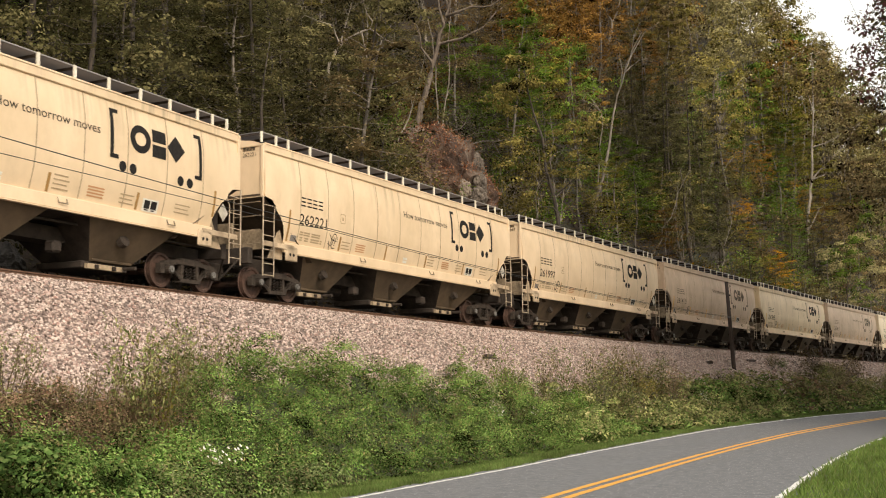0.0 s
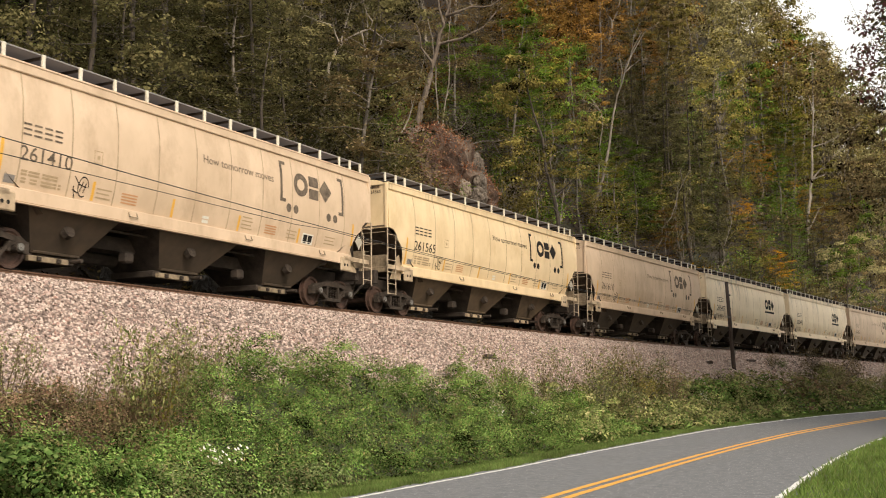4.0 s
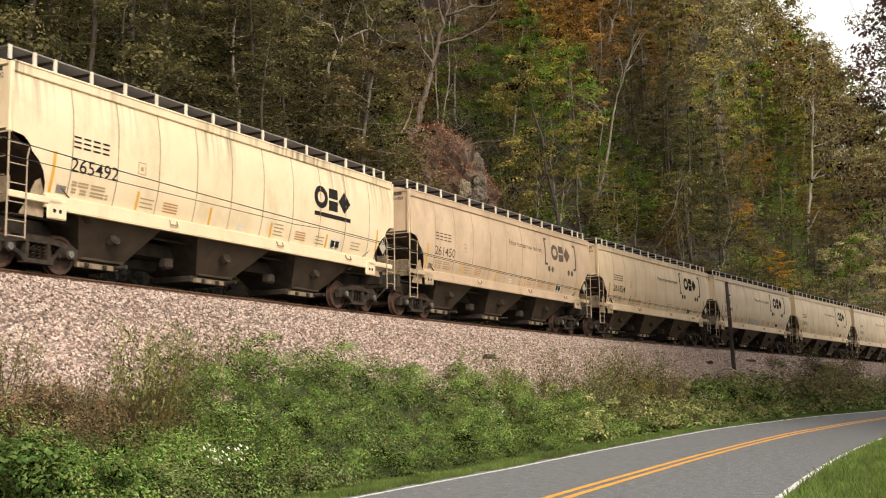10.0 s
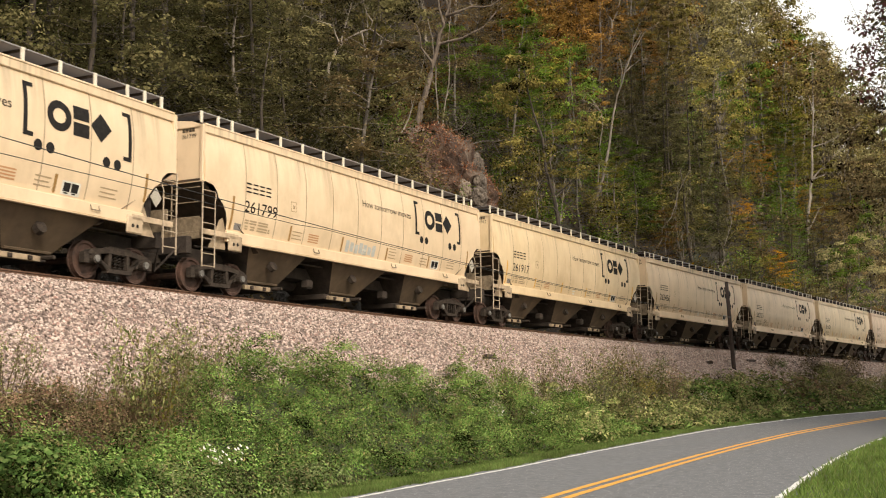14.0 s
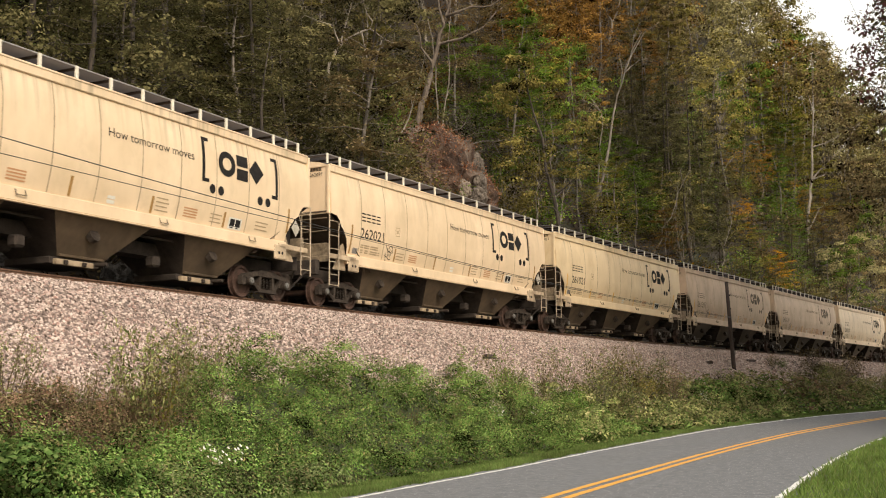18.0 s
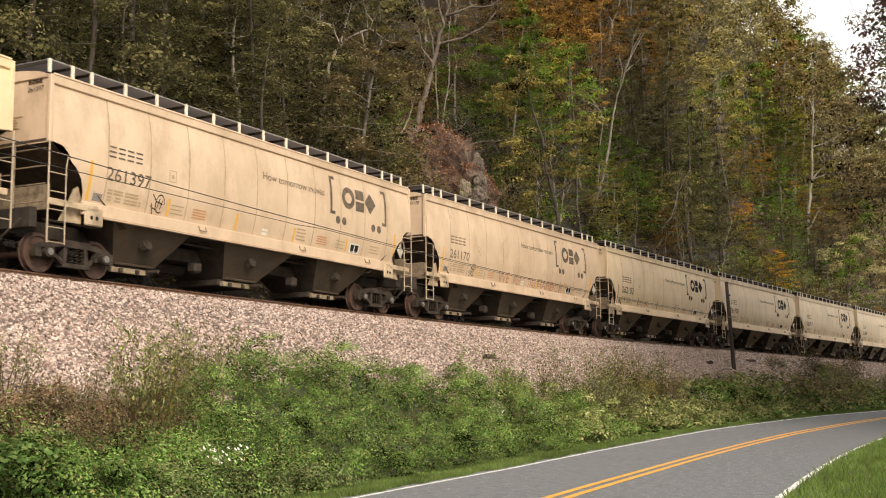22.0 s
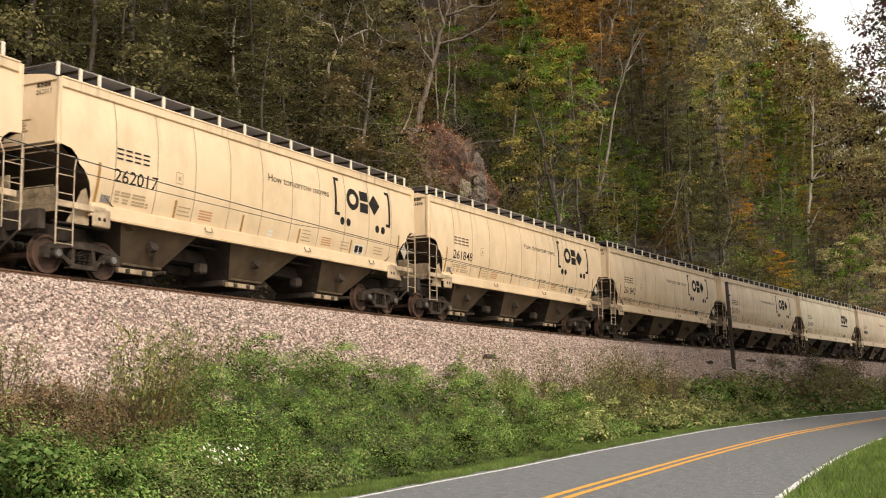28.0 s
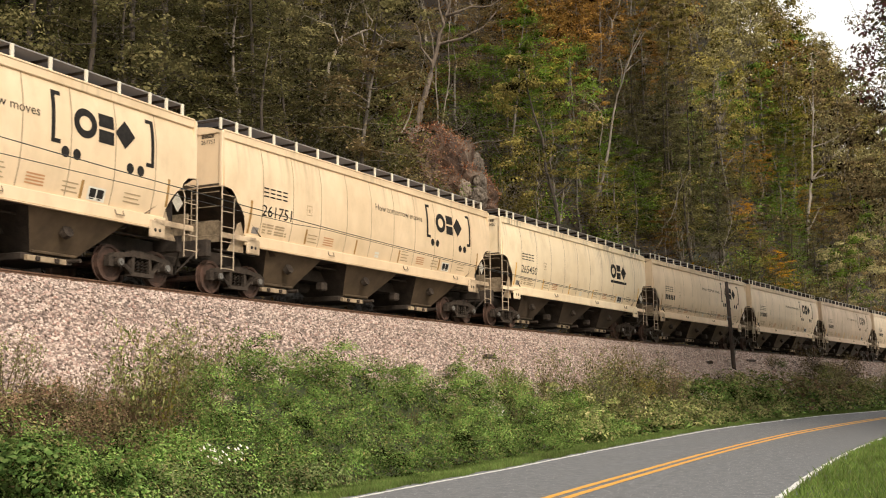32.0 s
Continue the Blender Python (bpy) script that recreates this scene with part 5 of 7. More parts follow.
def zone(u, rise=0.2):
    """Leaf colours that stand together along the hillside; u: how far round, rise: how steeply above the road."""
    if u < 1.55:
        return ["dark"] * 5 + ["moss"] * 5 + ["brown"]
    if u < 2.0:
        return ["dark"] * 6 + ["brown"] + ["moss"] * 4
    if u < 2.3:
        return ["dark"] * 3 + ["moss"] * 5 + ["brown"] * 2
    if u < 2.8:
        return ["brown"] * 4 + ["moss"] * 3 + ["orange"]
    if u < 3.15:
        return ["orange"] * 2 + ["brown"] * 2 + ["green"] * 2 + ["olive"] if rise > 0.27 else ["green"] * 3 + ["olive"] * 3 + ["yellow"] * 2 + ["orange"]
    if u < 4.5:
        return ["orange"] * 6 + ["brown"] * 2 + ["olive"] if rise > 0.265 else ["green"] * 4 + ["yellow"] * 2 + ["olive"] * 3 + ["orange"]
    if u < 5.6:
        return ["olive"] * 4 + ["orange"] * 2 + ["brown"] * 2 if rise > 0.24 else ["dark"] * 5 + ["green"] * 2 + ["olive"]
    # The pale leaves carry the haze of the far upper slope.
    if u < 8.1:
        return ["pale"] * 4 + ["olive"] * 4 + ["brown"] if rise > 0.24 else ["green"] * 3 + ["olive"] * 3 + ["dark"] * 2 + ["gold"]
    if u < 13.5:
        return ["pale"] * 5 + ["olive"] * 2 + ["brown"] if rise > 0.272 else ["yellow"] * 4 + ["olive"] * 2 + ["green"] * 2 + ["orange"]
    return ["pale"] * 4 + ["brown"] * 2 + ["olive"] + ["green"]


def in_knob(s, d):
    x, y = spot(s, d)
    return 56 < s < 75 and 4 < d < 17 or 2.15 < x / y < 2.75 and d < 22 or 3.95 < x / y < 4.2 and d < 23 or 12.8 < x / y < 15 and d < 23


def cleared(s, d, top):
    """Where no tree stands: in front of the rock, in the dark hollow, and above the hill's crest."""
    x, y = spot(s, d)
    crest = float(np.interp(math.atan2(y, x), [-0.02, 0.0025, 0.0257, 0.043, 0.0835, 0.12, 0.17], [0.225, 0.272, 0.305, 0.322, 0.342, 0.42, 0.6]))
    way, rise = math.atan2(y, x), (height(s, d) + 2.9 + top) / math.hypot(x, y)
    if top > 4 and any(abs(way - a) < 0.007 and math.hypot(x, y) < far for a, far in SHOWN):
        return True
    for a, b, behind, low in ((0.054, 0.118, 171, 0.172), (0.056, 0.088, 153, 0.12), (0.102, 0.146, 129, 0.145), (0.166, 0.23, 150, 0.13), (-0.01, 0.056, 180, 0.15)):
        if a < way < b and s < behind and rise > low and d < 28:
            return True
    return 60 < s < 74 and 4.5 < d < 17 or (top > 4 and 108 < s < 128 and 8 < d < 27) or (height(s, d) + 2.9 + top) / math.hypot(x, y) > crest


def rise_of(s, d, up):
    """How steeply above the road a point up metres over the ground at (s, d) stands."""
    x, y = spot(s, d)
    return (float(height(s, d)) + up + 2.9) / math.hypot(x, y)


def sow(count, s_lo, s_hi, d_lo, d_hi, gap, taken, bias=1.0, low=False):
    """Random places at least gap apart."""
    out = []
    for _ in range(count * 30):
        if len(out) >= count:
            break
        s, d = pick.uniform(s_lo, s_hi), d_lo + (d_hi - d_lo) * pick.random() ** bias
        x, y = spot(s, d)
        if x / y < 0.9 or (gap > 2 and in_knob(s, d)) or any((s - a) ** 2 + (d - b) ** 2 < gap * gap for a, b in taken):
            continue
        if low and height(s, d) > 4 + 0.40 * math.hypot(x, y):
            continue
        taken.append((s, d))
        out.append((s, d, float(x / y)))
    return out


def joined(name, pieces, materials):
    """One mesh out of (mesh, pose, material index) pieces."""
    V, LO, TOT, MI, n = [], [], [], [], 0
    for me, m, idx in pieces:
        co = np.empty(len(me.vertices) * 3, np.float32)
        me.vertices.foreach_get("co", co)
        co = co.reshape(-1, 3) @ np.array(m.to_3x3()).T.astype(np.float32) + np.array(m.translation, np.float32)
        lo = np.empty(len(me.loops), np.int32)
        me.loops.foreach_get("vertex_index", lo)
        tot = np.empty(len(me.polygons), np.int32)
        me.polygons.foreach_get("loop_total", tot)
        V.append(co)
        LO.append(lo + n)
        TOT.append(tot)
        MI.append(np.full(len(tot), idx, np.int32))
        n += len(co)
    V, LO, TOT, MI = np.concatenate(V), np.concatenate(LO), np.concatenate(TOT), np.concatenate(MI)
    me = bpy.data.meshes.new(name)
    me.vertices.add(len(V))
    me.loops.add(len(LO))
    me.polygons.add(len(TOT))
    me.vertices.foreach_set("co", V.reshape(-1))
    me.loops.foreach_set("vertex_index", LO)
    me.polygons.foreach_set("loop_start", np.concatenate([[0], np.cumsum(TOT)[:-1]]).astype(np.int32))
    me.polygons.foreach_set("material_index", MI)
    for m in materials:
        me.materials.append(m)
    me.update()
    me.validate()
    return me


# trees that stand out by their bare bent trunks
bent("leaning_tree", 64.1, 14.5, "brown_bark", 0.27, [(-0.2, -0.5), (0, 4.4), (0.4, 5.9), (0.8, 7.2), (1.2, 8.7), (1.5, 10), (1.9, 11.3), (2.2, 12.4), (2.6, 14.5), (2.8, 16.2)], [[(2.1, 11.7), (2.8, 12), (3.7, 12.4), (5, 12.5), (6.3, 13.6)], [(1.7, 9.7), (3, 10.3), (4.4, 11), (5.3, 12)], [(1.9, 11.3), (1.6, 12.4), (1.4, 14.3)], [(2.3, 12.6), (1.7, 14.3)], [(1.2, 8.7), (0.4, 9.8), (0.1, 11.3)]], "big leafless brown tree leaning out above the rock bank")
bent("pale_tree", 68.6, 15.5, "pale_bark", 0.075, [(-0.2, -0.5), (0, 3.7), (-0.1, 5.4), (-0.2, 8.1), (-0.4, 10.1), (-1, 12.7), (-1.3, 14.5)], [[(-0.3, 9.1), (0.3, 10.5)], [(-0.2, 6.9), (-0.7, 7.7)]], "thin pale-barked leafless tree on the hillside")
bent("pale_tree", 69.0, 15.5, "pale_bark", 0.07, [(-0.2, -0.5), (0, 3.6), (0.2, 5.8), (0.5, 8.2), (0.6, 11.4), (0.8, 13.8)], [[(0.2, 5.8), (0.7, 7), (0.9, 8.2)], [(0, 3.9), (1.2, 3.9), (1.7, 4.6), (1.9, 5.2)]], "thin pale-barked leafless tree on the hillside")
bent("pale_tree", 59.0, 12.5, "pale_bark", 0.06, [(-0.2, -0.5), (0, 3.2), (0.4, 4.1), (0.9, 5.6), (1.2, 6.7), (1.5, 7.9), (1.7, 9.1)], [[(0.4, 4.1), (1.1, 4.1), (1.6, 4)], [(0.9, 5.6), (0.7, 6.7)]], "thin pale-barked leafless tree on the hillside")
bent("bent_tree", 54.4, 15, "pale_bark", 0.12, [(0, 0.2), (0.3, 1.7), (0.6, 4), (0.8, 5.3), (1.2, 6.1), (1.7, 6.5), (2.6, 7), (3.1, 7.2), (3.3, 8), (4.1, 9.1), (4.6, 10.1)], [[(1.6, 6.5), (1.7, 7.4), (1.9, 8.2), (2.2, 9.2)], [(1.6, 7.1), (1, 7.4), (0.2, 7.7), (-0.6, 8)], [(2.6, 7), (2.9, 5.7), (2.9, 4.4)], [(3.1, 6.8), (3.7, 6.8), (4.4, 6.3)], [(3.2, 7.5), (2.8, 8.4)]], "crooked forked pale-barked tree on the hillside")
bent("twin_trunk_tree", 91.8, 15, "pale_bark", 0.142, [(0, -0.1), (0.9, 3.5), (1.4, 5.9), (1.8, 8.6), (2.2, 10.3), (2.9, 12.3), (3.5, 13.7), (4.6, 15.6), (5.9, 16.5)], [[(2.1, 10.1), (2.8, 11.8), (3.1, 13.2), (3.8, 15.7), (4.6, 17.9)], [(2.9, 12.3), (4.1, 13.4), (5, 13.6)], [(2.6, 11.5), (2.5, 13.8)], [(3.1, 13), (4.4, 15.6)]], "tall pale-barked leafless tree with broken limbs")
bent("twin_trunk_tree", 94.4, 16, "pale_bark", 0.094, [(0, 0.2), (0.3, 3.7), (0.5, 6.2), (0.7, 8.4), (0.4, 9.1)], [[(0.6, 8.4), (0, 7.6), (-0.5, 7)], [(0.5, 8.8), (0, 9.4), (-1, 9.8), (-2.1, 9.7)], [(0, 9.4), (-0.5, 10.5)], [(0.5, 6.2), (-0.4, 6.7)]], "tall pale-barked leafless tree with broken limbs")
bent("white_tree", 147.3, 13, "pale_bark", 0.255, [(0, 0), (0.5, 4.2), (1, 8.4), (1.3, 10.7), (1.5, 14.8), (1.9, 19.1), (2, 22.8), (2, 26.4)], [[(1.5, 14.8), (2.2, 17.7)], [(1.3, 10.7), (2.9, 11.3)], [(0.6, 4.9), (2, 6.9)], [(1.9, 19.1), (1.4, 21.4)], [(1.3, 10.7), (3, 12.6), (5, 14.4), (6.8, 16.9), (7.5, 17.5)], [(5, 14.4), (4.8, 16)]], "tall white-barked tree with a forked dark limb")
bent("brown_tree", 35.4, 15.5, "brown_bark", 0.1, [(0, 0), (0.3, 1), (0.5, 1.6), (0.6, 2.4), (0.7, 3.6)], [[(0.5, 1.6), (0, 2.3)]], "bent brown-barked tree above the train")
bent("pale_tree", 134.1, 33, "pale_bark", 0.218, [(0, -0.2), (0.6, 3.8), (1, 6), (1.9, 8.2), (2.7, 11.9)], [[(0.3, 1.8), (1.4, 2.7), (2.4, 3.1)], [(1, 6), (0.1, 7.9)]], "thin pale-barked leafless tree on the hillside")
bent("grey_tree", 65.0, 27.5, "bark", 0.111, [(0, 0.2), (-0.1, 2), (-0.1, 3.7), (-0.2, 6.2)], [[(-0.1, 2), (0.3, 2.9)]], "slim grey-barked tree on the hillside")
bent("brown_tree", 57.5, 26.5, "brown_bark", 0.205, [(0, -0.1), (0, 1.4), (0.1, 2.6), (0.3, 4.9)], [], "bent brown-barked tree above the train")
bent("grey_tree", 50.6, 14.5, "bark", 0.055, [(0, 0.1), (0, 2), (0.1, 4.1), (0, 6.3), (0, 8.2)], [[(0.1, 4.1), (0.6, 4.8)], [(0, 2.6), (-0.4, 3)]], "slim grey-barked tree on the hillside")
bent("grey_tree", 39.3, 14.5, "bark", 0.07, [(0, 0.1), (-0.1, 1.1), (0, 2.3), (0, 3.4), (0, 4.9)], [[(0, 0.9), (0.3, 1.1), (0.8, 1.5), (1.2, 2)], [(0, 0.6), (-0.5, 0.8), (-1, 0.7)], [(0, 2), (-0.2, 2.8)], [(-0.1, 1.3), (-0.3, 1.5), (-0.7, 1.3)]], "slim grey-barked tree on the hillside")
bent("grey_tree", 97.7, 29.5, "bark", 0.136, [(0, -0.1), (0.1, 2.3), (0, 4.6), (0, 7.4)], [], "slim grey-barked tree on the hillside")
bent("grey_tree", 104.5, 32, "bark", 0.161, [(0, 0), (0, 3.2), (0.3, 5.6), (0.6, 8.7)], [[(0, 3.2), (-0.4, 5)]], "slim grey-barked tree on the hillside")
bent("grey_tree", 123.3, 36.5, "bark", 0.168, [(0, -0.1), (0.4, 1.6), (1.4, 3.7), (2.1, 6.1)], [], "slim grey-barked tree on the hillside")
bent("grey_tree", 96.8, 22, "bark", 0.102, [(0, -0.3), (0.5, 1), (1.2, 3.2), (1.6, 4.2)], [[(0.5, 1), (1.4, 1.8), (2, 3.1)]], "slim grey-barked tree on the hillside")
bent("grey_tree", 132.2, 20.5, "pale_bark", 0.227, [(0, -0.3), (0.9, 1.8), (2.1, 6.2), (2.6, 8.8), (4, 11.6), (5.1, 13.7)], [[(2.6, 8.8), (1.7, 11.3)], [(2.1, 6.2), (3.2, 7.4)]], "slim grey-barked tree on the hillside")
bent("pale_tree", 140.2, 17, "pale_bark", 0.159, [(0, -0.3), (0.9, 2.2), (1.5, 4.6)], [], "thin pale-barked leafless tree on the hillside")
bent("pale_tree", 84.6, 14.5, "pale_bark", 0.1, [(0, 0), (0.2, 1.9), (0.4, 3.7)], [[(0.2, 1.9), (0.8, 2.8)]], "thin pale-barked leafless tree on the hillside")
bent("grey_tree", 103.8, 12, "bark", 0.119, [(0, -0.1), (-0.5, 4.3), (-0.3, 6.1), (0.2, 8.8)], [], "slim grey-barked tree on the hillside")

taken = []
for s, d, u in sow(125, 14, 150, 5.8, 42, 3.7, taken, 1.2):
    c = pick.choice(zone(u, rise_of(s, d, 8)))
    evergreen = c == "dark"
    near = d < 9
    form, turn, size, tip = pick.choice(HEM[:2] if evergreen and near else HEM if evergreen else (TALL[3:5] + SPRAY[:2]) if near else TALL + SPRAY + SPRAY), pick.uniform(0, 6.28), pick.uniform(0.75, 1.15), (pick.gauss(0, 0.05), pick.gauss(0, 0.05))
    if cleared(s, d, 12 * size):
        continue
    planted("evergreen_tree" if evergreen else "broadleaf_tree", form, s, d, turn, size, c,
            f"{WORDS[c]} {'conifer' if evergreen else 'broad-leaved'} tree on the steep hillside", "tree", "hillside trees", 0.1, tip)
for s, d, u in sow(48, 16, 78, 6, 34, 2.6, taken, 1.0):
    form, turn, size = pick.randrange(3), pick.uniform(0, 6.28), pick.uniform(0.8, 1.2)
    if u < 1.72:
        planted("evergreen_tree", HEM[form], s, d, turn, size, "dark", "dark evergreen conifer tree on the steep hillside", "tree", "hillside trees", 0.1)
    elif u < 2.25:
        c = ("moss", "moss", "olive")[form]
        planted("broadleaf_tree", SPRAY[form], s, d, turn, 0.8 * size, c, f"{WORDS[c]} broad-leaved tree on the steep hillside", "tree", "hillside trees", 0.1)
shrubs = []
for s, d, u in sow(190, 14, 140, 4.4, 26, 1.6, shrubs, 1.7):
    c = pick.choice(zone(u, rise_of(s, d, 2)) + ["moss" if u < 1.9 else "green", "dark"])
    form, turn, size = pick.choice(BUSH), pick.uniform(0, 6.28), pick.uniform(0.8, 1.5)
    if cleared(s, d, 3.0):
        continue
    planted("shrub", form, s, d, turn, size, c, f"{WORDS[c]} shrub in the undergrowth of the hillside", "shrub", "undergrowth shrubs", names=("stem", "foliage"))
saplings = []
for s, d, u in sow(22, 14, 140, 4.8, 24, 2.2, saplings, 1.3):
    planted("bare_tree", [pick.choice(BARE)], s, d, pick.uniform(0, 6.28), pick.uniform(0.7, 1.25), "", "thin grey leafless tree on the hillside", "tree", "bare hillside trees", 0.1, (pick.gauss(0, 0.12), pick.gauss(0, 0.12)))
HUES = ["green", "dark", "olive", "yellow", "orange", "brown", "gold", "moss", "pale"]
pieces = []
for s, d, u in sow(430, 60, 260, 24, 110, 4.8, taken, 1.0, True) + sow(120, 100, 260, 5.5, 28, 3.6, taken) + sow(70, 30, 400, 40, 150, 9, taken):
    c = pick.choice(zone(u, rise_of(s, d, 9)))
    c = "olive" if c == "dark" and u > 3 and pick.random() < 0.6 else c
    tr, cr = pick.choice(FAR)
    x, y = spot(s, d)
    k = pick.uniform(0.85, 1.25) if d > 24 or s > 170 else pick.uniform(0.4, 0.8)
    m = Matrix.Translation((float(x), float(y), float(height(s, d)) - 0.1)) @ Matrix.Rotation(pick.uniform(0, 6.28), 4, "Z") @ Matrix.Diagonal((k, k, k, 1))
    pale = pick.random() < 0.12
    if cleared(s, d, 15 * k):
        continue
    pieces.append((tr, m, len(HUES) + int(pale)))
    pieces.append((cr, m, HUES.index(c) if c in HUES else 2))
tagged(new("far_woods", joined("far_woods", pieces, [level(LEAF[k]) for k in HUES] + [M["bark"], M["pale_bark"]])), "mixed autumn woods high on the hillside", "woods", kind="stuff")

# fallen leaves on the slope
n = 26000
s = pick.uniform(0, 0) + np.random.default_rng(8).uniform(18, 110, n)
d = 4.2 + 24 * np.random.default_rng(9).random(n) ** 1.3
x, y = spot(s, d)
litter = leaf_mesh("leaf_litter", np.stack([x, y, height(s, d) + 0.05], 1), 0.2, LEAF["brown"], np.random.default_rng(10), 0.6, 0.8)
tagged(new("leaf_litter", litter), "brown fallen leaves on the slope", "leaves", kind="stuff")

# autumn trees that stand out
for s, d, k, c, q in ((129.6, 14.6, 0.42, "gold", 3), (174, 22.0, 1.2, "yellow", 3), (178, 24.5, 1.1, "yellow", 3), (172.5, 21.0, 0.9, "yellow", 4), (133, 11.0, 0.5, "green", 3), (141, 12.0, 0.5, "green", 4), (146, 12.5, 0.55, "olive", 3), (155, 20.3, 0.6, "orange", 3), (153, 20.0, 0.45, "gold", 3), (168, 22.5, 0.7, "olive", 3), (147, 16, 0.6, "green", 3), (144, 13.7, 0.5, "olive", 4), (136, 20, 0.8, "olive", 3), (104, 23.5, 0.9, "orange", 1), (122, 28.5, 1.0, "orange", 0), (98, 25, 0.8, "olive", 1),
                      (135, 36, 1.1, "orange", 2), (114, 33, 1.0, "orange", 0), (84, 18.5, 0.7, "olive", 3), (89, 18.2, 0.7, "green", 4), (93, 15, 0.6, "green", 3), (86, 13.5, 0.75, "olive", 3), (90, 12, 0.7, "yellow", 4), (95.5, 13, 0.7, "green", 3), (98, 16.5, 0.8, "green", 4), (80, 21, 0.8, "green", 3), (88, 22.5, 0.9, "green", 3), (97, 10.5, 0.6, "orange", 3), (101, 12.5, 0.6, "olive", 4), (170, 18.5, 1.0, "yellow", 4), (173, 17, 0.9, "yellow", 3), (160, 17, 0.7, "gold", 3), (150, 10, 0.6, "green", 4), (163, 12, 0.6, "olive", 3), (92, 20, 0.7, "yellow", 1), (108, 29, 0.9, "orange", 1)):
    planted("broadleaf_tree", SPRAY[int(s) % 3] if q > 2 else TALL[q], s, d, 1.0 + s, k * 1.1, c, f"{WORDS[c]} autumn tree on the hillside", "tree", "hillside trees")
# Dark evergreens massed here in place of the hollow's deep shade.
for s, d in ((117, 21), (119, 23), (122, 20), (124, 24), (115, 19), (113, 17), (118, 17.5), (123, 17), (127, 22), (111, 21.5), (121, 24.5), (109.5, 18), (126, 18.5), (120, 14), (114, 13.5)):
    planted("evergreen_tree", HEM[int(s) % 3], s, d, s, 0.9, "dark", "dark evergreen conifer tree on the steep hillside", "tree", "hillside trees")

for i, (s, d) in enumerate(((192, 21), (197, 23.5), (203, 22), (208, 25), (200, 19))):
    planted("bare_tree", [BARE[(0, 2, 4)[i % 3]]], s, d, 1.3 * i, 1.5, "", "thin grey leafless tree on the far hillside", "tree", "bare hillside trees", 0.1)

for i in range(26):
    s, d = 180 + 2.2 * i, 11 + 2.6 * (i % 6)
    planted("dry_bush", BUSH[i % 4], s, d, 1.7 * i, 2.1, "moss" if d < 17 else ("pale", "brown", "pale")[i % 3], "dry brush on the far hillside", "shrub", "undergrowth shrubs", names=("stem", "foliage"))

# Evergreens here again fill the hollow, standing in for its shade.
for i in range(20):
    s, d = 106 + 6.2 * (i % 5) + pick.uniform(-2, 2), 7 + 5.2 * (i // 5) + pick.uniform(-1.5, 1.5)
    size = pick.uniform(0.6, 0.8) if d < 12 else pick.uniform(0.8, 1.05)
    if s > 116 and d < 17:
        c = ("olive", "green", "gold", "yellow")[i % 4]
        planted("broadleaf_tree", SPRAY[i % 3], s, d, 1.1 * i, 0.8 * size, c, f"{WORDS[c]} autumn tree on the hillside", "tree", "hillside trees")
    else:
        planted("evergreen_tree", HEM[i % 3], s, d, 1.1 * i, size, "dark", "dark evergreen conifer tree on the steep hillside", "tree", "hillside trees")
for i in range(46):
    s, d = pick.uniform(100, 166), pick.uniform(6, 20)
    c = pick.choice(["green", "green", "olive", "dark", "brown", "orange"])
    planted("shrub", BUSH[i % 4], s, d, 1.7 * i, pick.uniform(0.9, 1.6), c, f"{WORDS[c]} shrub in the undergrowth of the hillside", "shrub", "undergrowth shrubs", names=("stem", "foliage"))

for i, (s, d) in enumerate(((104, 15), (106.5, 13.8), (108.5, 16.5), (102.5, 16.2), (112, 17.2), (116, 19), (110, 14.6), (101, 13.6), (105.5, 17.4), (114, 15.4), (118.5, 18), (99.5, 15.5))):
    c = ("green", "dark", "olive", "dark")[i % 4]
    planted("shrub", BUSH[i % 4], s, d, 1.9 * i, 1.15, c, f"{WORDS[c]} shrub in the undergrowth of the hillside", "shrub", "undergrowth shrubs", names=("stem", "foliage"))
    planted("evergreen_tree", HEM[1], s + 1.2, d + 0.8, 2.1 * i, 0.42, "dark", "young dark evergreen on the steep hillside", "tree", "hillside trees")

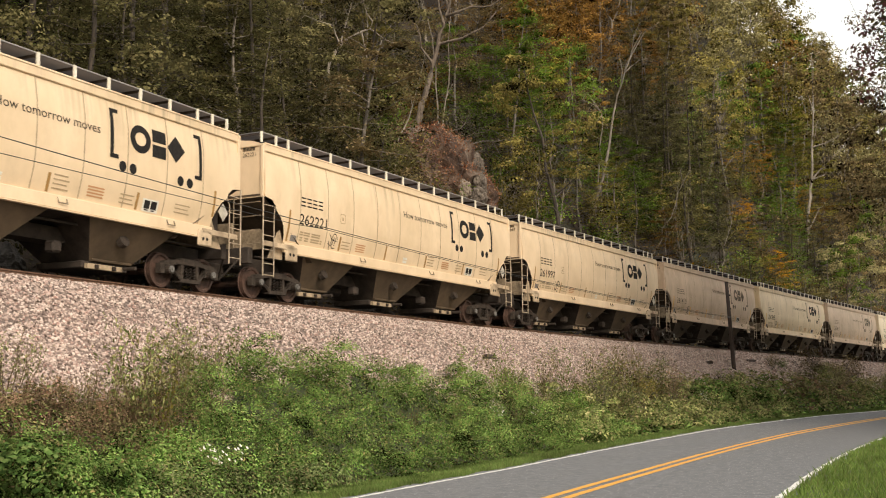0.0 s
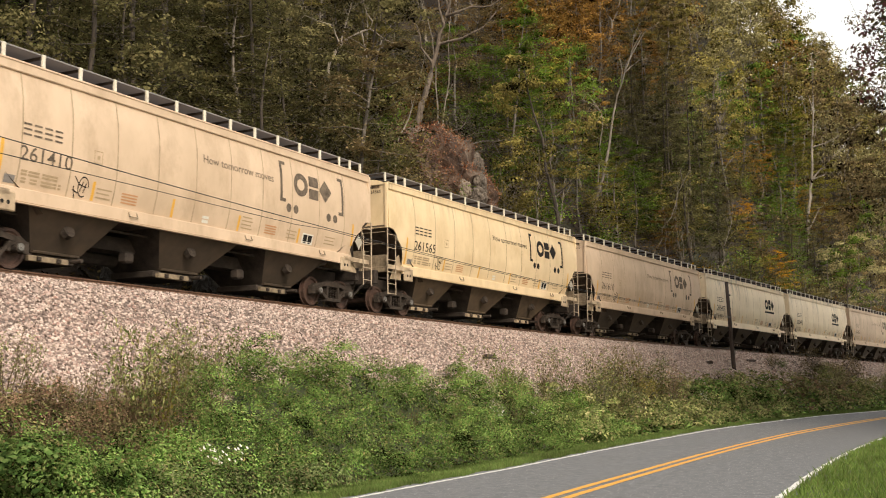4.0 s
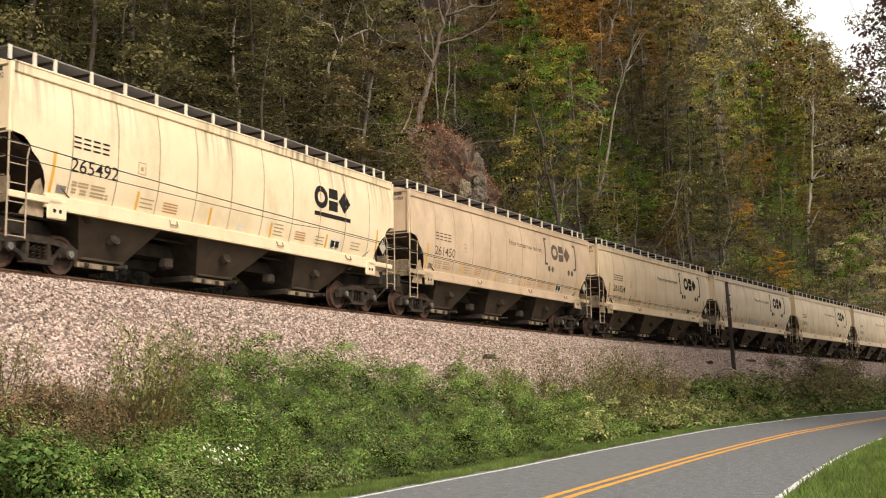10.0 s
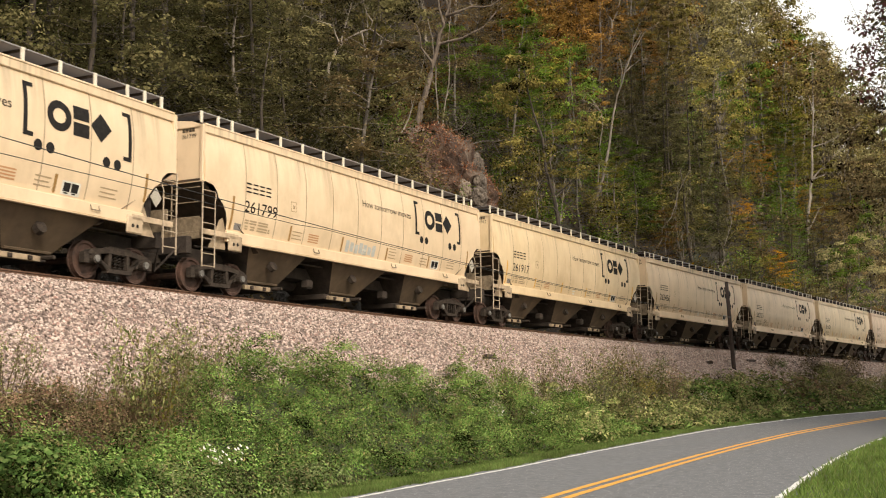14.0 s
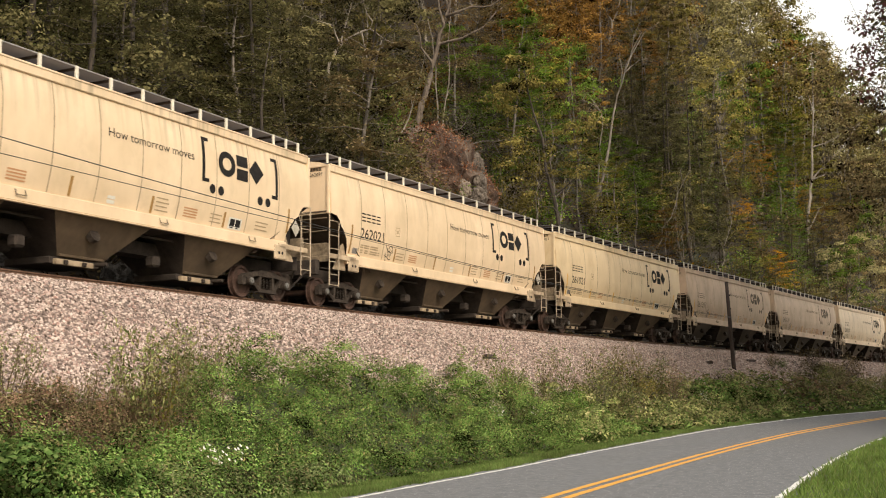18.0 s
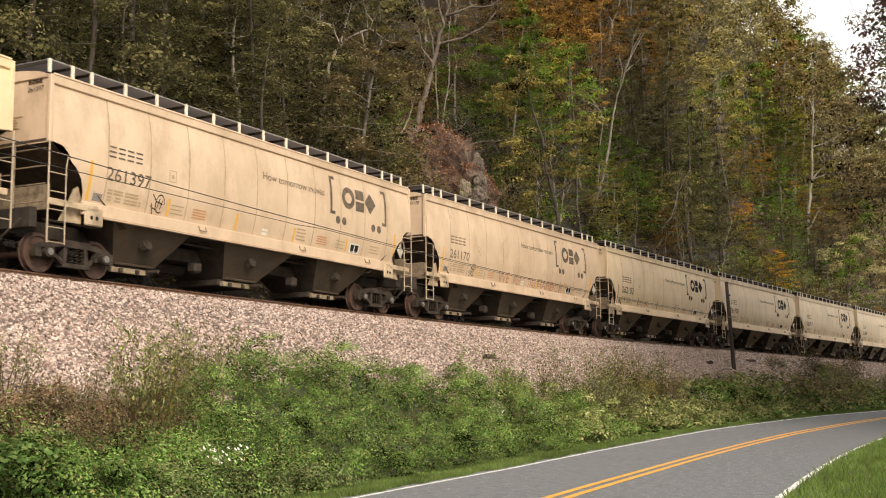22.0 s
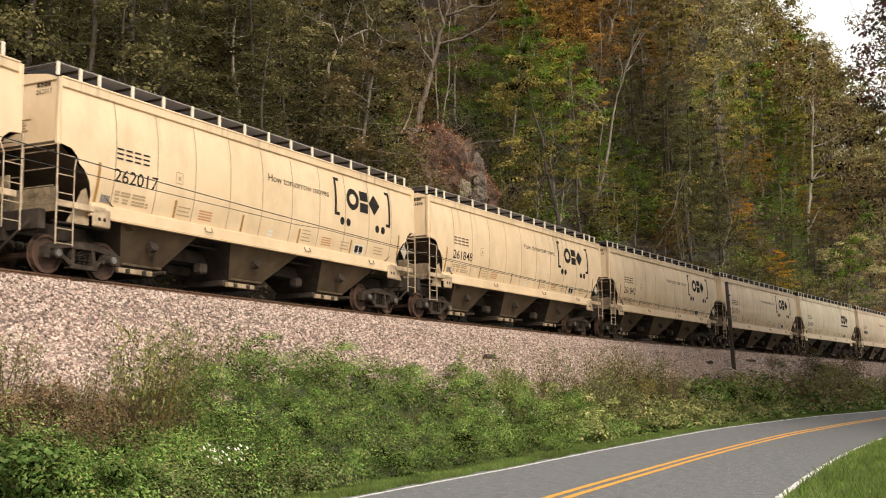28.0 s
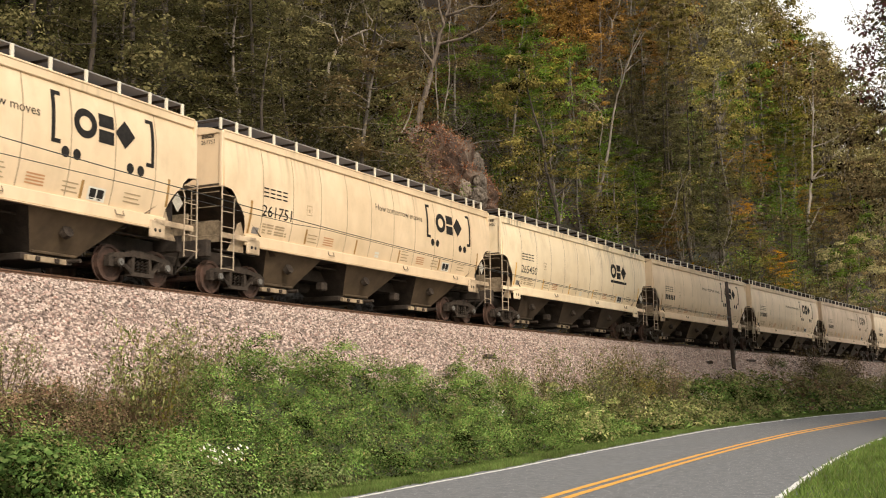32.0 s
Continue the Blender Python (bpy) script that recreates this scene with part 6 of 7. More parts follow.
# single trees whose crowns show as patches of one colour
for i, (s, d, k, c, q) in enumerate((
        (64.1, 20.5, 0.6, "moss", 1), (65.8, 19.9, 0.6, "green", 1), (64.7, 18.1, 0.6, "green", 1), (68.2, 19.3, 0.6, "olive", 1), (55.1, 13.0, 0.6, "moss", 1), (65.2, 16.8, 0.6, "moss", 1),
        (55.2, 14.9, 0.6, "moss", 1), (60.7, 20.4, 0.6, "moss", 1), (72.0, 23.6, 0.6, "moss", 1), (61.8, 22.5, 0.95, "moss", 0), (67.2, 22.4, 0.95, "brown", 0), (79.1, 26.3, 0.95, "moss", 0),
        (44.0, 11.4, 0.95, "moss", 0), (46.0, 14.3, 0.95, "moss", 0), (94.0, 28.3, 1.05, "brown", 0), (97.4, 28.1, 1.05, "orange", 0), (97.3, 26.0, 1.05, "brown", 0), (90.4, 25.1, 1.05, "brown", 0),
        (118.7, 35.1, 1.05, "orange", 0), (115.8, 31.8, 1.05, "orange", 0), (113.2, 28.1, 1.05, "orange", 0), (126.6, 32.5, 1.05, "orange", 0), (128.6, 30.8, 1.05, "orange", 0), (107.7, 24.8, 1.05, "orange", 0),
        (154.9, 37.1, 1.15, "olive", 2), (163.4, 37.5, 1.15, "pale", 2), (146.9, 32.2, 1.15, "olive", 2), (144.8, 29.5, 1.15, "olive", 2), (131.9, 27.9, 1.15, "orange", 2), (130.9, 25.8, 1.15, "orange", 2),
        (162.1, 34.9, 1.15, "olive", 2), (183.1, 28.2, 1.1, "yellow", 0), (190.1, 26.5, 1.1, "yellow", 0), (179.0, 25.2, 1.1, "yellow", 0), (184.4, 24.0, 1.1, "green", 0), (157.8, 21.2, 1.1, "green", 0),
        (190.7, 24.7, 1.1, "yellow", 0), (168.5, 21.3, 1.1, "green", 0), (157.5, 17.1, 1.1, "olive", 0), (144.7, 14.9, 1.1, "green", 0), (149.4, 22.3, 0.6, "gold", 1), (157.4, 21.9, 0.6, "gold", 1),
        (159.2, 20.6, 0.6, "gold", 1), (143.3, 19.3, 0.6, "yellow", 1), (137.2, 18.8, 0.42, "yellow", 1), (138.0, 17.2, 0.42, "gold", 1), (133.1, 16.7, 0.42, "gold", 1), (232.4, 32.9, 0.85, "pale", 1),
        (238.7, 31.3, 0.85, "pale", 1), (193.4, 22.1, 0.85, "pale", 1), (209.3, 22.9, 0.85, "pale", 1), (181.2, 19.7, 0.85, "brown", 1), (182.1, 17.9, 0.85, "pale", 1), (185.7, 16.8, 0.85, "orange", 1),
        (163.3, 14.8, 0.85, "orange", 1), (158.5, 15.4, 0.85, "olive", 1))):
    planted("broadleaf_tree", SPRAY[q], s, d, 1.3 * i, k, c, f"{WORDS[c]} autumn tree on the hillside", "tree", "hillside trees")
planted("shrub", BUSH[1], 33.4, 14.4, 0.4, 1.1, "green", "bright green shrub in the undergrowth of the hillside", "shrub", "undergrowth shrubs", names=("stem", "foliage"))

for i, (s, d) in enumerate(((132.6, 10.4), (145.4, 12.3), (150.2, 11.9), (161.6, 13.0), (163.5, 12.1), (141.6, 10.4))):
    planted("evergreen_tree", HEM[1], s, d, 1.7 * i, 0.72, "dark", "young dark evergreen low on the far hillside", "tree", "hillside trees")

# the rock bank below the leaning tree
bm = bmesh.new()
bmesh.ops.create_icosphere(bm, subdivisions=5, radius=1.0)
for v in bm.verts:
    n = v.co.normalized()
    k = 1 + 0.22 * noise.noise(n * 1.6) + 0.14 * noise.noise(n * 4.1) + 0.12 * abs(noise.noise(n * 8.0)) + 0.06 * noise.noise(n * 19.0) - 0.06 * round(noise.noise(n * 2.7) * 3) / 3
    v.co = Vector((n.x * 4.5, n.y * 3.6, n.z * 4.5)) * k
me = bpy.data.meshes.new("rock_outcrop")
bm.to_mesh(me)
bm.free()
me.materials.append(M["rock"])
rock = new("rock_outcrop", me)
x, y = spot(66.2, 14.8)
rock.matrix_basis = Matrix.Translation((float(x), float(y), float(height(67, 14.5)) + 0.1)) @ Matrix.Rotation(0.3, 4, "Z") @ Matrix.Rotation(-0.5, 4, "X")
for (bx, by, bz), size, key in (((64.95, 24.35, 9.75), (0.5, 0.45, 0.65), "pale_rock"), ((65.3, 23.55, 9.2), (0.6, 0.5, 0.7), "grey_rock"), ((67.1, 24.35, 11.5), (0.6, 0.5, 1.0), "grey_rock"), ((66.6, 23.95, 10.4), (0.55, 0.45, 0.75), "grey_rock")):
    bm = bmesh.new()
    bmesh.ops.create_icosphere(bm, subdivisions=4, radius=1.0)
    for v in bm.verts:
        n = v.co.normalized()
        k = 1 + 0.25 * noise.noise(n * 1.7 + Vector((bx, by, bz))) + 0.12 * noise.noise(n * 4.0 + Vector((bz, bx, by))) - 0.1 * round(noise.noise(n * 2.2) * 3) / 3 + 0.14 * noise.noise(n * 8.0 + Vector((bx, by, bz))) + 0.06 * noise.noise(n * 17.0)
        v.co = Vector((n.x * size[0], n.y * size[1], n.z * size[2])) * k
    b = part("boulder", bm, M[key], rock, {"pale_rock": "pale weathered boulder", "grey_rock": "grey boulder", "rock": "brown boulder"}[key])
    b.matrix_parent_inverse = rock.matrix_basis.inverted()
    b.matrix_basis = Matrix.Translation((bx + 0.6, by + 0.35, bz))
co = np.array([tuple(rock.matrix_basis @ v.co) for v in me.vertices if (rock.matrix_basis.to_3x3() @ v.normal).z > 0.05])
rr = np.random.default_rng(14)
co = co[rr.integers(0, len(co), 15000)] + rr.normal(0, 0.13, (15000, 3))
tagged(new("rock_leaf_litter", leaf_mesh("rock_leaf_litter", co, 0.15, M["litter"], rr, 0.3, 0.6)), "reddish brown dead leaves and twigs on the rock", "leaves", kind="stuff")
tagged(rock, "brown rock outcrop strewn with dead leaves on the hillside", "rock")

# dark rocks at the foot of the hill beside the track
for i, (s, d, wide) in enumerate(((23.6, 3.3, 0.8), (28.3, 3.3, 0.95), (36.9, 3.3, 0.75), (32.4, 3.6, 0.55), (42.5, 3.5, 0.8), (48.0, 3.5, 0.7))):
    bm = bmesh.new()
    bmesh.ops.create_icosphere(bm, subdivisions=4, radius=1.0)
    for v in bm.verts:
        n = v.co.normalized()
        q = n + Vector((s, 3.0 * i, d))
        k = 1 + 0.25 * noise.noise(q * 1.6) + 0.16 * noise.noise(q * 4.0) + 0.09 * noise.noise(q * 9.0) + 0.05 * noise.noise(q * 18.0)
        v.co = Vector((n.x * wide, n.y * 0.6, n.z * 0.85)) * k
    me = bpy.data.meshes.new("trackside_rock")
    bm.to_mesh(me)
    bm.free()
    me.materials.append(M["dark_rock"])
    x, y, th = line(s)
    stone = new("trackside_rock", me)
    x, y = spot(s, d)
    stone.matrix_basis = Matrix.Translation((float(x), float(y), 0.35)) @ Matrix.Rotation(float(th), 4, "Z")
    tagged(stone, "dark lichened rock at the foot of the hill beside the track", "rock", "trackside rocks")

for i in range(6):
    x, y = 66.0 + 0.9 * i + pick.uniform(-0.5, 0.5), 25.6 + pick.uniform(-0.8, 1.6)
    stick = new("fallen_branch")
    stick.matrix_basis = Matrix.Translation((x - 1.2, y, 10.2 + 0.75 * i)) @ Matrix.Rotation(pick.uniform(-0.6, 0.6), 4, "Z") @ Matrix.Rotation(1.25 + pick.uniform(-0.25, 0.3), 4, "X") @ Matrix.Diagonal((0.35, 0.35, 0.35, 1))
    held("branch", BARE[i % 5], stick)
    tagged(stick, "thin pale fallen branch lying on the rock bank", "branch", "fallen branches")

# leaning trees at the roadside, their crowns over the road
ROADSIDE = [broadleaf(71, 22, 10.5, 8.4, 26000, 0.135, M["dark_bark"], 54, 0.04, 0.18, 0.75), broadleaf(72, 22, 11.0, 9.2, 20000, 0.165, M["dark_bark"], 54, 0.04, 0.18, 0.9)]
planted("roadside_tree", ROADSIDE[0], 47, -23.0, 0.7, 1.0, "maroon", "maroon-leaved tree overhanging the roadside", "tree", "roadside trees")
planted("roadside_tree", ROADSIDE[0], 46, -20.4, 2.9, 1.0, "maroon", "maroon-leaved tree overhanging the roadside", "tree", "roadside trees")
planted("roadside_tree", ROADSIDE[1], 66, -18.7, 2.7, 0.88, "brown", "brown-leaved tree overhanging the roadside", "tree", "roadside trees")
planted("roadside_tree", ROADSIDE[1], 58, -19.0, 4.1, 0.75, "brown", "brown-leaved tree overhanging the roadside", "tree", "roadside trees")
planted("roadside_tree", ROADSIDE[1], 76, -18.3, 1.2, 0.85, "brown", "brown-leaved tree overhanging the roadside", "tree", "roadside trees")
planted("roadside_tree", ROADSIDE[0], 88, -17.4, 4.0, 1.0, "brown", "brown-leaved tree overhanging the roadside", "tree", "roadside trees")
planted("roadside_tree", ROADSIDE[1], 112, -17.5, 5.0, 0.9, "olive", "olive-leaved tree beside the far road", "tree", "roadside trees")

# Trees out of view, set there to shade the far cars and bank.
planted("roadside_tree", ROADSIDE[1], 78, -24.0, 0.3, 1.25, "brown", "tall brown-leaved tree in the wood beside the road", "tree", "roadside trees")
planted("roadside_tree", ROADSIDE[0], 96, -23.0, 1.9, 1.25, "olive", "tall olive-leaved tree in the wood beside the road", "tree", "roadside trees")
planted("roadside_tree", ROADSIDE[1], 60, -26.5, 1.1, 1.25, "olive", "tall olive-leaved tree in the wood beside the road", "tree", "roadside trees")
for i, (s, d) in enumerate(((58, -25), (74, -24), (90, -23), (104, -22), (120, -21), (66, -29), (84, -28))):
    planted("roadside_tree", TALL[(2, 0, 5)[i % 3]], s, d, 1.1 * i, 1.35, ("olive", "brown", "green")[i % 3], "tall autumn tree in the wood beside the road", "tree", "roadside trees")

for i, (s, d) in enumerate(((56, -31), (68, -33), (80, -31), (92, -30), (104, -28), (74, -37), (90, -36))):
    planted("roadside_tree", TALL[(2, 0, 5)[i % 3]], s, d, 1.7 * i, 1.7, ("brown", "olive", "green")[i % 3], "tall autumn tree in the wood beside the road", "tree", "roadside trees")

# Unseen dense evergreens, added to hold sky and sun off the far track.
for i in range(9):
    planted("roadside_evergreen", HEM[(2, 0, 2)[i % 3]], 54 + 7.6 * i, -28.0 - 3.0 * (i % 3), 1.3 * i, 1.95, "dark", "unseen tall dark evergreen beside the road, added for shade", "tree", "roadside trees")

for i in range(5):
    planted("roadside_evergreen", HEM[(0, 2)[i % 2]], 66 + 9.0 * i, -24.0, 2.3 * i, 1.85, "dark", "unseen tall dark evergreen beside the road, added for shade", "tree", "roadside trees")

# More trees added to shade the train along the far bend.
for i, (s, d) in enumerate(((46, -24.5), (51, -25.5), (56, -24.5), (61, -26), (66, -25), (71, -26.5), (53, -29), (63, -30))):
    planted("roadside_tree", TALL[(2, 0, 2)[i % 3]], s, d, 0.9 * i, 1.62, ("olive", "brown", "moss")[i % 3], "tall autumn tree in the wood beside the road", "tree", "roadside trees")

# bushes that hug the foot of the rock
for i, (s, d, c) in enumerate(((59.5, 12.5, "olive"), (60.0, 14.5, "green"), (59.0, 10.5, "green"), (72.5, 12.8, "olive"))):
    planted("shrub", BUSH[i % 4], s, d, 1.9 * i, 1.25, c, f"{WORDS[c]} shrub at the foot of the rock bank", "shrub", "undergrowth shrubs", names=("stem", "foliage"))

# ---- weeds on the bank ----
VEG_S = [8, 14.6, 16, 17.5, 20, 22.5, 25, 30, 35, 40, 50, 59, 64, 75, 90, 120]
VEG_D = [-6.4, -6.4, -6.3, -6.1, -5.2, -4.6, -4.3, -4.7, -5.2, -5.5, -5.0, -4.5, -4.4, -4.1, -3.9, -3.9]
grow = np.random.default_rng(91)


def carpet(name, n, s_lo, s_hi, deep, leaf, key, lo, hi, label, flat=0.5, slim=0.75, bias=1.0):
    """Leaves over the bank between lo(s) and hi(s), heaped up in mounds."""
    s = s_lo + (s_hi - s_lo) * grow.random(n) ** bias
    a, b = lo(s), hi(s)
    d = a + (b - a) * grow.random(n)
    mound = 0.42 + 0.62 * bumps(s, d, 0.55, 3.0) + 0.5 * bumps(s, d, 0.21, 5.0)
    edge = np.clip((b - d) / 0.8, 0.1, 1) * np.clip((d - a) / 0.5, 0.25, 1)
    x, y = spot(s, d)
    c = np.stack([x, y, height(s, d) + np.clip(mound, 0.05, 1.4) * edge * deep * (0.6 + 0.4 * grow.random(n))], 1)
    return tagged(new(name, leaf_mesh(name, c, leaf, LEAF[key], grow, flat, slim)), label, "undergrowth", kind="stuff")


veg_hi = lambda s: np.interp(s, VEG_S, VEG_D) + 0.35 * np.sin(s * 1.9) + 0.2 * np.sin(s * 4.7)
veg_lo = lambda s: road_mid(s) + HALF + 1.5 + 0.25 * np.sin(s * 1.3)
vine_hi = lambda s: np.minimum(veg_hi(s), np.interp(s, [12, 14, 16.2, 17.6, 18.6], [-7.3, -7.3, -7.6, -6.9, 0.0]))


def clumps(name, count, each, s_lo, s_hi, lo, hi, leaf, key, label, bias=1.0, slim=0.6):
    """Rounded heaps of leaves that face outward, on the bank between lo(s) and hi(s)."""
    s = s_lo + (s_hi - s_lo) * grow.random(count) ** bias
    d = lo(s) + 0.15 + (hi(s) - lo(s) - 0.3) * grow.random(count)
    x, y = spot(s, d)
    r = grow.uniform(0.2, 0.62, count) * np.clip((hi(s) - d) / 0.8, 0.4, 1)
    top = np.stack([x, y, height(s, d) + grow.uniform(0.12, 0.8, count) * np.clip((d - lo(s)) / 0.6, 0.2, 1) * np.clip((hi(s) - d) / 0.9, 0.0, 1)], 1)
    way = grow.normal(0, 1, (count, each, 3))
    way[..., 2] = np.abs(way[..., 2])
    way /= np.linalg.norm(way, axis=2)[..., None]
    c = top[:, None] + way * r[:, None, None] * grow.uniform(0.8, 1.1, (count, each))[..., None] * np.array([1.15, 1.15, 0.8])
    facing = (way + np.array([0, 0, 0.4])).reshape(-1, 3)
    return tagged(new(name, leaf_mesh(name, c.reshape(-1, 3), leaf, LEAF[key], grow, 0.5, slim, 0.0, facing)), label, "undergrowth", kind="stuff")


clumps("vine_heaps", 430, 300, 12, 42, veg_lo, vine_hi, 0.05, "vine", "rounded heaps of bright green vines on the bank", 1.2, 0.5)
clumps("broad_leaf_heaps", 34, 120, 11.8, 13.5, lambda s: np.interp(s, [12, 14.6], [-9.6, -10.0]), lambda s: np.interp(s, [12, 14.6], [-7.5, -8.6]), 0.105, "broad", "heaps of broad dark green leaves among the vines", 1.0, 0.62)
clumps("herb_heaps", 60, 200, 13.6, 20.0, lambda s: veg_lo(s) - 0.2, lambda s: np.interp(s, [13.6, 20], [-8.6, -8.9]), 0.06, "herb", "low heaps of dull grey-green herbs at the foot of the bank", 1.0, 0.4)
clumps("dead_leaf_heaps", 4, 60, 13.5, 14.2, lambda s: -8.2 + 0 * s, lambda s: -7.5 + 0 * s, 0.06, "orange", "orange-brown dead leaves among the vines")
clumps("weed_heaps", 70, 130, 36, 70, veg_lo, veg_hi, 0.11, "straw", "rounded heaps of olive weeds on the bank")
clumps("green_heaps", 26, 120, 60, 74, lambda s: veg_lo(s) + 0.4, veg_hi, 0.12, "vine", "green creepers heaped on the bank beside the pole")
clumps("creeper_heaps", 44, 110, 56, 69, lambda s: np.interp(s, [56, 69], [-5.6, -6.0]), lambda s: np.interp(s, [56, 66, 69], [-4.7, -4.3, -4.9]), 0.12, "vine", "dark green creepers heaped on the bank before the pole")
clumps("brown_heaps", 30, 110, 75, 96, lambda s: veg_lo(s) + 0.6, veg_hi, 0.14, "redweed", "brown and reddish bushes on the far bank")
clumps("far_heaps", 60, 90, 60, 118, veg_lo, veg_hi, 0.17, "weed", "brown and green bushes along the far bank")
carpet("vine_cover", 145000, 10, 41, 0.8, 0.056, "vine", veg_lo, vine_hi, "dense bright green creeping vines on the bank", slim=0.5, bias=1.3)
carpet("far_vine_cover", 15000, 41, 120, 0.5, 0.17, "vine", veg_lo, lambda s: veg_hi(s) - 0.6, "green creepers on the far bank")
carpet("weed_cover", 26000, 10, 60, 0.95, 0.06, "weed", lambda s: veg_lo(s) + 0.4, lambda s: veg_hi(s) + 0.4, "dull brown and olive weeds among the vines", bias=1.2)
clumps("red_weed_heaps", 46, 260, 13.2, 17.9, lambda s: np.interp(s, [13, 14, 16, 18], [-7.3, -7.3, -7.7, -7.4]), lambda s: np.interp(s, [13, 15, 18], [-6.2, -6.3, -6.4]), 0.042, "redweed", "soft heaps of reddish brown dying weeds at the gravel's edge")
carpet("red_weed_cover", 34000, 13.0, 18.0, 1.0, 0.04, "redweed", lambda s: np.interp(s, [13, 14, 16, 18], [-7.3, -7.3, -7.7, -7.4]), lambda s: np.interp(s, [13, 15, 18], [-6.1, -6.1, -6.2]), "reddish brown dying weeds at the gravel's edge")
carpet("straw_cover", 16000, 36, 75, 0.8, 0.11, "straw", lambda s: veg_lo(s) + 0.2, lambda s: veg_hi(s) + 0.2, "dry straw-coloured and olive weeds on the bank")
carpet("far_weed_cover", 9000, 55, 125, 0.7, 0.18, "weed", lambda s: veg_lo(s) + 0.6, lambda s: veg_hi(s) + 0.5, "brown and reddish weeds on the far bank")


def blades(name, n, s_lo, s_hi, lo, hi, tall, label, bias=1.0, key="grass"):
    """Grass blades, each a bent sliver."""
    s = s_lo + (s_hi - s_lo) * grow.random(n) ** bias
    d = lo(s) + (hi(s) - lo(s)) * grow.random(n)
    x, y = spot(s, d)
    z = height(s, d) - 0.01
    h = tall * grow.uniform(0.5, 1.4, n)
    a = grow.uniform(0, 6.28, n)
    w = 0.004 + 0.018 * h
    dx, dy = np.cos(a), np.sin(a)
    tip = grow.uniform(0.1, 0.7, n) * h
    v = np.stack([np.stack([x - dy * w, y + dx * w, z], 1), np.stack([x + dy * w, y - dx * w, z], 1), np.stack([x + dx * tip * 0.4 + dy * w * 0.6, y + dy * tip * 0.4 - dx * w * 0.6, z + h * 0.6], 1), np.stack([x + dx * tip, y + dy * tip, z + h], 1)], 1).reshape(-1, 3)
    f = np.arange(4 * n).reshape(-1, 4)
    return tagged(new(name, mesh_of(name, v, f, LEAF[key])), label, "grass", kind="stuff")


blades("verge_grass", 60000, 10, 70, lambda s: road_mid(s) + HALF + 0.06 + 0.08 * np.sin(s * 3.1), lambda s: road_mid(s) + HALF + 1.9, 0.10, "rough green and brown grass between the road and the bank", 1.5, "verge")
blades("near_grass", 90000, -7, 5.2, lambda s: road_mid(s) - HALF - 9.0, lambda s: road_mid(s) - HALF - 0.16, 0.13, "short green grass where the camera stands")
blades("far_verge_grass", 8000, 70, 130, lambda s: road_mid(s) + HALF + 0.06, lambda s: road_mid(s) + HALF + 2.2, 0.2, "green grass along the far road", 1.0, "verge")
blades("roadside_grass", 62000, 4, 60, lambda s: road_mid(s) - HALF - 5.2 - 0.9 * np.sin(s * 1.7) - 0.5 * np.sin(s * 5.3), lambda s: road_mid(s) - HALF - 0.15 + 0.04 * np.sin(s * 2.7), 0.14, "short green grass on the inside of the bend", 1.6)


def tall_weed(seed, tall, leaves, leaf, stems=10):
    """The stems one by one, then the foliage."""
    rng = np.random.default_rng(seed)
    out, tips = [], []
    for k in range(stems):
        wood = Heap()
        a, r = rng.uniform(0, 6.28), rng.uniform(0.05, 0.55)
        q = Vector((math.cos(a) * r, math.sin(a) * r, tall * rng.uniform(0.5, 1.0)))
        st = crooked(rng, (q.x * 0.3, q.y * 0.3, -0.1), q, 6, 0.04)
        wood.tube(st, [0.008, 0.007, 0.006, 0.005, 0.004, 0.002], 3)
        for j in (2, 3, 4):
            e = st[j] + Vector(rng.normal(0, 0.13, 3)) * tall * 0.8 + Vector((0, 0, 0.12 * tall))
            wood.tube([st[j], e], [0.004, 0.002], 3)
            tips += [tuple(e), tuple(st[j].lerp(e, 0.6))]
        out.append(wood.mesh("stem", M["dry"]))
        tips += [tuple(st[j].lerp(st[j - 1], rng.random())) for j in (1, 2, 3, 4, 5, 5) for _ in range(2)]
    tips = np.array(tips)
    c = tips[rng.integers(0, len(tips), leaves)] + rng.normal(0, 0.055, (leaves, 3))
    return out + [leaf_mesh("foliage", c, leaf, LEAF["weed"], rng, 0.4, 0.45, 0.6)]


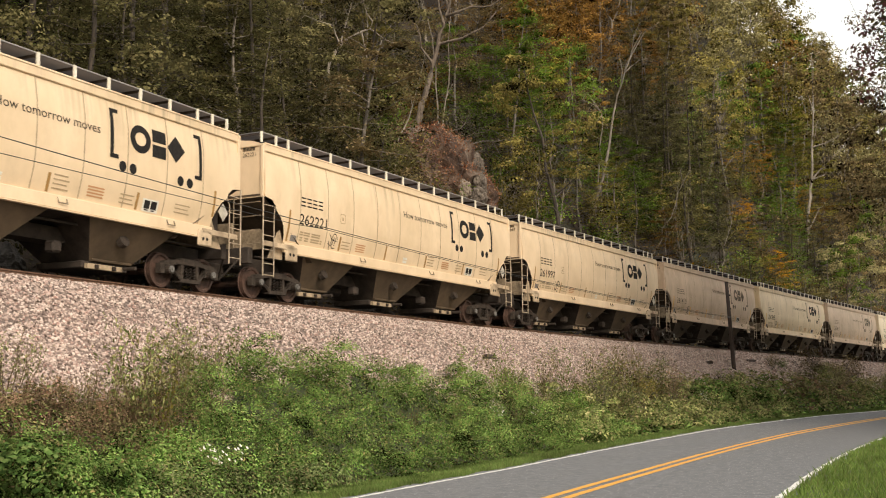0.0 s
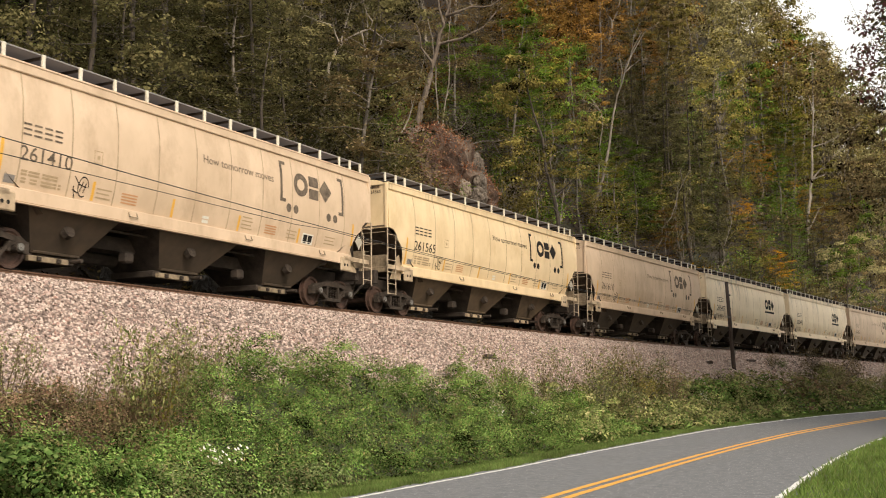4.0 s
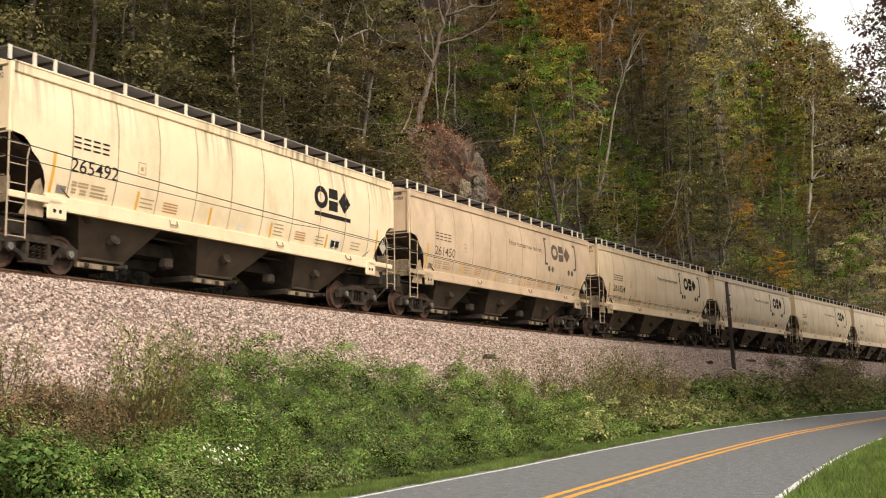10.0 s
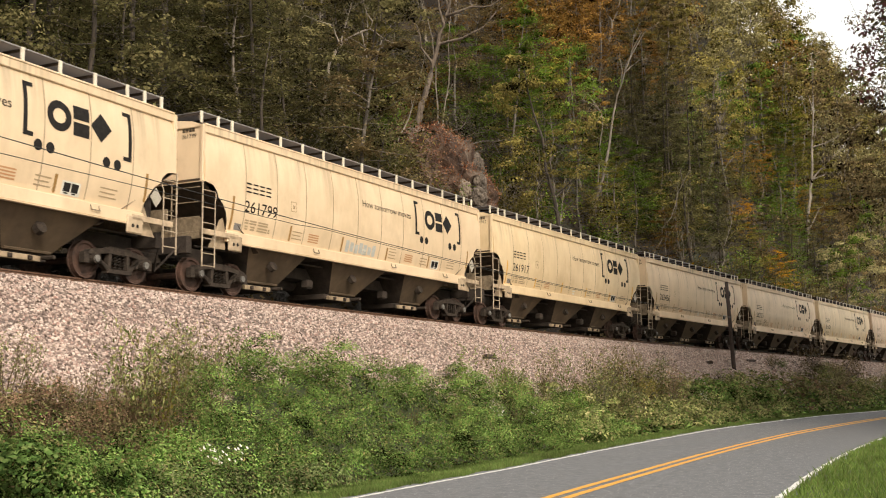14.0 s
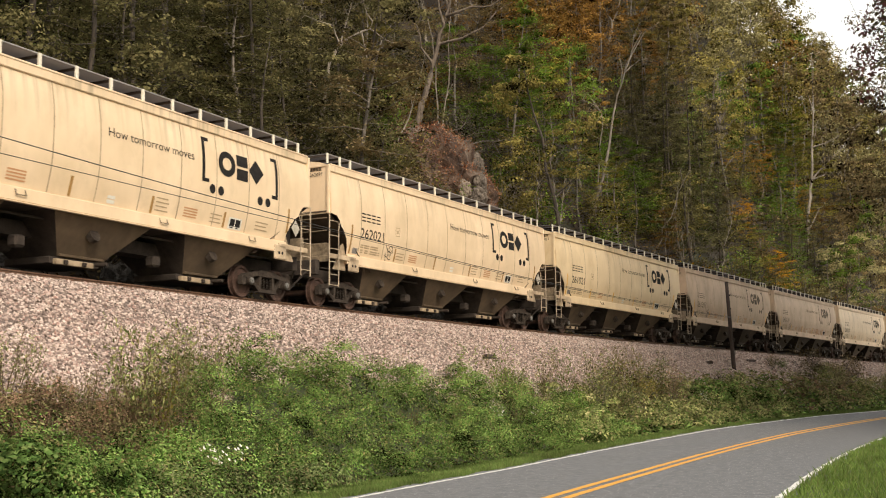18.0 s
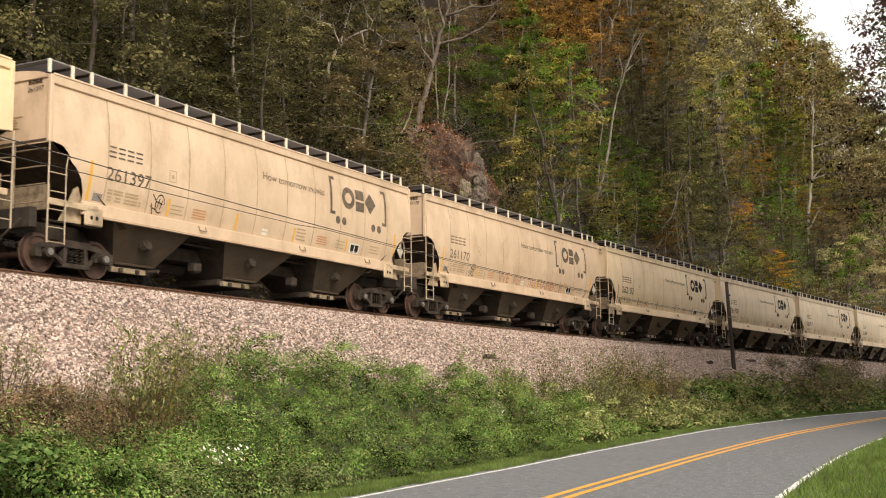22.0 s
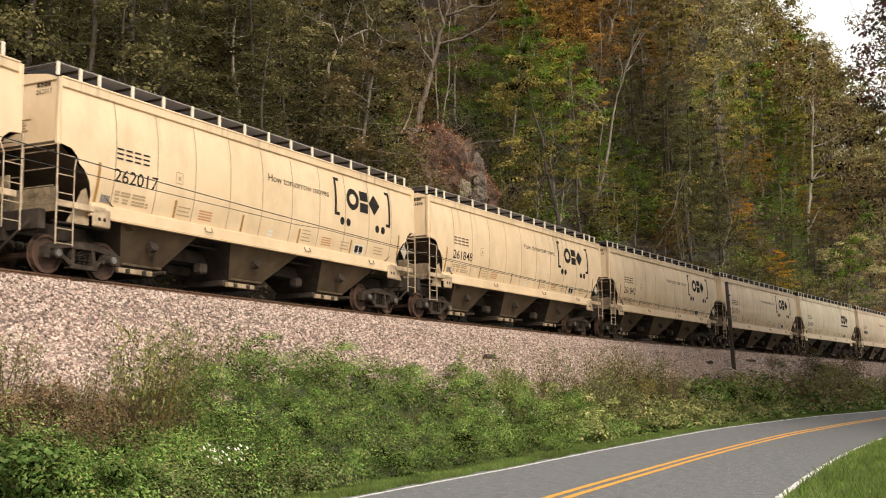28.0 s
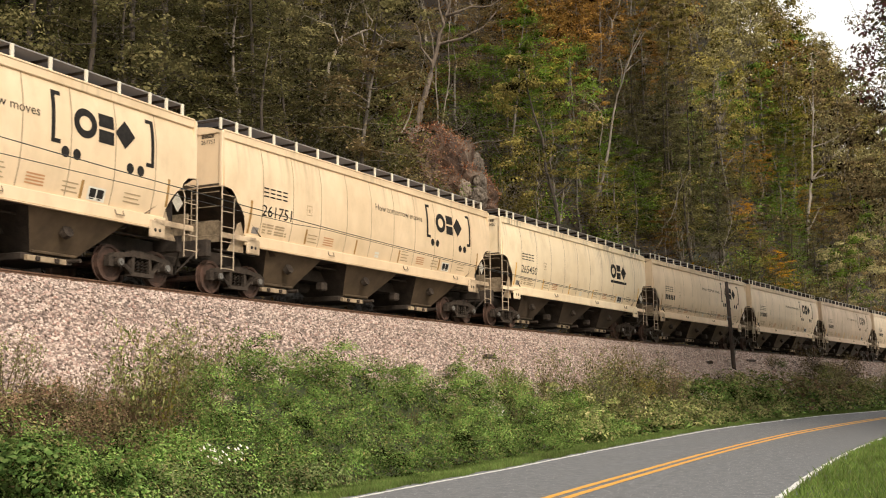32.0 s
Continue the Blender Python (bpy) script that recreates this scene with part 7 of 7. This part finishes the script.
WEEDS = [tall_weed(81, 1.5, 300, 0.075, 7), tall_weed(82, 1.1, 280, 0.065, 7), tall_weed(83, 1.9, 260, 0.085, 5), tall_weed(84, 0.9, 380, 0.05, 10)]
beds = []
SPOTS = [(16.9, -6.9, 2, "weed", 1.0), (17.6, -6.8, 2, "straw", 0.95), (18.6, -6.6, 0, "weed", 1.1), (16.2, -7.1, 0, "straw", 0.9), (15.6, -7.1, 3, "weed", 1.1), (19.4, -6.2, 2, "straw", 0.9), (20.4, -5.8, 0, "weed", 0.9), (17.2, -7.3, 3, "vine", 1.1), (18.2, -7.1, 0, "straw", 0.8),
         (21.6, -5.2, 1, "weed", 1.0), (18.3, -6.8, 3, "weed", 1.2), (19.0, -7.0, 1, "redweed", 0.9), (14.7, -5.9, 3, "straw", 1.3), (14.2, -6.0, 3, "straw", 1.2), (16.0, -6.7, 3, "redweed", 1.1), (15.2, -6.9, 3, "redweed", 1.0), (19.6, -5.7, 2, "straw", 0.8), (43.5, -5.8, 0, "weed", 1.3), (46.0, -5.6, 1, "weed", 1.5), (52.5, -5.5, 0, "weed", 1.3), (38.0, -5.9, 1, "weed", 1.2), (37.0, -5.4, 3, "straw", 1.2), (44.5, -6.3, 3, "straw", 1.3), (47.0, -6.5, 3, "redweed", 1.3), (22.3, -5.2, 2, "green", 0.7), (24.0, -6.8, 1, "weed", 0.8), (33.0, -5.6, 2, "green", 0.9),
         (35.0, -5.5, 2, "weed", 0.9), (36.0, -5.6, 0, "green", 1.1), (39.5, -5.6, 0, "weed", 1.2), (40.5, -5.5, 2, "weed", 0.9), (41.5, -5.4, 0, "green", 1.2), (42.5, -5.6, 1, "weed", 1.3), (48.0, -5.2, 2, "olive", 1.2),
         (49.0, -5.4, 0, "weed", 1.4), (50.0, -5.2, 0, "yellow", 1.2), (51.5, -5.1, 1, "redweed", 1.4), (26.5, -7.4, 3, "weed", 1.0), (30.0, -7.0, 1, "weed", 0.9), (34.0, -6.9, 1, "weed", 1.0), (55.0, -5.6, 1, "redweed", 1.3),
         (16.3, -7.6, 2, "straw", 1.05), (16.7, -7.7, 0, "yellow", 1.05), (16.1, -7.2, 2, "straw", 1.15), (16.8, -7.3, 2, "weed", 1.05), (15.8, -7.5, 0, "redweed", 0.8), (17.5, -7.3, 2, "straw", 0.9), (15.1, -5.8, 3, "straw", 1.1)]
for s, d, k, c, size in SPOTS:
    beds.append(planted("tall_weed", WEEDS[k], s, d, pick.uniform(0, 6.28), size, c, "tall dry-stemmed weed on the bank", "weed", "tall weeds", names=("stem",) * (len(WEEDS[k]) - 1) + ("foliage",)))
for i, (s, d, size, c) in enumerate(((42.8, -6.2, 0.55, "straw"), (44.6, -5.9, 0.6, "weed"), (46.6, -5.9, 0.65, "straw"), (49.4, -5.6, 0.6, "olive"), (51.4, -5.5, 0.65, "weed"), (53.6, -5.6, 0.5, "redweed"), (40.6, -6.2, 0.45, "green"))):
    planted("bank_shrub", BUSH[i % 4], s, d, 1.4 * i, size, c, "straggling olive and straw-coloured shrub on the bank", "shrub", "bank shrubs", names=("stem", "foliage"))
for i in range(26):
    s = pick.uniform(76, 118)
    planted("bank_shrub", BUSH[i % 4], s, pick.uniform(-5.4, -3.6), pick.uniform(0, 6.28), pick.uniform(0.3, 0.55), pick.choice(["redweed", "weed", "weed", "vine", "straw"]), "low brown and green shrub on the far bank", "shrub", "bank shrubs", names=("stem", "foliage"))

# straggling shrubs with pale bare stems, and old dark timbers on the gravel
for i, (s, d, k) in enumerate(((40.1, -5.2, 0.30), (41.5, -5.1, 0.26), (43.0, -4.9, 0.34), (44.2, -5.0, 0.28))):
    planted("bare_shrub", [BARE[(3, 1, 3, 0)[i]]], s, d, 1.9 * i, k, "", "straggling bare shrub with pale stems on the bank", "shrub", "bare bank shrubs", 0.05, (0.1 * (i % 2), 0.12))
for i, (s, d, k, c) in enumerate(((46.8, -5.2, 0.42, "olive"), (48.6, -5.0, 0.40, "olive"), (51.1, -4.9, 0.42, "brown"), (38.4, -5.0, 0.36, "green"), (64.0, -4.8, 0.4, "moss"), (86.0, -3.9, 0.7, "brown"), (90.0, -3.8, 0.75, "moss"), (94.0, -3.7, 0.7, "brown"), (99.0, -3.8, 0.75, "brown"), (79.0, -3.2, 0.28, "olive"), (81.5, -3.1, 0.4, "green"))):
    planted("bank_shrub", BUSH[i % 4], s, d, 1.1 * i, k, c, f"{WORDS[c]} straggling shrub on the gravel bank", "shrub", "bank shrubs", names=("stem", "foliage"))
for i, (s, d) in enumerate(((76.5, -2.6), (67.5, -2.9), (92.5, -2.7), (95.0, -2.9), (39.0, -3.7))):
    x, y = spot(s, d)
    bm = bmesh.new()
    box(bm, -0.55, 0.55, -0.1, 0.1, -0.06, 0.08, 0.02)
    timber = new("old_timber")
    timber.matrix_basis = Matrix.Translation((float(x), float(y), float(height(s, d)) + 0.05)) @ Matrix.Rotation(0.9 * i - 0.4, 4, "Z") @ Matrix.Rotation(0.25, 4, "X")
    part("beam", bm, M["pole"], timber)
    tagged(timber, "short dark rotten timber lying on the gravel bank", "timber", "old timbers")

# white wild flowers
fl = Heap()
for s0, d0, n in ((16.5, -8.85, 32), (32.1, -7.2, 9), (34.7, -7.2, 7), (57, -6.0, 60)):
    for _ in range(n):
        s, d = s0 + pick.gauss(0, 0.28), d0 + pick.gauss(0, 0.2)
        x, y = spot(s, d)
        z = float(height(s, d)) + pick.uniform(0.62, 0.9)
        b = len(fl.v)
        r = 0.03
        fl.v += [(float(x) + r * math.cos(q), float(y) + r * math.sin(q) * 0.6, z + r * math.sin(q) * 0.8) for q in np.linspace(0, 6.28, 7)[:-1]]
        fl.f.append(tuple(range(b, b + 6)))
tagged(new("white_flowers", fl.mesh("white_flowers", M["white"], False)), "small white wild flowers among the vines", "flowers", kind="stuff")

# ---- the old line pole and its wires ----
pole = new("line_pole")
px, py = spot(71.0, -3.3)
pole.matrix_basis = Matrix.Translation((float(px), float(py), float(height(71.0, -3.3)) - 0.3))
h = Heap()
h.tube([(0, 0, 0), (-0.12, 0.12, 3.0), (-0.22, 0.22, 5.5)], [0.13, 0.115, 0.10], 10)
held("shaft", h.mesh("shaft", M["pole"]), pole)
bm = bmesh.new()
rod(bm, (-0.17, 0.10, 3.9), (-0.17, 0.02, 3.9), 0.05, 8)
part("insulator", bm, M["iron"], pole)
bm = bmesh.new()
rod(bm, (-0.2, 0.10, 4.7), (-0.2, 0.02, 4.7), 0.05, 8)
part("insulator", bm, M["iron"], pole)
tagged(pole, "dark leaning wooden line pole on the gravel bank", "pole")
for lower in (False, True):
    w = Heap()
    pts = []
    for i in range(60):
        t = i / 59
        s = -10 + 81 * t
        x, y = spot(s, -5.5 + 2.2 * t)
        z = 1.48 + 0.00024 * (s - 46) ** 2
        pts.append((float(x), float(y), min(1.46 - 0.0004 * (s - 27) ** 2, z - 0.05) if lower and s < 27 else z - (0.05 if lower else 0)))
    w.tube(pts, [0.008 if lower else 0.0105] * 60, 5)
    tagged(new("line_wire", w.mesh("line_wire", M["wire"])), "black wire sagging along the track", "wire", "line wires")


# ---- what moves ----
def motions():
    times = [0.5 * i for i in range(65)]
    for index, number, car in CARS:
        walk(car, [(t, car_pose(train_at(t) + index * LENGTH)) for t in times])
    # wheels roll with the train: one roll for the leading axle of a bogie, one for the trailing
    rolls = {}
    for index, number, car in CARS:
        for bg in (c for c in car.children if c.name.startswith("bogie")):
            for axle in (c for c in bg.children if c.name.startswith("wheelset")):
                x = round(axle.location.x, 2)
                if x not in rolls:
                    rows = []
                    for k in range(int(32 * FPS) + 1):
                        t = k / FPS
                        rows.append((t, Matrix.Translation((x, 0, 0.457)) @ Matrix.Rotation((train_at(t) - train_at(0)) / 0.457, 4, "Y")))
                    walk(axle, rows)
                    rolls[x] = axle
                else:
                    axle.rotation_mode = "QUATERNION"
                    data = axle.animation_data_create()
                    data.action = rolls[x].animation_data.action
                    data.action_slot = rolls[x].animation_data.action_slot


motions()
